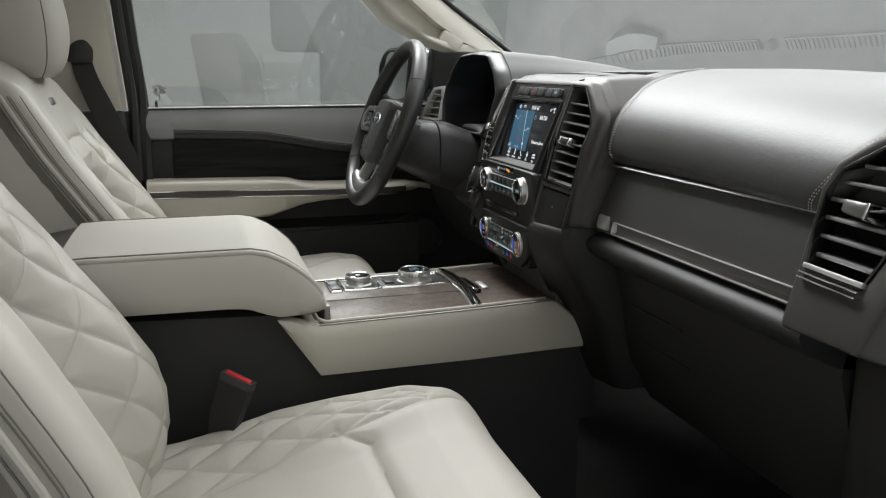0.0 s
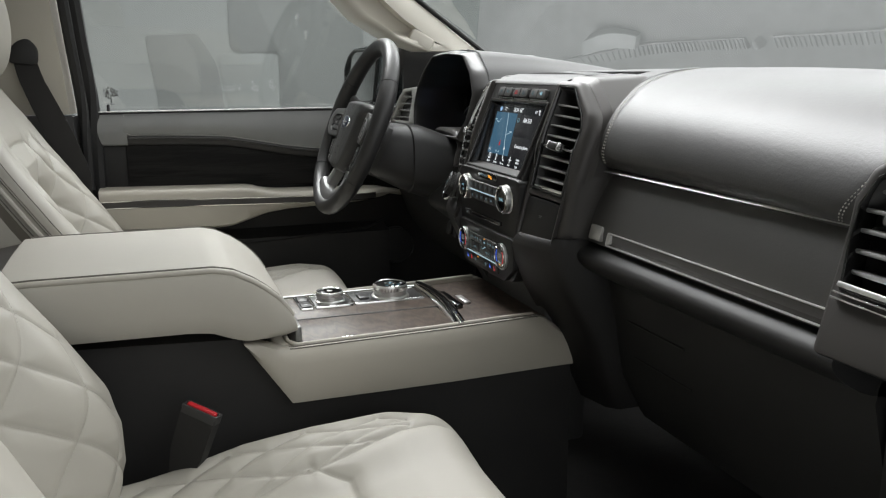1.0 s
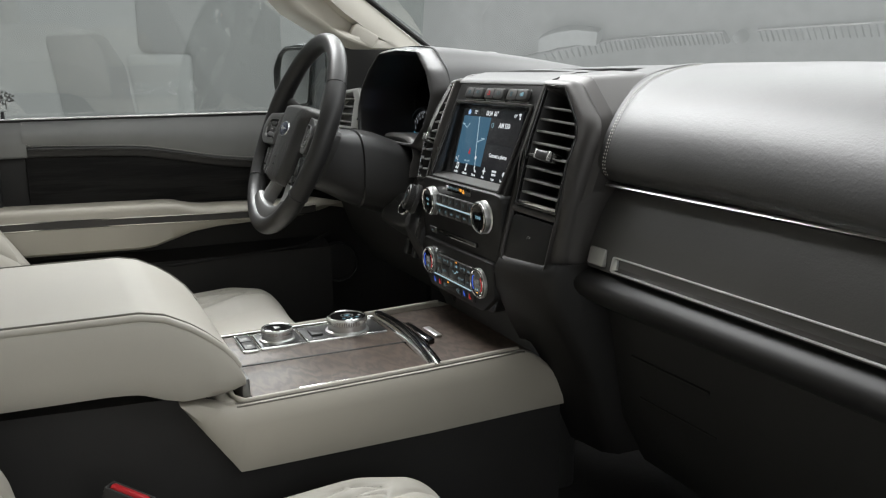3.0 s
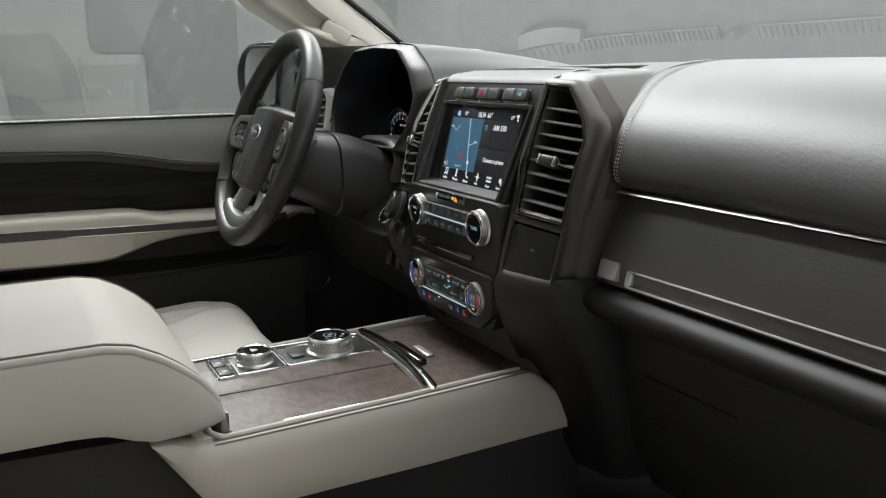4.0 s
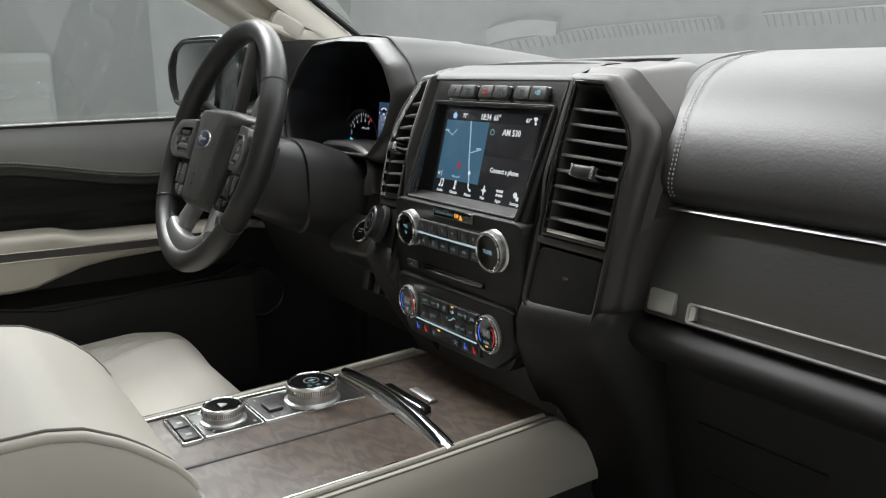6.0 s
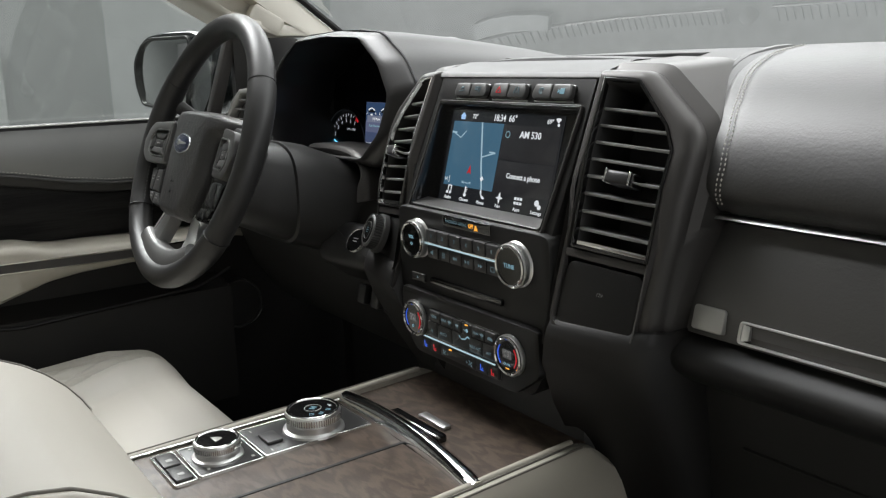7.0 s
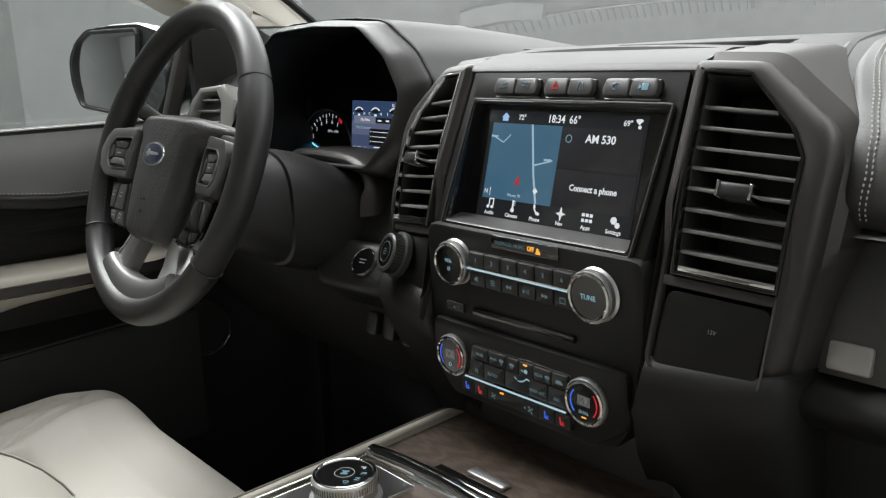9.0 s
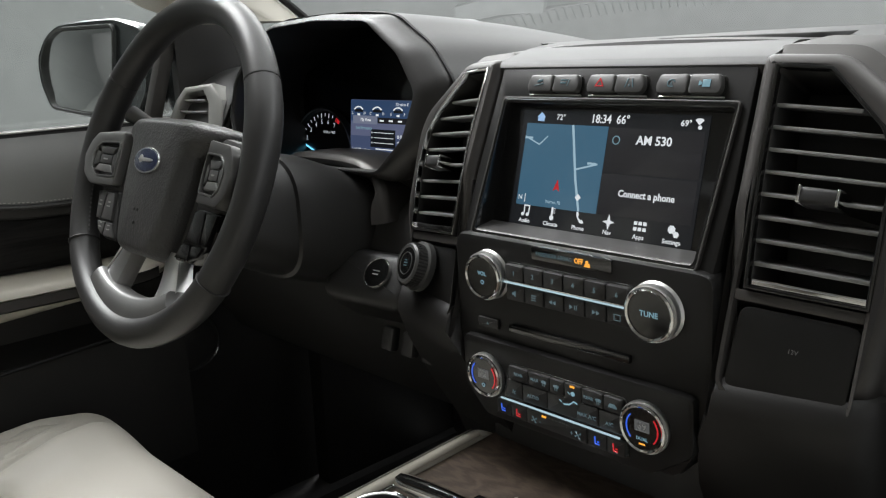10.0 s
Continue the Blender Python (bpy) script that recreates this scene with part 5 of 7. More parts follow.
part("chrome_edge", tube([(-0.1265, -0.315, 0.4378), (-0.1270, -0.2, 0.4382), (-0.1265, -0.075, 0.4382)], 0.0013, 8), M_CHROME, console, "thin chrome side strip")
part("chrome_edge", tube([(0.1280, -0.318, 0.4372), (0.1284, -0.2, 0.4380), (0.1286, -0.098, 0.4390)], 0.0013, 8), M_SATIN, console)


def cross_rail():
    """Arched chrome rail across the deck with a dark inlay."""
    rows = []
    for k in range(25):
        t = k / 24
        x = -0.128 + 0.262 * t
        y = -0.067 - 0.015 * t + 0.006 * math.sin(math.pi * t)
        lift = 0.010 * math.sin(math.pi * min(1, max(0, t * 0.9 + 0.05))) ** 0.6
        rows.append([(x, y + a, 0.4365 + lift * f + b) for a, b, f in ((-0.011, -0.004, 0.0), (-0.0105, 0.0015, 0.5), (-0.006, 0.0045, 0.9), (0.0, 0.0055, 1.0), (0.006, 0.0042, 0.9), (0.0098, 0.0008, 0.4), (0.010, -0.004, 0.0))])
    return loft(rows)


rail = part("chrome_cross_rail", cross_rail(), M_CHROME, console, "polished chrome rail across the console", angle=50)
part("rail_inlay", tube([(-0.118 + 0.235 * t, -0.0690 - 0.013 * t + 0.006 * math.sin(math.pi * t) - 0.0062, 0.4418 + 0.0105 * math.sin(math.pi * (t * 0.86 + 0.07)) ** 0.6) for t in np.linspace(0, 1, 20)], 0.0022, 6), M_GLOSS, rail,
     "black inlay line")
slot = part("device_slot", moved(box(-0.008, -0.0500, 0.0035, 0.090, 0.013, 0.010, 0.003, 3), TOP), M_GLOSS, console, "black device slot with chrome lip")
part("slot_lip", moved(box(-0.008, -0.0565, 0.0085, 0.086, 0.0030, 0.0032, 0.0012), TOP), M_CHROME, slot)
part("tray_plate", moved(box(-0.007, -0.0285, 0.0030, 0.046, 0.0115, 0.0040, 0.0012), TOP), M_SILVER, console, "small satin metal plate")


# shifter and drive mode plates
def plate(y0, y1, x0, x1, name, label):
    out = rounded(rect(x0, y0, x1, y1), 0.003, 3)
    p = part(name, slab(inset(out, 0.0014), -0.006, 0.0022, 0.0008), brushed_dark, console, label, m=TOP)
    part("plate_rim", rim(out, inset(out, 0.0018), -0.006, 0.0034, 0.0008), M_CHROME, p, "thin chrome rim", m=TOP)
    return p


brushed_dark = plain("graphite_plate", (0.10, 0.10, 0.10), 0.30, 0.8)
p1 = plate(-0.2960, -0.2725, -0.1130, -0.0400, "button_plate", "graphite plate with two buttons")
for x in (-0.0935, -0.0595):
    part("console_button", moved(box(x, -0.2842, 0.0035, 0.030, 0.0165, 0.004, 0.0014), TOP), M_KEY_GREY, p1)
    part("button_mark", moved(box(x + 0.004, -0.2842, 0.0056, 0.005, 0.006, 0.0004, 0), TOP), plain("grey_print", (0.35, 0.35, 0.34), 0.5), p1)
p2 = plate(-0.2705, -0.2060, -0.1130, -0.0420, "mode_plate", "graphite plate with drive mode dial")
p3 = plate(-0.2040, -0.0830, -0.1170, -0.0440, "shifter_plate", "graphite plate with rotary shifter")
part("shift_button", moved(box(-0.078, -0.1835, 0.0040, 0.026, 0.017, 0.004, 0.0014), TOP), M_KEY_GREY, p3)
for x in (-0.107, -0.054):
    part("plate_mark", moved(box(x, -0.1930, 0.0027, 0.005, 0.0012, 0.0004, 0), TOP), M_SILVER_PAINT, p3)
    part("plate_mark", moved(box(x, -0.2580, 0.0027, 0.004, 0.0030, 0.0004, 0), TOP), M_SILVER_PAINT, p2)
    part("plate_mark", moved(box(x, -0.2130, 0.0027, 0.004, 0.0030, 0.0004, 0), TOP), M_SILVER_PAINT, p2)


def rotary(name, x, y, r, h, label, owner):
    m = TOP @ Matrix.Translation((x, y, 0.002))
    k = part(name, lathe([(r * 1.12, 0.0), (r * 1.10, 0.0025), (r * 0.97, 0.004), (r * 0.96, h * 0.45), (r * 1.0, h * 0.55), (r * 1.0, h * 0.86), (r * 0.97, h * 0.95), (r * 0.91, h), (r * 0.86, h * 0.985),
                          (r * 0.84, h * 0.95)], 72), M_SILVER, owner, label, m=m, angle=25)
    ridges = bmesh.new()
    for i in range(72):
        a = 2 * math.pi * i / 72
        bmesh.ops.create_cube(ridges, size=1.0, matrix=Matrix.Rotation(a, 4, "Z") @ Matrix.LocRotScale((r * 0.998, 0, h * 0.70), None, (0.0012, r * 0.045, h * 0.28)))
    tagged(part("knurling", ridges, M_CHROME, k, m=m), kind="stuff")
    part("dial_top", lathe([(r * 0.85, h * 0.93), (r * 0.85, h * 0.965), (0, h * 0.97)], 48), M_GLOSS, k, "glossy black dial top", m=m)
    part("bright_ring", lathe([(r * 0.95, h * 0.93), (r * 0.95, h * 1.005), (r * 0.90, h * 1.02), (r * 0.86, h * 1.0), (r * 0.86, h * 0.95)], 64), M_CHROME, k, "polished ring", m=m)
    return k, m @ Matrix.Translation((0, 0, h * 0.985))


mode, m = rotary("mode_dial", -0.0765, -0.2400, 0.0225, 0.0185, "chrome drive mode dial", p2)
part("mode_mark", slab([(-0.006, -0.004), (0.007, -0.004), (0.002, 0.005), (-0.002, 0.003)], 0, 0.0003, 0.0001), M_SILVER_PAINT, mode, m=m)
gear, m = rotary("shift_dial", -0.0745, -0.1360, 0.0290, 0.0230, "chrome rotary gear selector marked P R N D", p3)
for k, ch in enumerate("PRND"):
    a = radians(126 - 36 * k)
    letters(ch, 0.0072, M_WHITE_GLOW if ch == "P" else M_ICE, gear, m @ Matrix.Translation((0.0172 * math.cos(a - 0.9), 0.0172 * math.sin(a - 0.9), 0.0003)) @ Matrix.Rotation(radians(-55), 4, "Z"))
letters("M", 0.0095, M_ICE, gear, m @ Matrix.Rotation(radians(-55), 4, "Z") @ Matrix.Translation((0, 0.0, 0.0003)), bold=0.0002)
part("dial_ring", rim(ngon(0.0090, 28), ngon(0.0084, 28), 0, 0.0003, 0.0001), M_SILVER_PAINT, gear, m=m)


# ---- padded armrest over the console bin ----
arm = thing("armrest", "cream leather padded console armrest lid", "armrest")


def armrest():
    rows = []
    ys = list(np.linspace(-0.70, -0.46, 14)) + [-0.46 + 0.128 * (k / 22) for k in range(1, 23)]
    for y in ys:
        top = curve([-0.72, -0.66, -0.44, -0.415, -0.39, -0.372, -0.355, -0.343, -0.334, -0.330], [0.560, 0.563, 0.563, 0.558, 0.545, 0.532, 0.516, 0.500, 0.482, 0.468], y)
        low = curve([-0.72, -0.47, -0.445, -0.42, -0.40, -0.345, -0.330], [0.478, 0.476, 0.473, 0.463, 0.4575, 0.4600, 0.464], y)
        crown = 0.004 * min(1, max(0, (-0.33 - y) / 0.07))
        half = 0.162 - 0.008 * smooth(-0.37, -0.33, y)
        h = top - low
        ring = []
        for f in np.linspace(-1, 1, 21):
            ring.append((half * 0.94 * f, y, top + crown * (1 - f * f)))
        side = [(0.965, 0.985), (0.985, 0.95), (1.0, 0.85), (1.012, 0.6), (1.008, 0.3), (0.995, 0.1), (0.97, 0.0)]
        ring += [(half * a, y, low + h * b) for a, b in side]
        ring += [(-half * a, y, low + h * b) for a, b in reversed(side)]
        rows.append(ring)
    return loft(rows)


part("pad", armrest(), M_CREAM, arm, angle=60)


def arm_line(x, lift):
    pts = []
    for y in np.linspace(-0.69, -0.338, 60):
        top = curve([-0.72, -0.66, -0.44, -0.415, -0.39, -0.372, -0.355, -0.343, -0.334, -0.330], [0.560, 0.563, 0.563, 0.558, 0.545, 0.532, 0.516, 0.500, 0.482, 0.468], y)
        half = 0.162 - 0.008 * smooth(-0.37, -0.33, y)
        pts.append((half * x, y, top + lift))
    return pts


for s in (-1, 1):
    part("seam", tube(arm_line(0.945 * s, 0.0002), 0.0013, 6), M_SEAM, arm, "fine seam line")
    part("seam_bead", tube(arm_line(0.974 * s, -0.0040), 0.0042, 8), M_CREAM, arm, "soft bead beside the seam", angle=60)
    tagged(part("stitching", stitches(arm_line(0.986 * s, -0.0072), 0.0036, 0.0016, 0.0007), M_SEAM, arm, "row of fine stitches"), kind="stuff")
part("hinge_cover", loft([[(x, y, z) for y, z in ((-0.80, 0.46), (-0.70, 0.47), (-0.70, 0.556), (-0.76, 0.545), (-0.80, 0.52))] for x in np.linspace(-0.15, 0.15, 3)]), M_SATIN, arm, "grey hinge cover")


# ---- belt buckle beside the passenger's seat ----
buckle = thing("belt_buckle", "black seat belt buckle with red release button", "buckle")
bk = axes((0.218, -0.468, 0.392), (0.55, 0.80, -0.32), (0.10, 0.38, 1.0))
part("stalk", moved(loft([[(a * w, h, b * t) for a, b in ((-1, -1), (1, -1), (1, 1), (-1, 1))] for w, h, t in ((0.012, -0.15, 0.005), (0.015, -0.10, 0.006), (0.0225, -0.060, 0.009), (0.0245, -0.004, 0.0095))]), bk),
     M_CONSOLE, buckle, "black buckle body")
part("release_button", moved(box(0, -0.0005, 0.001, 0.042, 0.009, 0.0092, 0.003, 3), bk), M_RED, buckle, "red release button")
part("buckle_rim", moved(rim(rounded(rect(-0.0250, -0.0098, 0.0250, 0.0098), 0.003), rounded(rect(-0.0218, -0.0066, 0.0218, 0.0066), 0.003), -0.01, 0.0015, 0.001), bk @ Matrix.Rotation(radians(-90), 4, "X")), M_BLACK, buckle)

# ---- seats ----
def seam_dip(pts, segs):
    """How deep each point lies in the seams: a thin groove in a wide soft dip."""
    p = np.asarray(pts)
    best = np.full(len(p), 9.0)
    for (x0, y0), (x1, y1) in segs:
        d = np.array((x1 - x0, y1 - y0))
        t = np.clip(((p - (x0, y0)) @ d) / (d @ d), 0, 1)
        best = np.minimum(best, np.hypot(p[:, 0] - x0 - t * d[0], p[:, 1] - y0 - t * d[1]))
    return 0.0030 * np.exp(-(best / 0.0026) ** 2) + 0.0046 * np.exp(-(best / 0.012) ** 2)


def polyline(points):
    return list(zip(points, points[1:]))


def both(points):
    return polyline(points) + polyline([(-x, y) for x, y in points])


def lattice(inner, outer, y0, y1, pitch, slope):
    """Crossing diagonal quilt lines inside a band that follows two edges, on both sides of the seat."""
    segs = []
    for s in (1, -1):
        y = y0 - 0.4
        while y < y1 + 0.4:
            line = []
            for k in range(41):
                f = k / 40
                yy = y + s * slope * (f - 0.5)
                a, b = curve(*inner, yy), curve(*outer, yy)
                if y0 <= yy <= y1:
                    line.append((a + (b - a) * f, yy))
            step = line[::8] + line[-1:] if len(line) > 8 else line[::max(1, len(line) - 1)]
            segs += both([p for i, p in enumerate(step) if i == 0 or p != step[i - 1]])
            y += pitch
    return segs


C_IN = ([-0.70, -0.50, -0.345, -0.25, -0.17], [0.118, 0.140, 0.172, 0.192, 0.216])
C_OUT = ([-0.70, -0.46, -0.32, -0.22, -0.16], [0.222, 0.240, 0.244, 0.240, 0.232])
B_IN = ([0.15, 0.30, 0.45, 0.60, 0.70], [0.096, 0.090, 0.080, 0.080, 0.084])
B_OUT = ([0.15, 0.35, 0.50, 0.64, 0.76], [0.222, 0.240, 0.240, 0.226, 0.196])
CUSHION_SEAMS = both([(0.118, -0.66), (0.140, -0.50), (0.180, -0.345), (0.147, -0.300), (0.0, -0.298)]) + lattice(C_IN, C_OUT, -0.64, -0.20, 0.100, 0.19) + \
    both([(curve(*C_IN, y), y) for y in np.linspace(-0.345, -0.17, 6)])
BACK_SEAMS = both([(curve(*B_IN, z), z) for z in np.linspace(0.22, 0.66, 7)] + [(0.098, 0.672), (0.0, 0.676)]) + lattice(B_IN, B_OUT, 0.22, 0.68, 0.098, 0.20)
BACK_SEAMS_INNER = [q for q in BACK_SEAMS if q[0][0] < 0.02 and q[1][0] < 0.02]
FLARE = ([0.36, 0.44, 0.50, 0.56, 0.62, 0.68, 0.76, 0.82], [0.0, 0.014, 0.031, 0.044, 0.052, 0.054, 0.036, 0.012])
BOLSTER = ([0.20, 0.27, 0.33, 0.39, 0.44, 0.51, 0.59, 0.66, 0.74, 0.80], [0.02, 0.045, 0.066, 0.086, 0.090, 0.082, 0.067, 0.050, 0.032, 0.018])
INSERT = ([0.18, 0.27, 0.34, 0.43, 0.515, 0.57, 0.66, 0.74, 0.82], [-0.640, -0.628, -0.633, -0.665, -0.708, -0.737, -0.778, -0.808, -0.832])


def across(q):
    """Half width of the seat along its section, and the drop at its side."""
    a = abs(q)
    s = 1 if q >= 0 else -1
    if a <= 0.84:
        return s * a / 0.84 * 0.243, 0.0
    if a <= 0.95:
        t = (a - 0.84) / 0.11 * math.pi / 2
        return s * (0.243 + 0.029 * math.sin(t)), 0.030 * (1 - math.cos(t))
    return s * (0.272 + 0.004 * (a - 0.95) / 0.05), 0.030 + 0.16 * (a - 0.95) / 0.05


FRONT = -0.176


def cushion_top(x, y):
    base = curve([-0.68, -0.55, -0.42, -0.30, -0.22, -0.11], [0.268, 0.275, 0.290, 0.311, 0.328, 0.334], y)
    wing_ = curve([-0.68, -0.50, -0.42, -0.33, -0.24, -0.18, -0.12], [0.020, 0.034, 0.046, 0.042, 0.030, 0.018, 0.010], y)
    return base + wing_ * smooth(0.120, 0.222, abs(x))


def back_front(x, z, flare=0.0):
    return flare * curve(*FLARE, z) * smooth(0.09, 0.215, x) + curve(*INSERT, z) + curve(*BOLSTER, z) * (curve([0.28, 0.36, 0.44, 0.54, 0.64], [0.20, -0.30, -0.42, -0.30, 0.66], z) * (1 - smooth(0.070, 0.210, abs(x))) + smooth(0.070, 0.210, abs(x)))


def seat_cushion():
    nu, nv = 250, 210
    flat, info = [], []
    for j in range(nv + 1):
        v = j / nv
        if v < 0.78:
            y, drop = -0.68 + (FRONT + 0.68) * v / 0.78, 0.0
        elif v < 0.93:
            t = (v - 0.78) / 0.15 * math.pi / 2
            y, drop = FRONT + 0.066 * math.sin(t), 0.090 * (1 - math.cos(t))
        else:
            t = (v - 0.93) / 0.07
            y, drop = FRONT + 0.066 - 0.02 * t, 0.090 + 0.14 * t
        for i in range(nu + 1):
            x, side = across(2 * i / nu - 1)
            x *= 1 - 0.05 * smooth(-0.24, -0.12, y)
            flat.append((x, y if drop == 0 else FRONT + drop))
            info.append((x, y, drop, side))
    dip = seam_dip(flat, CUSHION_SEAMS)
    rows, k = [], 0
    for j in range(nv + 1):
        row = []
        for i in range(nu + 1):
            x, y, drop, side = info[k]
            row.append((x, y, max(cushion_top(x, y) - drop - side - dip[k] * (1 if side == 0 else 0.3), 0.115)))
            k += 1
        rows.append(row)
    return loft(rows, close=False)


def seat_back(seams, flare):
    nu, nv = 250, 230
    flat, info = [], []
    for j in range(nv + 1):
        v = j / nv
        if v < 0.88:
            z, over = 0.19 + 0.595 * v / 0.88, 0.0
        else:
            t = (v - 0.88) / 0.12 * math.pi / 2
            z, over = 0.785 + 0.048 * math.sin(t), 0.075 * (1 - math.cos(t))
        for i in range(nu + 1):
            x, side = across(2 * i / nu - 1)
            x *= 1 - 0.13 * smooth(0.58, 0.80, z) - 0.03 * smooth(0.45, 0.2, z)
            flat.append((x, z))
            info.append((x, z, over, side))
    dip = seam_dip(flat, seams)
    rows, k = [], 0
    for j in range(nv + 1):
        row = []
        for i in range(nu + 1):
            x, z, over, side = info[k]
            y = back_front(x, z, flare) - over - side * 0.9 - dip[k] * (1 if side == 0 else 0.3)
            row.append((x, y, z - 0.020 * smooth(0.10, 0.24, abs(x)) * smooth(0.70, 0.83, z)))
            k += 1
        rows.append(row)
    return loft(rows, close=False)


def quilt_threads(segs, place):
    bms = []
    for (x0, y0), (x1, y1) in segs:
        n = max(2, int(math.hypot(x1 - x0, y1 - y0) / 0.01))
        pts = [place(x0 + (x1 - x0) * k / n, y0 + (y1 - y0) * k / n) for k in range(n + 1)]
        bms.append(stitches(pts, 0.0030, 0.0018, 0.00042))
    return merged(*bms)


def seat(cx, dy, dz, ahead, label, seams, flare):
    root = thing("car_seat", label, "seat", "front seats")
    shift = Matrix.Translation((cx, dy, dz))
    fore = Matrix.Translation((cx, dy + ahead, dz))
    cushion = part("cushion", seat_cushion(), M_PERF, root, "quilted perforated cream leather cushion", angle=70, m=fore)
    tagged(part("stitching", quilt_threads(CUSHION_SEAMS, lambda x, y: (x, y, cushion_top(x, y) - 0.0052)), M_SEAT_THREAD, cushion, "fine grey quilt stitching", m=fore), kind="stuff")
    part("cushion_base", moved(box(0, -0.40, 0.135, 0.50, 0.45, 0.13, 0.02), fore), M_BLACK, root, "black seat base")
    part("seat_rail", moved(box(-0.18, -0.42, 0.025, 0.05, 0.5, 0.09, 0.006), shift), M_BLACK, root)
    part("seat_rail", moved(box(0.18, -0.42, 0.025, 0.05, 0.5, 0.09, 0.006), shift), M_BLACK, root)
    back = part("backrest", seat_back(seams, flare), M_CREAM, root, "quilted cream leather backrest", angle=70, m=shift)
    tagged(part("stitching", quilt_threads(seams, lambda x, z: (x, back_front(x, z, flare) - 0.0052, z)), M_SEAT_THREAD, back, m=shift), kind="stuff")
    # padded rear half of the backrest with a wide side panel
    rings = []
    for z in np.linspace(0.17, 0.80, 22):
        y = curve(*INSERT, z) + curve(*BOLSTER, z) * 0.9
        e = y + flare * curve(*FLARE, z)
        w = 0.274 * (1 - 0.13 * smooth(0.58, 0.80, z) - 0.03 * smooth(0.45, 0.2, z))
        rings.append([(-w + 0.030, y - 0.150, z), (-w - 0.002, y - 0.056, z), (-w + 0.012, y - 0.155, z), (-w + 0.06, y - 0.19, z), (w - 0.06, y - 0.19, z), (w - 0.012, y - 0.160, z), (w + 0.002, e - 0.056, z), (w - 0.030, y - 0.150, z)])
    part("back_shell", moved(loft(rings), shift), M_SEAT_SIDE_SHADED, root, "grey-beige vinyl side and back, darkened for shade", angle=50)
    for s in (-1, 1):
        for off, r, mat in ((0.026, 0.0045, M_CREAM), (0.036, 0.0011, M_SEAM), (0.014, 0.0009, M_SEAM), (0.010, 0.0007, M_SEAM), (-0.006, 0.0008, M_SEAM)):
            line = []
            for z in np.linspace(0.22, 0.765, 50):
                y = curve(*INSERT, z) + curve(*BOLSTER, z) + (flare * curve(*FLARE, z) if s > 0 else 0.0)
                w = 0.2745 * (1 - 0.13 * smooth(0.58, 0.80, z) - 0.03 * smooth(0.45, 0.2, z))
                line.append((s * w, y - 0.022 - off, z))
            part("side_piping", moved(tube(line, r, 8), shift), mat, back)
    rings = []
    for z in np.linspace(0, 1, 22):
        t = math.sin(math.pi * (0.035 + 0.93 * z)) ** 0.26
        ring = []
        for a in np.linspace(0, 2 * math.pi, 44, endpoint=False):
            ca, sa = math.cos(a), math.sin(a)
            ring.append((0.136 * t * math.copysign(abs(ca) ** 0.42, ca), -0.832 + 0.088 * t * math.copysign(abs(sa) ** 0.6, sa) - 0.02 * z, 0.794 + 0.225 * z))
        rings.append(ring)
    seams_ = [[Vector(r[i]) + Vector((0, 0.0004, 0)) for r in rings] for i in (5, 17)]
    headrest = part("headrest", moved(loft(rings), shift), M_CREAM, root, "cream leather headrest", angle=70)
    for s in (-0.06, 0.06):
        part("headrest_post", moved(tube([(s, -0.815, 0.86), (s, -0.84, 0.76)], 0.007, 12), shift), M_CHROME, headrest)
    for line in seams_:
        part("headrest_seam", moved(tube(line, 0.0011, 6), shift), M_SEAM, headrest, "fine vertical seam")
    badge = axes((0.0, back_front(0.0, 0.748) + 0.002, 0.748), (1, 0, 0), (0, -0.5, 1))
    part("metal_badge", moved(box(0, 0, 0.002, 0.050, 0.016, 0.006, 0.003, 3), shift @ badge), M_TRIM, back, "small brushed metal badge")
    return root


seat(0.465, 0.0, 0.0, 0.0, "quilted cream leather front passenger seat", BACK_SEAMS_INNER, 1.0)
seat(-0.465, 0.018, 0.008, 0.018, "quilted cream leather driver's seat behind the wheel", BACK_SEAMS, 0.0)

# ---- steering wheel, column and instruments ----
wheel = thing("steering_wheel", "black leather steering wheel with silver spoke trim", "steering wheel")
WT = radians(22.0)
HUB = Vector((-0.437, -0.107, 0.6995))
WM = axes(HUB, (1, 0, 0), (0, math.sin(WT), math.cos(WT)))
RR = 0.1765


def rim_ring(a):
    """Section of the rim: fatter at the grips, flattened towards the bottom."""
    ca, sa = math.cos(a), math.sin(a)
    r = RR * (1.0 if sa > -0.6 else 1.0 - 0.035 * smooth(0.6, 1.0, -sa))
    return r * ca, r * sa


def wheel_rim(a0, a1, n, thick, loop=False):
    rings = []
    for k in range(n if loop else n + 1):
        a = a0 + (a1 - a0) * k / n
        x, y = rim_ring(a)
        d = Vector((math.cos(a), math.sin(a), 0))
        grip = thick * (1 + 0.10 * math.exp(-((math.sin(a) - 0.35) / 0.25) ** 2))
        rings.append([Vector((x, y, 0)) + d * (0.0148 * grip * math.cos(b)) + Vector((0, 0, 0.0152 * grip * math.sin(b))) for b in np.linspace(0, 2 * math.pi, 18, endpoint=False)])
    return loft(rings, loop=loop, cap=not loop)


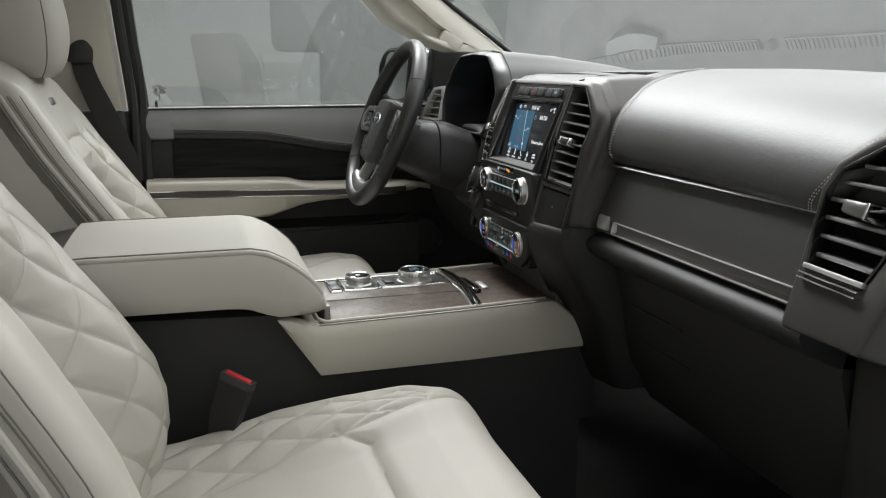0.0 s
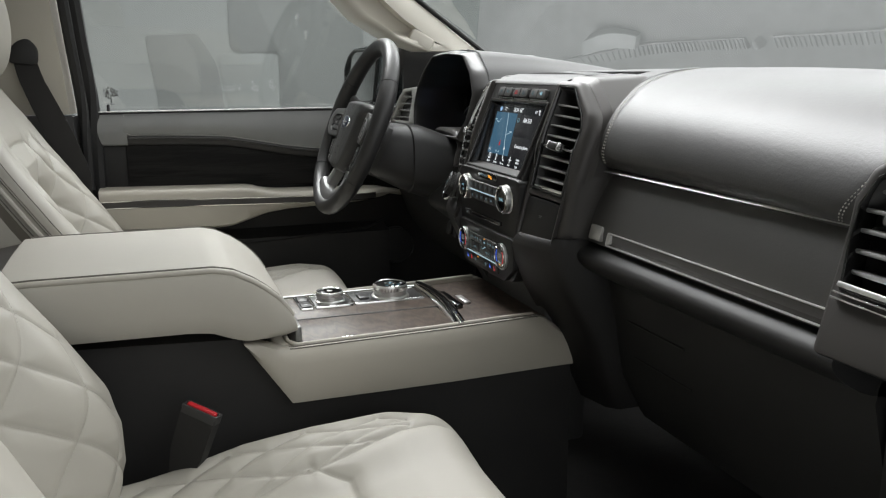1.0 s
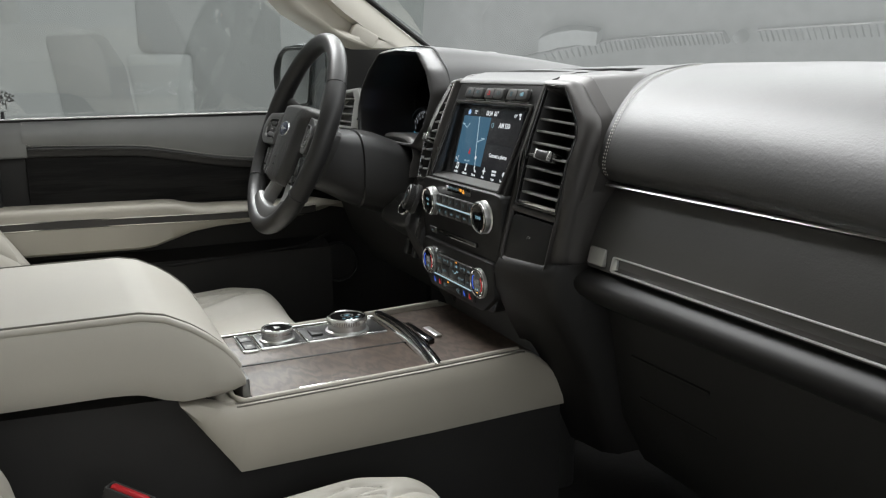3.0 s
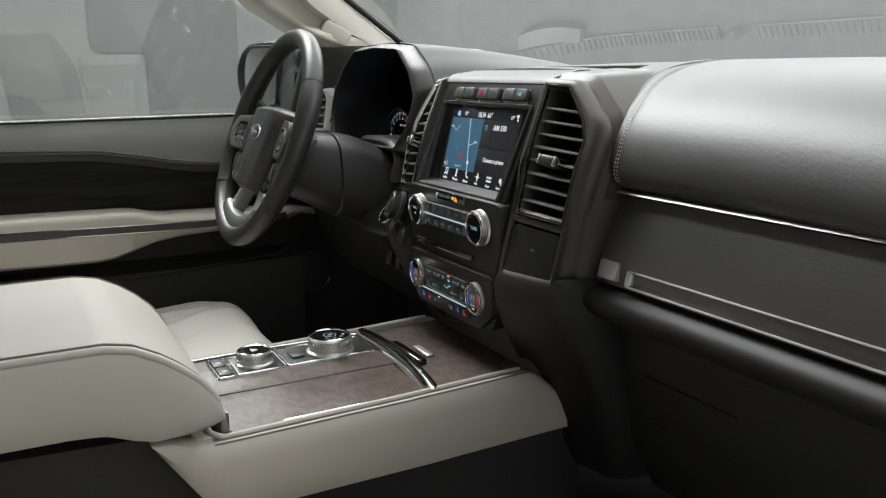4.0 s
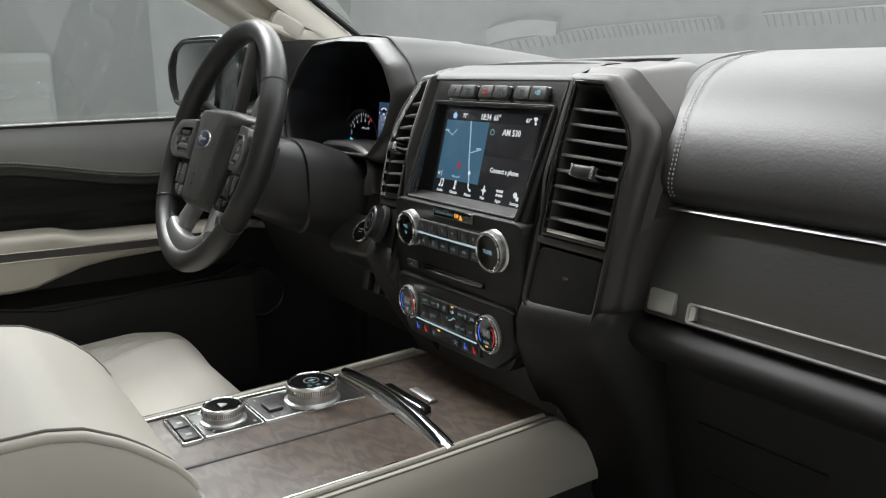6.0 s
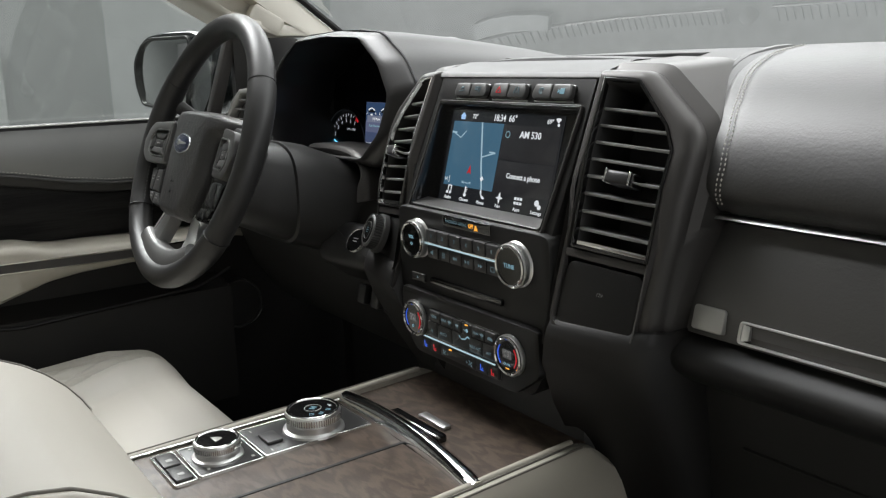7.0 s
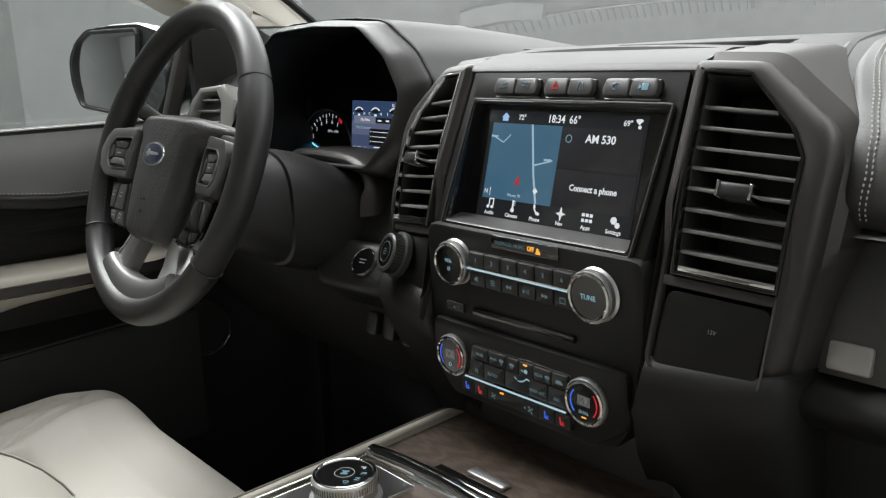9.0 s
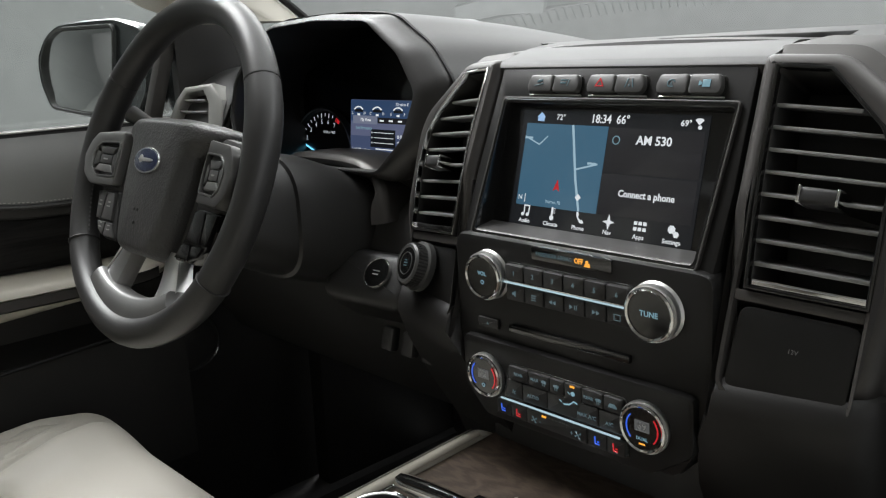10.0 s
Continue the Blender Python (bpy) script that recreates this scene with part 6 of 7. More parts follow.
part("wheel_rim", wheel_rim(0, 2 * math.pi, 128, 1.08, True), M_WHEEL, wheel, "leather-wrapped rim", m=WM, angle=70)
for deg in (33, 147, 213, 327):
    a = radians(deg)
    x, y = rim_ring(a)
    ring = [Vector((x, y, 0)) + Vector((math.cos(a), math.sin(a), 0)) * (0.0151 * 1.10 * math.cos(b)) + Vector((0, 0, 0.0155 * 1.10 * math.sin(b))) for b in np.linspace(0, 2 * math.pi, 24, endpoint=False)]
    part("rim_seam", tube(ring, 0.0009, 5, closed=True), M_RUBBER, wheel, m=WM)
for s in (-1, 1):
    line = []
    for a in np.linspace(radians(40), radians(-32), 60):
        x, y = rim_ring(a)
        line.append((s * (x - 0.0152 * math.cos(a)), y - 0.0152 * math.sin(a), 0.002))
    tagged(part("rim_stitching", stitches(line, 0.004, 0.0015, 0.0012), M_KEY_GREY, wheel, "cross stitching inside the rim", m=WM), kind="stuff")


def mirrored(poly, sign):
    return poly if sign > 0 else mirror_u(poly)


def airbag_cover():
    half = [(0.044, -0.093), (0.055, -0.060), (0.061, -0.030), (0.064, 0.000), (0.068, 0.020), (0.086, 0.031), (0.113, 0.035), (0.115, 0.046), (0.086, 0.053), (0.034, 0.0565)]
    out = rounded(half + mirror_u(half), 0.012, 3)
    rings = [[(x * 1.04, y, -0.030) for x, y in out], [(x, y, -0.008) for x, y in out]]
    for k in range(1, 10):
        a = math.pi / 2 * k / 9
        f, g = 1 - 0.30 * (1 - math.cos(a)), 1 - 0.16 * (1 - math.cos(a))
        rings.append([(math.copysign(min(abs(x), 0.066) + max(0.0, abs(x) - 0.066) * (1 - k / 9) ** 1.5, x) * f, (y + 0.015) * g - 0.015, -0.008 + 0.024 * math.sin(a)) for x, y in out])
    out = [(math.copysign(min(abs(x), 0.066), x), y) for x, y in out]
    rings.append([(x * 0.36, (y + 0.015) * 0.42 - 0.015, 0.0192) for x, y in out])
    rings.append([(x * 0.02, (y + 0.015) * 0.02 - 0.015, 0.0198) for x, y in out])
    return loft(rings)


hub = part("airbag_cover", airbag_cover(), M_HUB, wheel, "grained black airbag cover", m=WM, angle=50)
EM = WM @ Matrix.Translation((-0.001, 0.0055, 0.0180))
oval = [(0.0275 * math.cos(a), 0.0142 * math.sin(a)) for a in np.linspace(0, 2 * math.pi, 40, endpoint=False)]
emblem = part("emblem", slab(oval, 0, 0.0028, 0.0012), M_CHROME, hub, "oval chrome-ringed blue emblem", m=EM)
part("emblem_field", slab([(x * 0.91, y * 0.85) for x, y in oval], 0, 0.0033, 0.0004), M_BLUE_BADGE, emblem, m=EM)
part("emblem_mark", merged(slab([(x * 0.60, y * 0.13 + 0.0005) for x, y in oval], 0, 0.0037, 0.0002), slab([(x * 0.14 - 0.010, y * 0.30 + 0.001) for x, y in oval], 0, 0.0037, 0.0002)), M_SILVER_PAINT, emblem, m=EM)
for dx, dy, w in ((-0.004, -0.046, 0.005), (0.003, -0.046, 0.005), (0.0, -0.060, 0.004)):
    part("moulded_mark", moved(box(dx, dy, 0.0192, w, 0.0030, 0.0012, 0.0004), WM), M_KEY, hub)
part("wheel_core", slab(rounded([(-0.085, -0.075), (0.085, -0.075), (0.120, -0.020), (0.125, 0.030), (-0.125, 0.030), (-0.120, -0.020)], 0.02), -0.045, -0.010, 0.006), M_BLACK, wheel, "black wheel core", m=WM)


def spoke(sign):
    """One side of the wheel: switch plate, lower switches and the leg that runs down to the rim."""
    lean = Matrix.Identity(4)
    lean[2][0], lean[2][3] = 0.15 * sign, -0.019
    pod_m = WM @ lean
    poly = mirrored([(0.070, -0.036), (0.126, -0.036), (0.158, -0.018), (0.163, 0.012), (0.150, 0.036), (0.080, 0.044)], sign)
    arm_ = part("side_spoke", slab(rounded(poly, 0.008, 3), -0.030, 0.002, 0.006), M_BLACK, wheel, "black side spoke", m=pod_m)
    plate_ = rounded(mirrored([(0.094, -0.027), (0.142, -0.029), (0.158, -0.018), (0.164, 0.002), (0.157, 0.020), (0.146, 0.031), (0.094, 0.036)], sign), 0.004, 3)
    hole = rounded(mirrored([(0.097, -0.016), (0.132, -0.018), (0.143, -0.010), (0.145, 0.004), (0.140, 0.014), (0.131, 0.020), (0.098, 0.022)], sign), 0.003, 3)
    part("spoke_trim", rim(plate_, hole, -0.004, 0.0125, 0.0022), M_SPOKE if sign < 0 else M_LEDGE, arm_, "satin switch surround", m=pod_m)
    part("trim_line", rim(inset(hole, -0.0016), inset(hole, 0.0004), 0.004, 0.0136, 0.0005), M_TRIM, arm_, "fine bright line round the switches", m=pod_m)
    part("switch_pad", slab(inset(hole, 0.0006), -0.004, 0.0085, 0.002), M_KEY, arm_, "black switch pad", m=pod_m)
    c = Vector((sign * 0.1205, 0.0015, 0.0085))
    keys_ = (([(-0.020, 0.0145), (-0.012, 0.0062), (0.012, 0.0062), (0.018, 0.0145)], M_KEY_GREY), ([(-0.022, -0.0145), (0.020, -0.0145), (0.013, -0.0062), (-0.013, -0.0062)], M_SPOKE),
             ([(-0.0265, -0.010), (-0.015, -0.0052), (-0.015, 0.0052), (-0.024, 0.011)], M_KEY_GREY), ([(0.015, -0.0052), (0.0235, -0.011), (0.0225, 0.011), (0.015, 0.0052)], M_KEY_GREY),
             ([(-0.0125, -0.0050), (0.0125, -0.0050), (0.0125, 0.0050), (-0.0125, 0.0050)], M_KEY_GREY))
    for outline, mat in keys_:
        flipped = [(0.86 * x if sign < 0 else -0.86 * x, y) for x, y in outline]
        area = sum(a[0] * b[1] - b[0] * a[1] for a, b in zip(flipped, flipped[1:] + flipped[:1]))
        part("switch_key", slab(flipped if area > 0 else flipped[::-1], -0.004, 0.0034, 0.0012), mat, arm_, m=pod_m @ Matrix.Translation(c))
    part("key_mark", slab(rect(-0.004, -0.0008, 0.004, 0.0008), 0, 0.0002, 0.0001), M_SILVER_PAINT, arm_, m=pod_m @ Matrix.Translation(c + Vector((0, 0, 0.0036))))
    # lower switch cluster hanging between spoke and rim
    low = mirrored([(0.068, -0.086), (0.100, -0.086), (0.122, -0.070), (0.136, -0.032), (0.090, -0.031)], sign)
    pad_ = part("lower_switch_pad", slab(rounded(low, 0.004, 3), -0.022, 0.001, 0.003), M_KEY if sign < 0 else M_GLOSS, arm_, "black lower switch cluster", m=WM)
    for outline in ([(0.114, -0.066), (0.126, -0.066), (0.134, -0.034), (0.1125, -0.034)], [(0.084, -0.066), (0.1125, -0.066), (0.1105, -0.034), (0.091, -0.034)],
                    [(0.100, -0.084), (0.114, -0.078), (0.121, -0.0675), (0.099, -0.0675)], [(0.071, -0.084), (0.098, -0.084), (0.097, -0.0675), (0.081, -0.0675)]):
        part("switch_key", slab(inset(mirrored(outline, sign), 0.0006), -0.004, 0.0040, 0.0012), M_KEY_GREY if sign < 0 else M_GLOSS, pad_, m=WM)
        cx = sum(p[0] for p in outline) / 4 * sign
        cy = sum(p[1] for p in outline) / 4
        if sign < 0:
            part("key_mark", merged(slab(rect(cx - 0.004, cy - 0.0006, cx + 0.004, cy + 0.0006), 0, 0.0042, 0.0001), slab(rect(cx - 0.003, cy + 0.004, cx + 0.003, cy + 0.0052), 0, 0.0042, 0.0001)), M_SILVER_PAINT, pad_, m=WM)
    # broad satin leg from under the cover to the rim
    rows = []
    for t in np.linspace(0, 1, 16):
        outer = curve([0, 0.5, 1], [0.060, 0.078, 0.090], t)
        inner = curve([0, 0.5, 0.8, 1], [0.034, 0.042, 0.042, 0.034], t)
        v = -0.080 - 0.070 * t
        w = -0.008 + 0.013 * t * t
        rows.append([(sign * x, v, z) for x, z in ((inner, w - 0.016), (inner, w - 0.003), (inner + 0.002, w + 0.001), (inner + 0.008, w + 0.003), (outer - 0.008, w + 0.003), (outer - 0.002, w + 0.0005), (outer, w - 0.004), (outer, w - 0.016))])
    part("lower_spoke", loft(rows), M_SPOKE if sign < 0 else M_SILVER, wheel, "satin silver lower spoke", m=WM, angle=40)
    edge = [(sign * curve([0, 0.5, 1], [0.0605, 0.0785, 0.0905], t), -0.080 - 0.070 * t, -0.007 + 0.013 * t * t) for t in np.linspace(0, 1, 12)]
    part("spoke_edge", tube(edge, 0.0011, 6), M_SILVER, wheel, "thin bright edge of the spoke", m=WM)
    return arm_


for sign in (1, -1):
    spoke(sign)
foot = []
for k in range(29):
    a = radians(236 + 68 * k / 28)
    dip = 0.006 * math.sin(math.pi * k / 28)
    foot.append([(r * math.cos(a), r * math.sin(a) * 0.985, h) for r, h in ((0.141 - dip, -0.012), (0.142 - dip, 0.003), (0.145 - dip, 0.0065), (0.152, 0.0085), (0.158, 0.0090), (0.1625, 0.0085), (0.164, -0.002))])
part("spoke_foot", loft(foot), M_SPOKE, wheel, "dark satin foot along the rim", m=WM, angle=50)

column = thing("steering_column", "black steering column shroud with stalks", "steering column")
rings = []
for y, w, zt, zb in ((-0.085, 0.060, 0.700, 0.605), (-0.055, 0.074, 0.709, 0.592), (-0.025, 0.082, 0.708, 0.576), (-0.0075, 0.085, 0.706, 0.570), (-0.0055, 0.089, 0.7085, 0.566), (0.03, 0.096, 0.702, 0.554), (0.08, 0.110, 0.682, 0.540), (0.17, 0.140, 0.655, 0.520)):
    ring = []
    for a in np.linspace(0, 2 * math.pi, 32, endpoint=False):
        ca, sa = math.cos(a), math.sin(a)
        ring.append((-0.43 + w * math.copysign(abs(ca) ** 0.6, ca), y, (zt + zb) / 2 + (zt - zb) / 2 * math.copysign(abs(sa) ** 0.6, sa)))
    rings.append(ring)
part("column_shroud", loft(rings), M_COLUMN, column, angle=40)
part("turn_stalk", tube([(-0.49, -0.03, 0.69), (-0.545, -0.06, 0.735), (-0.57, -0.075, 0.752)], 0.008, 12, radii=[0.007, 0.008, 0.0105]), M_BLACK, column, "black turn signal stalk")

cluster = thing("instrument_cluster", "deep black instrument hood with lit gauges", "instrument cluster")
CX = -0.430
OPEN = rounded([(-0.165, 0.776), (-0.172, 0.735), (-0.150, 0.690), (-0.060, 0.684), (0.060, 0.684), (0.128, 0.686), (0.165, 0.722), (0.180, 0.768), (0.148, 0.808), (0.093, 0.843), (0.0, 0.847), (-0.090, 0.842), (-0.135, 0.812)], 0.009, 4)
OUTER = rounded([(-0.185, 0.790), (-0.195, 0.735), (-0.170, 0.680), (-0.060, 0.676), (0.060, 0.676), (0.150, 0.672), (0.205, 0.715), (0.215, 0.779), (0.181, 0.814), (0.118, 0.849), (0.0, 0.8555), (-0.100, 0.851), (-0.152, 0.826)], 0.012, 4)


def hood_ring(f, y, shrink=1.0, drop=0.0):
    """A ring between the mouth of the hood (0) and its outer edge (1)."""
    out = []
    for (x0, z0), (x1, z1) in zip(OPEN, OUTER):
        x, z = x0 + (x1 - x0) * f, z0 + (z1 - z0) * f
        z -= drop * smooth(0.745, 0.690, z)
        out.append((CX + x * shrink, y + (z - 0.765) * 0.16, z))
    return out


part("hood_tunnel", loft([hood_ring(0, 0.228, 1.28, 0.060), hood_ring(0, 0.15, 1.16, 0.040), hood_ring(0, 0.088), hood_ring(0.02, 0.0825)], cap=False), M_PANEL_LEATHER, cluster, "black inner hood", angle=50)
part("hood_surround", loft([hood_ring(0.02, 0.0825), hood_ring(0.08, 0.0795), hood_ring(0.2, 0.0795), hood_ring(0.45, 0.083), hood_ring(0.75, 0.090), hood_ring(0.93, 0.0965), hood_ring(1.0, 0.102), hood_ring(0.98, 0.112)], cap=False),
     M_SURROUND, cluster, "charcoal surround of the hood's mouth", angle=40)
EDGE = [(0.262, 0.700), (0.228, 0.750), (0.2155, 0.779), (0.200, 0.796), (0.181, 0.8145), (0.150, 0.833), (0.118, 0.8485), (0.06, 0.8545), (0.0, 0.8560), (-0.06, 0.8545), (-0.100, 0.8512), (-0.152, 0.8265), (-0.186, 0.790), (-0.215, 0.750), (-0.250, 0.700)]


def hood_cover():
    rows = []
    for k in range(14):
        t = k / 13
        ring = []
        for x, z in EDGE:
            zz = z - (z - 0.775) * (t ** 1.5) * 0.55 if z > 0.775 else z
            ring.append((CX + x * (1 + 0.30 * t), 0.104 + 0.34 * t + (zz - 0.765) * 0.16 * (1 - t), zz))
        rows.append(spline(ring, 48))
    return loft(rows, close=False)


cover = part("hood_cover", hood_cover(), M_DASH_TOP, cluster, "charcoal hood cover", angle=60)
part("cover_seam", tube(spline([(CX + x, 0.1035 + (z - 0.765) * 0.16, z) for x, z in EDGE[1:8]], 40), 0.0018, 6), M_RUBBER, cover, "dark cover joint")
part("gauge_board", slab([(CX + x, z) for x, z in [(-0.245, 0.60), (0.225, 0.60), (0.225, 0.765), (0.100, 0.826), (-0.100, 0.826), (-0.245, 0.765)]], 0, 0.004, 0.001), M_GLOSS, cluster, "black gauge face",
     m=axes((0, 0.225, 0.0), (1, 0, 0), (0, 0.0, 1)))
GA = axes((CX, 0.214, 0.664), (1, 0, 0), (0, 0.10, 1))
for gx in (-0.163, 0.163):
    g = part("gauge", lathe([(0.073, -0.006), (0.073, 0.003), (0.0700, 0.007), (0.067, 0.003), (0.066, 0.0003), (0.0, 0.0003)], 56), M_KEY, cluster, "round gauge with white figures", m=GA @ Matrix.Translation((gx, 0, 0)))
    part("gauge_ring", rim(ngon(0.0705, 56), ngon(0.0690, 56), 0.004, 0.0078, 0.0005), M_TRIM, g, "thin bright ring", m=GA @ Matrix.Translation((gx, 0, 0)))
    for k in range(8):
        a = radians(182 - 16.7 * k)
        hot = k > 6
        part("tick", moved(box(0.0600, 0, 0.0005, 0.006, 0.0014, 0.0006, 0), GA @ Matrix.Translation((gx, 0, 0)) @ Matrix.Rotation(a, 4, "Z")), M_GAUGE if not hot else M_RED_GLOW, g)
        if not hot:
            part("tick", moved(box(0.0610, 0, 0.0005, 0.004, 0.0010, 0.0006, 0), GA @ Matrix.Translation((gx, 0, 0)) @ Matrix.Rotation(a - radians(8.35), 4, "Z")), M_GAUGE, g)
        if k:
            letters(str(k) if gx < 0 else str(20 * k), 0.0092 if gx < 0 else 0.0062, M_GAUGE, g, GA @ Matrix.Translation((gx + 0.0510 * math.cos(a), 0.0510 * math.sin(a), 0.0006)))
    if gx < 0:
        letters("RPM x 1000", 0.0056, M_GAUGE, g, GA @ Matrix.Translation((gx + 0.010, 0.0365, 0.0006)))
    part("redline", moved(box(0, 0, 0.0005, 0.005, 0.0060, 0.0006, 0), GA @ Matrix.Translation((gx, 0, 0)) @ Matrix.Rotation(radians(60), 4, "Z") @ Matrix.Translation((0.060, 0, 0))), M_RED_GLOW, g)
    part("needle", moved(box(0.034, 0, 0.002, 0.030, 0.0026, 0.001, 0.0004), GA @ Matrix.Translation((gx, 0, 0)) @ Matrix.Rotation(radians(160), 4, "Z")), glowing("needle_blue", (0.16, 0.62, 0.95), 1.3), g, "lit blue needle")
    part("needle_cap", lathe([(0.014, 0), (0.014, 0.006), (0.011, 0.008), (0, 0.0082)], 28), M_GLOSS, g, m=GA @ Matrix.Translation((gx, 0, 0)))
DM = axes((CX - 0.020, 0.212, 0.698), (1, 0, 0), (0, 0.10, 1))
disp = part("cluster_display", slab(rect(-0.077, -0.050, 0.080, 0.050), -0.003, 0.0008, 0.0004), M_CLUSTER, cluster, "blue information display", m=DM)


def tile(x0, y0, x1, y1, mat, name, lift=0.0012):
    return part(name, slab(rect(x0, y0, x1, y1), 0, lift, 0.0001), mat, disp, m=DM)


def readout(text, x, y, size, mat=M_WHITE_GLOW, bold=0.0, align="CENTER"):
    return letters(text, size, mat, disp, DM @ Matrix.Translation((x, y, 0.0020)), bold=bold, align=align)


M_BAND = glowing("cluster_band", (0.030, 0.060, 0.130), 0.9)
M_FADE = glowing("cluster_fade", (0.105, 0.120, 0.200), 0.9)
tile(-0.076, 0.0217, 0.079, 0.049, M_BAND, "header_band")
tile(-0.0755, 0.0020, 0.079, 0.0212, M_FADE, "body_band")
tile(-0.071, 0.0180, -0.020, 0.0290, M_CLUSTER_LIGHT, "tab_band", 0.0015)
tile(-0.0190, 0.0195, 0.060, 0.0270, M_SCREEN_PANE, "tab_row", 0.0015)
for x in (-0.010, 0.008, 0.026, 0.044):
    tile(x - 0.004, 0.0220, x + 0.004, 0.0242, M_WHITE_GLOW, "tab_symbol", 0.0018)
tile(-0.033, -0.0120, 0.017, 0.0115, M_SCREEN, "chart_box", 0.0015)
for z in (0.0072, 0.0005, -0.0062):
    tile(-0.026, z - 0.0004, 0.014, z + 0.0004, M_WHITE_GLOW, "chart_line", 0.0018)
    tile(-0.0315, z - 0.0010, -0.0285, z + 0.0010, M_GAUGE, "chart_mark", 0.0018)
tile(-0.022, -0.0150, 0.013, -0.0136, M_WHITE_GLOW, "chart_line", 0.0018)
tile(-0.076, -0.0495, 0.079, -0.0225, M_SCREEN_PANE, "gear_band", 0.0015)
readout("My View", -0.043, 0.0235, 0.0062)
readout("Fuel Economy", -0.047, 0.0125, 0.0060, M_ICE)
readout("0.0", 0.0260, 0.0030, 0.0075)
readout("mpg", 0.0255, -0.0035, 0.0045)
readout("Hold OK to Reset", -0.052, -0.0165, 0.0050)
readout("52 mi to E", 0.030, 0.0445, 0.0058)
readout("PRNDM", -0.018, -0.0360, 0.0085, bold=0.0002)
tile(0.001, -0.0300, 0.007, -0.0272, M_RED_GLOW, "warning_mark", 0.0018)
tile(0.005, -0.0350, 0.011, -0.0325, glowing("green_glow", (0.30, 0.62, 0.05), 0.6), "ready_mark", 0.0018)
for x, l, r in ((-0.0587, "L", "H"), (-0.020, "C", "H"), (0.0218, "E", "F")):
    arc = [(x + 0.0100 * math.cos(a), 0.0335 + 0.0070 * math.sin(a), 0.0016) for a in np.linspace(0.5, 2.64, 10)]
    part("small_gauge", tube(arc, 0.0009, 5), M_WHITE_GLOW, disp, m=DM)
    tile(x - 0.009, 0.0335, x + 0.009, 0.0375, M_SCREEN, "gauge_window", 0.0014)
    tile(x - 0.0025, 0.0288, x + 0.0025, 0.0315, M_WHITE_GLOW, "gauge_symbol", 0.0018)
    readout(l, x - 0.0130, 0.0320, 0.0055)
    readout(r, x + 0.0130, 0.0320, 0.0055)
LEDGE = spline([(-0.515, 0.100, 0.680), (-0.48, 0.088, 0.6875), (-0.42, 0.083, 0.6905), (-0.360, 0.080, 0.6895), (-0.326, 0.077, 0.6825), (-0.306, 0.074, 0.670), (-0.296, 0.070, 0.656), (-0.290, 0.066, 0.630)], 40)
rows = []
for i, p in enumerate(LEDGE):
    p = Vector(p)
    d = (Vector(LEDGE[min(i + 1, 39)]) - Vector(LEDGE[max(i - 1, 0)])).normalized()
    up = Vector((-d.z, 0, d.x)).normalized()
    rows.append([p + up * a + Vector((0, b, 0)) for a, b in ((-0.009 - 0.016 * smooth(24, 38, i), 0.004), (-0.006 - 0.016 * smooth(24, 38, i), -0.001), (0.0, -0.003), (0.004, 0.0), (0.006, 0.006), (0.004, 0.060), (-0.009 - 0.016 * smooth(24, 38, i), 0.060))])
part("gauge_ledge", loft(rows), M_SATIN, cluster, "satin ledge below the gauges, curving down", angle=50)

# small controls on the driver's side
start = thing("start_button", "round black start button with bright rim", "button")
SB = axes((-0.281, 0.045, 0.580), (1, 0.12, 0), (0, 0.75, 1))
part("button_rim", lathe([(0.0172, -0.02), (0.0172, 0.0015), (0.0164, 0.003), (0.0156, 0.0015)], 40), M_CHROME, start, "bright ring", m=SB)
part("button_cap", lathe([(0.0156, -0.01), (0.0154, 0.0022), (0, 0.003)], 32), M_GLOSS, start, m=SB)
part("button_mark", moved(box(0, 0.002, 0.0034, 0.010, 0.0012, 0.0004, 0), SB), M_SILVER_PAINT, start)
part("button_mark", moved(box(0, -0.002, 0.0034, 0.008, 0.0012, 0.0004, 0), SB), M_SILVER_PAINT, start)
part("button_bezel", moved(slab(rounded(rect(-0.080, -0.034, 0.045, 0.030), 0.020, 5), -0.06, -0.001, 0.016, 5), SB), M_COLUMN, start, "black bulged bezel")
for k in range(3):
    sw = thing("rocker_switch", "small black rocker switch under the vent", "switch", "rocker switches")
    part("switch_cap", moved(box(0, 0, 0, 0.018, 0.012, 0.026, 0.003), pose(-0.262 + 0.030 * k, 0.042 + 0.002 * k, 0.512 - 0.001 * k, -12, 0, 0)), M_KEY, sw)

dv = thing("door_side_vent", "silver-framed air vent at the driver's door", "air vent")
VM = axes((-0.742, 0.098, 0.742), (1, 0.12, 0), (0, 0.30, 1))
vo = [(-0.075, -0.055), (0.075, -0.055), (0.060, 0.012), (0.030, 0.036), (-0.034, 0.030), (-0.052, 0.010)]
vi = [(-0.060, -0.050), (0.040, -0.050), (0.028, 0.006), (0.012, 0.024), (-0.028, 0.020), (-0.040, 0.004)]
part("vent_frame", rim(vo, vi, -0.10, 0.0, 0.005), M_SILVER_PAINT, dv, "silver painted frame", m=VM)
part("vent_back", slab(inset(vo, 0.002), -0.1, -0.05, 0.002), M_BLACK, dv, m=VM)
for k in range(4):
    part("slat", moved(box(-0.012, -0.040 + 0.017 * k, -0.02, 0.084 - 0.010 * k, 0.003, 0.03, 0.001), VM), M_SLAT, dv)

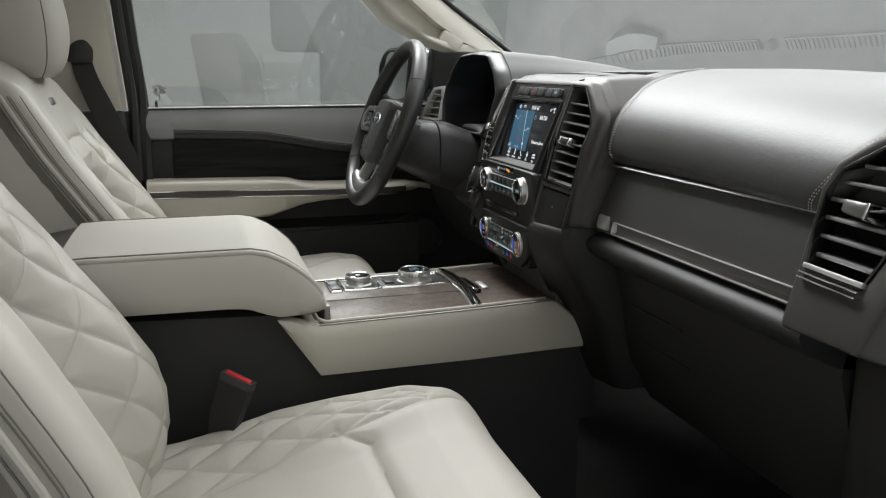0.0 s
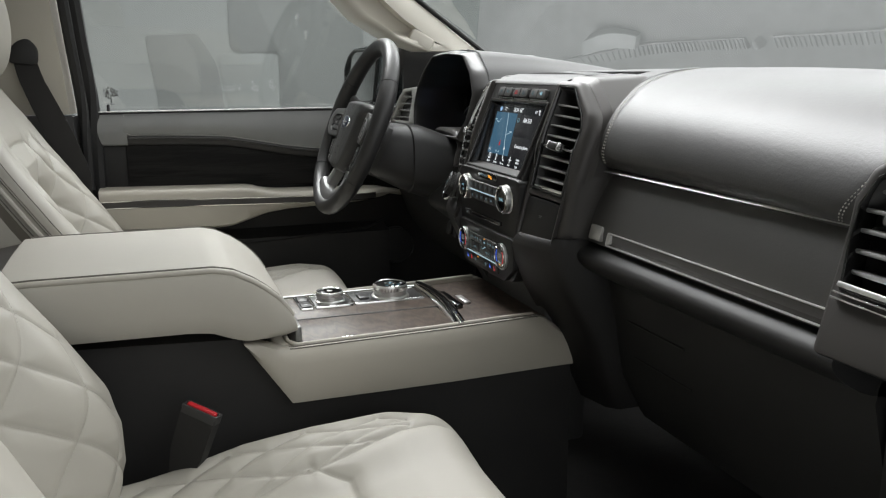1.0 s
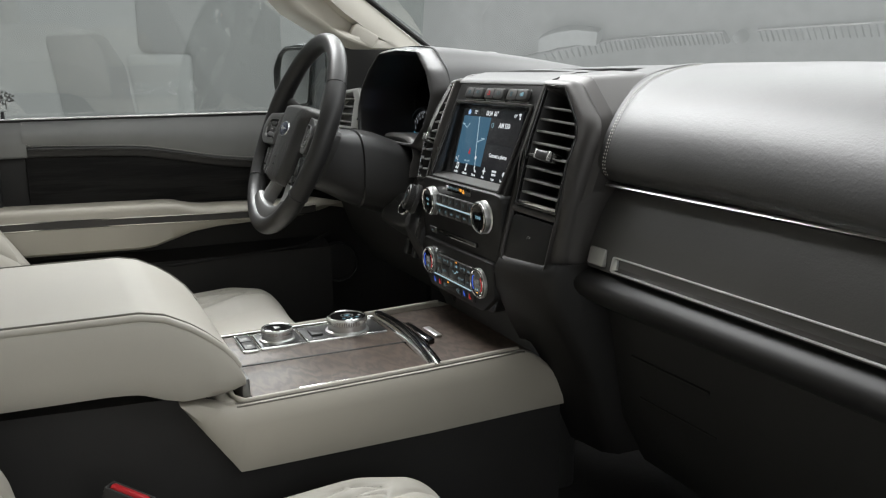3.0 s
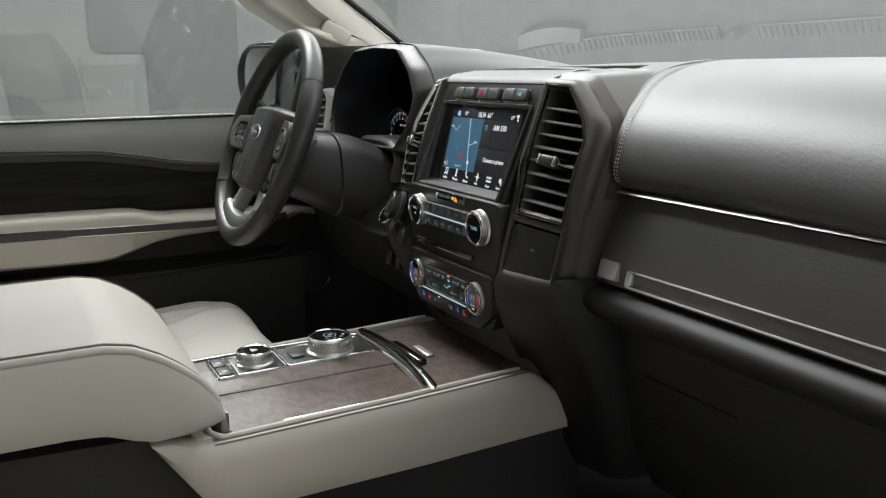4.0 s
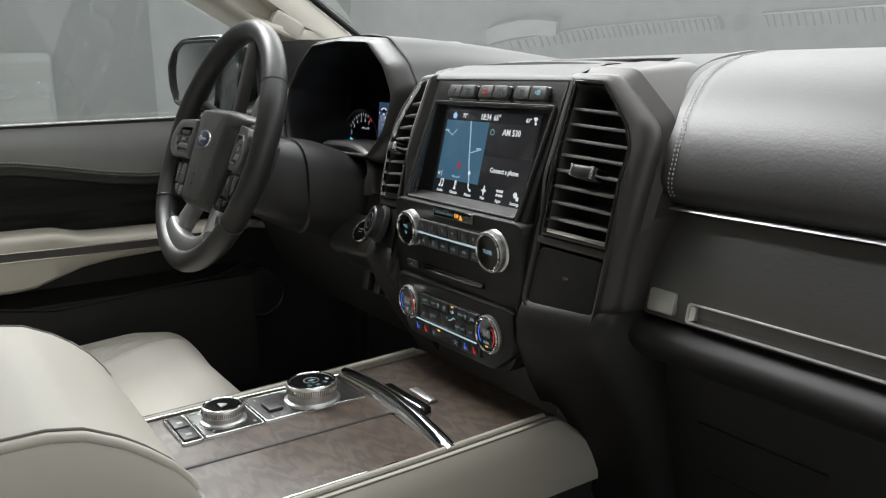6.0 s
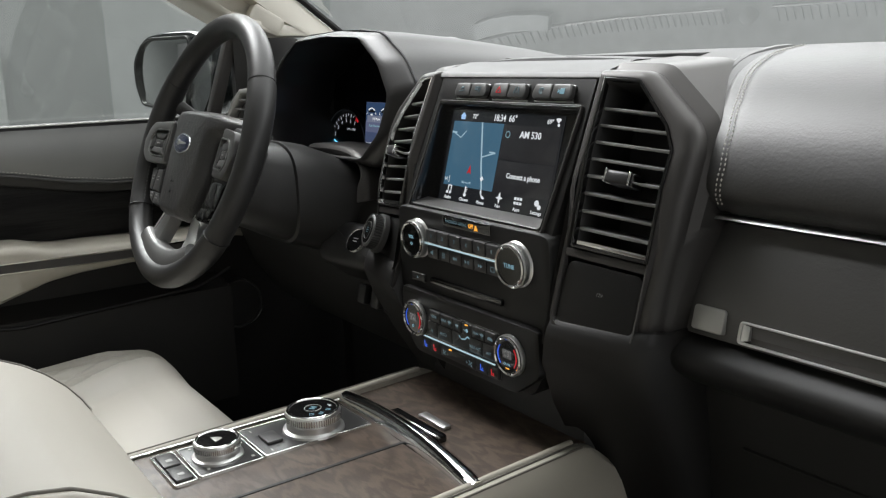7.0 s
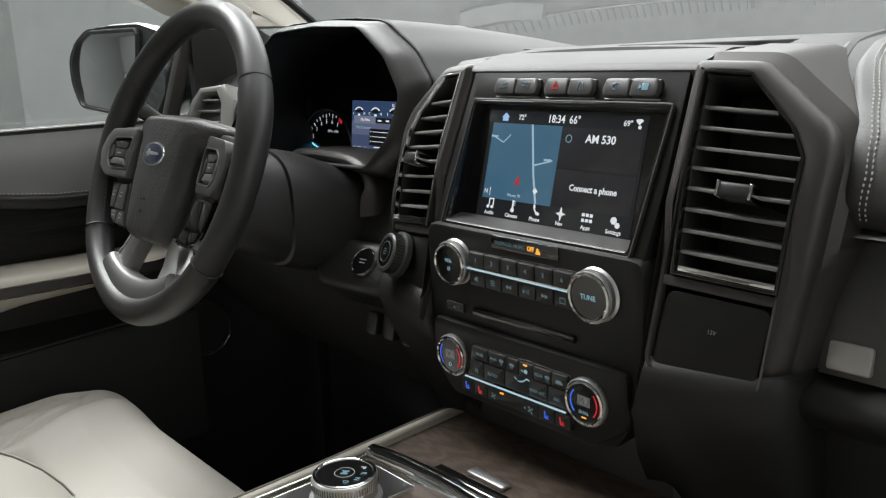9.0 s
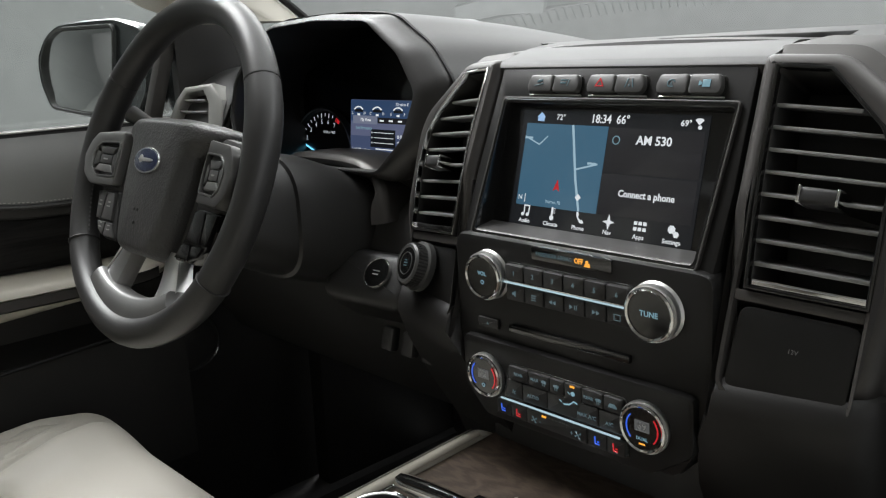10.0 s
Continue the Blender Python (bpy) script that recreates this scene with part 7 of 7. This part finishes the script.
# ---- driver's door, mirror and what lies beyond it ----
ddoor = thing("driver_door", "closed driver's door with cream armrest and dark veneer", "car door")
part("door_shell", box(-0.875, -0.16, 0.36, 0.05, 1.00, 0.72, 0.01), M_SIDE_BLACK, ddoor, "black lower door panel")


def y_run(name, section, y0, y1, mat, label="", n=2, parent=None, angle=35):
    return part(name, loft([[(x, y, z) for x, z in section] for y in np.linspace(y0, y1, n)]), mat, parent or ddoor, label, angle)


y_run("belt_seal", rounded([(-0.850, 0.716), (-0.826, 0.716), (-0.8275, 0.7255), (-0.850, 0.7255)], 0.002), -0.64, 0.33, M_RUBBER, "black window sill seal")
y_run("chrome_sill", rounded([(-0.8270, 0.7225), (-0.8225, 0.7225), (-0.8228, 0.7250), (-0.8265, 0.7250)], 0.0006), -0.635, 0.32, M_SILVER_PAINT, "thin bright sill strip")
part("lock_pin", lathe([(0.0035, 0.70), (0.0035, 0.7375), (0.0025, 0.7395), (0, 0.740)], 14), M_RUBBER, ddoor, "black lock pin", m=Matrix.Translation((-0.836, -0.588, 0)))


def wave(y):
    return curve([-0.64, -0.50, -0.40, -0.33, -0.26, -0.19, -0.12, 0.0, 0.3], [0.666, 0.663, 0.660, 0.656, 0.644, 0.630, 0.621, 0.617, 0.616], y)


def pad_upper():
    rows = []
    for y in np.linspace(-0.558, 0.32, 60):
        lo = wave(y) + 0.003
        hi = 0.720
        r = []
        for f in np.linspace(0, 1, 9):
            r.append((-0.832 + 0.017 * math.sin(math.pi * (0.14 + 0.80 * f)) ** 0.8, y, lo + (hi - lo) * f))
        rows.append([(-0.86, y, lo)] + r + [(-0.86, y, hi)])
    return loft(rows)


up = part("upper_pad", pad_upper(), M_DOOR_LEATHER_LIT, ddoor, "padded black leather door top, greyed for sheen", angle=60)
y_run("rear_cap", rounded([(-0.86, 0.646), (-0.826, 0.646), (-0.8185, 0.675), (-0.8185, 0.700), (-0.826, 0.7195), (-0.86, 0.7195)], 0.006), -0.628, -0.552, M_DOOR_LEATHER_LIT, "black leather rear cap of the door top, greyed for sheen")
path = [(-0.8225, -0.556, 0.715), (-0.8195, -0.556, 0.690), (-0.8195, -0.553, 0.676), (-0.8205, -0.542, 0.6685)] + [(-0.8215, y, wave(y) + 0.0065) for y in np.linspace(-0.52, 0.30, 50)]
tagged(part("stitching", stitches(path, 0.0042, 0.0018, 0.0009), M_THREAD, up, "pale stitching along the pad"), kind="stuff")
part("pad_edge", tube([(-0.822, y, wave(y) + 0.0005) for y in np.linspace(-0.55, 0.31, 50)], 0.0035, 8), M_DASH_LEATHER, up, "rolled lower edge")


def pad_band():
    rows = []
    for y in np.linspace(-0.555, 0.31, 50):
        hi, lo = wave(y) + 0.004, wave(y) - 0.018
        rows.append([(-0.86, y, lo), (-0.832, y, lo), (-0.8275, y, lo + 0.004), (-0.8270, y, hi), (-0.86, y, hi)])
    return loft(rows)


part("pad_band", pad_band(), M_BLACK, ddoor, "dark band under the stitched pad", angle=50)


def veneer():
    rows = []
    for y in np.linspace(-0.555, 0.31, 50):
        lo, hi = 0.536, wave(y) - 0.003
        rows.append([(-0.86, y, lo), (-0.836, y, lo), (-0.832, y, (lo + hi) / 2), (-0.836, y, hi), (-0.86, y, hi)])
    return loft(rows)


part("veneer_panel", veneer(), M_WOOD_DARK, ddoor, "black ash veneer door panel", angle=50)
part("rear_panel", box(-0.852, -0.592, 0.595, 0.03, 0.074, 0.11, 0.004), M_GLOVE, ddoor)


def armrest_side():
    rows = []
    for y in np.linspace(-0.62, 0.10, 70):
        hi = curve([-0.62, -0.30, -0.28, -0.245, -0.22, -0.05, 0.04, 0.10], [0.552, 0.5455, 0.544, 0.534, 0.5310, 0.5270, 0.5250, 0.512], y)
        lo = curve([-0.62, -0.36, -0.33, -0.25, -0.20, -0.05, 0.05, 0.10], [0.458, 0.4535, 0.456, 0.482, 0.489, 0.496, 0.503, 0.510], y)
        x = -0.742 - 0.06 * smooth(-0.02, 0.10, y)
        rows.append([(-0.86, y, hi - 0.002), (x - 0.012, y, hi), (x - 0.003, y, hi - 0.004), (x, y, hi - 0.012), (x + 0.001, y, (hi + lo) / 2), (x - 0.003, y, lo + 0.006), (x - 0.012, y, lo), (-0.86, y, lo)])
    return loft(rows)


rest = part("door_armrest", armrest_side(), M_CREAM_TRIM, ddoor, "cream padded door armrest", angle=50)


def inlay(z0, z1, mat, name, out, label=""):
    rows = []
    for y in np.linspace(-0.615, 0.02, 40):
        drop = 0.010 * smooth(-0.62, -0.05, y)
        x = -0.742 - 0.06 * smooth(-0.02, 0.10, y) + out
        rows.append([(x - 0.01, y, z0 - drop + 0.008), (x, y, z0 - drop + 0.008), (x, y, z1 - drop + 0.008), (x - 0.01, y, z1 - drop + 0.008)])
    return part(name, loft(rows), mat, rest, label)


inlay(0.5060, 0.5190, M_SATIN, "armrest_inlay", 0.0022, "brown-grey satin inlay strip")
inlay(0.5190, 0.5208, M_CHROME, "inlay_edge", 0.0028, "fine chrome edge")
inlay(0.5042, 0.5060, M_CHROME, "inlay_edge", 0.0028)
pocket = [[(-0.85, y, z) for z in (0.18, 0.43)] + [(-0.80 + 0.02 * math.sin((y + 0.5) * 3), y, z) for z in (0.415, 0.20)] for y in np.linspace(-0.55, 0.06, 14)]
part("map_pocket", loft(pocket), M_SIDE_BLACK, ddoor, "black door pocket")
part("pocket_edge", tube([(-0.797 + 0.02 * math.sin((y + 0.5) * 3), y, curve([-0.6, -0.42, -0.30, 0.0, 0.06], [0.425, 0.425, 0.405, 0.425, 0.45], y)) for y in np.linspace(-0.58, 0.06, 30)], 0.003, 6), M_FACE, ddoor, "faint pocket edge")
spk = part("door_speaker", lathe([(0.047, -0.02), (0.047, 0.002), (0.0455, 0.0035), (0.044, 0.002), (0.043, -0.002), (0.0, 0.002)], 48), M_BLACK, ddoor, "round black door speaker", m=axes((-0.822, 0.090, 0.366), (0, 1, 0), (0, 0, 1)))
SP = axes((-0.819, 0.090, 0.366), (0, 1, 0), (0, 0, 1))
part("speaker_ring", tube([(0.0465 * math.cos(a), 0.0465 * math.sin(a), 0.002) for a in np.linspace(0, 2 * math.pi, 56, endpoint=False)], 0.0011, 6, closed=True), M_CHROME, spk, "thin chrome speaker ring", m=SP)

# corner sail behind the mirror and the door's front frame
sail = [(0.335, 0.725), (0.335, 0.80), (0.18, 0.885), (0.115, 0.885), (0.115, 0.725)][::-1]
part("corner_sail", slab(sail, -0.012, 0.012, 0.003), M_BLACK, ddoor, "black corner sail cover", m=axes((-0.822, 0, 0), (0, 1, 0), (0, 0, 1)))
part("front_channel", moved(box(0, 0, 0, 0.022, 0.022, 0.40, 0.004), pose(-0.825, 0.115, 0.86, -18, 0, 0)), M_SATIN, ddoor, "dark window divider")

mirror = thing("side_mirror", "black side mirror with grey glass outside the door", "side mirror")
mo = rounded([(-0.150, -0.064), (-0.030, -0.076), (0.110, -0.078), (0.150, -0.030), (0.145, 0.066), (0.072, 0.083), (-0.020, 0.084), (-0.108, 0.080), (-0.152, 0.060), (-0.182, 0.026), (-0.178, -0.020)], 0.016, 4)
GLASS = rounded([(-0.138, -0.056), (-0.028, -0.066), (0.050, -0.058), (0.068, 0.068), (-0.094, 0.069), (-0.134, 0.055), (-0.161, 0.019), (-0.158, -0.018)], 0.012, 4)
MM = axes((-1.020, 0.075, 0.795), (1.0, 0.14, 0.0), (0.0, 0.05, 1))
body = [[(x, y, -0.14) for x, y in inset(mo, 0.05)], [(x, y, -0.11) for x, y in inset(mo, 0.022)], [(x, y, -0.05) for x, y in inset(mo, 0.004)], [(x, y, 0.0) for x, y in mo], [(x, y, 0.004) for x, y in inset(mo, 0.003)],
        [(x, y, 0.002) for x, y in inset(mo, 0.010)]]
part("mirror_shell", loft(body), M_BODY, mirror, "glossy black mirror shell", m=MM, angle=50)
part("mirror_glass", slab(GLASS, 0.0, 0.0045, 0.001), M_MIRROR, mirror, "grey reflecting mirror glass", m=MM)
part("mirror_lip", rim(inset(GLASS, -0.006), inset(GLASS, -0.001), -0.002, 0.0085, 0.002), M_BLACK, mirror, "black lip round the glass", m=MM)
part("mirror_arm", tube([(-0.86, 0.20, 0.735), (-0.93, 0.20, 0.735), (-0.99, 0.18, 0.75)], 0.03, 12, radii=[0.045, 0.038, 0.03]), M_BODY, mirror, "black mirror arm")
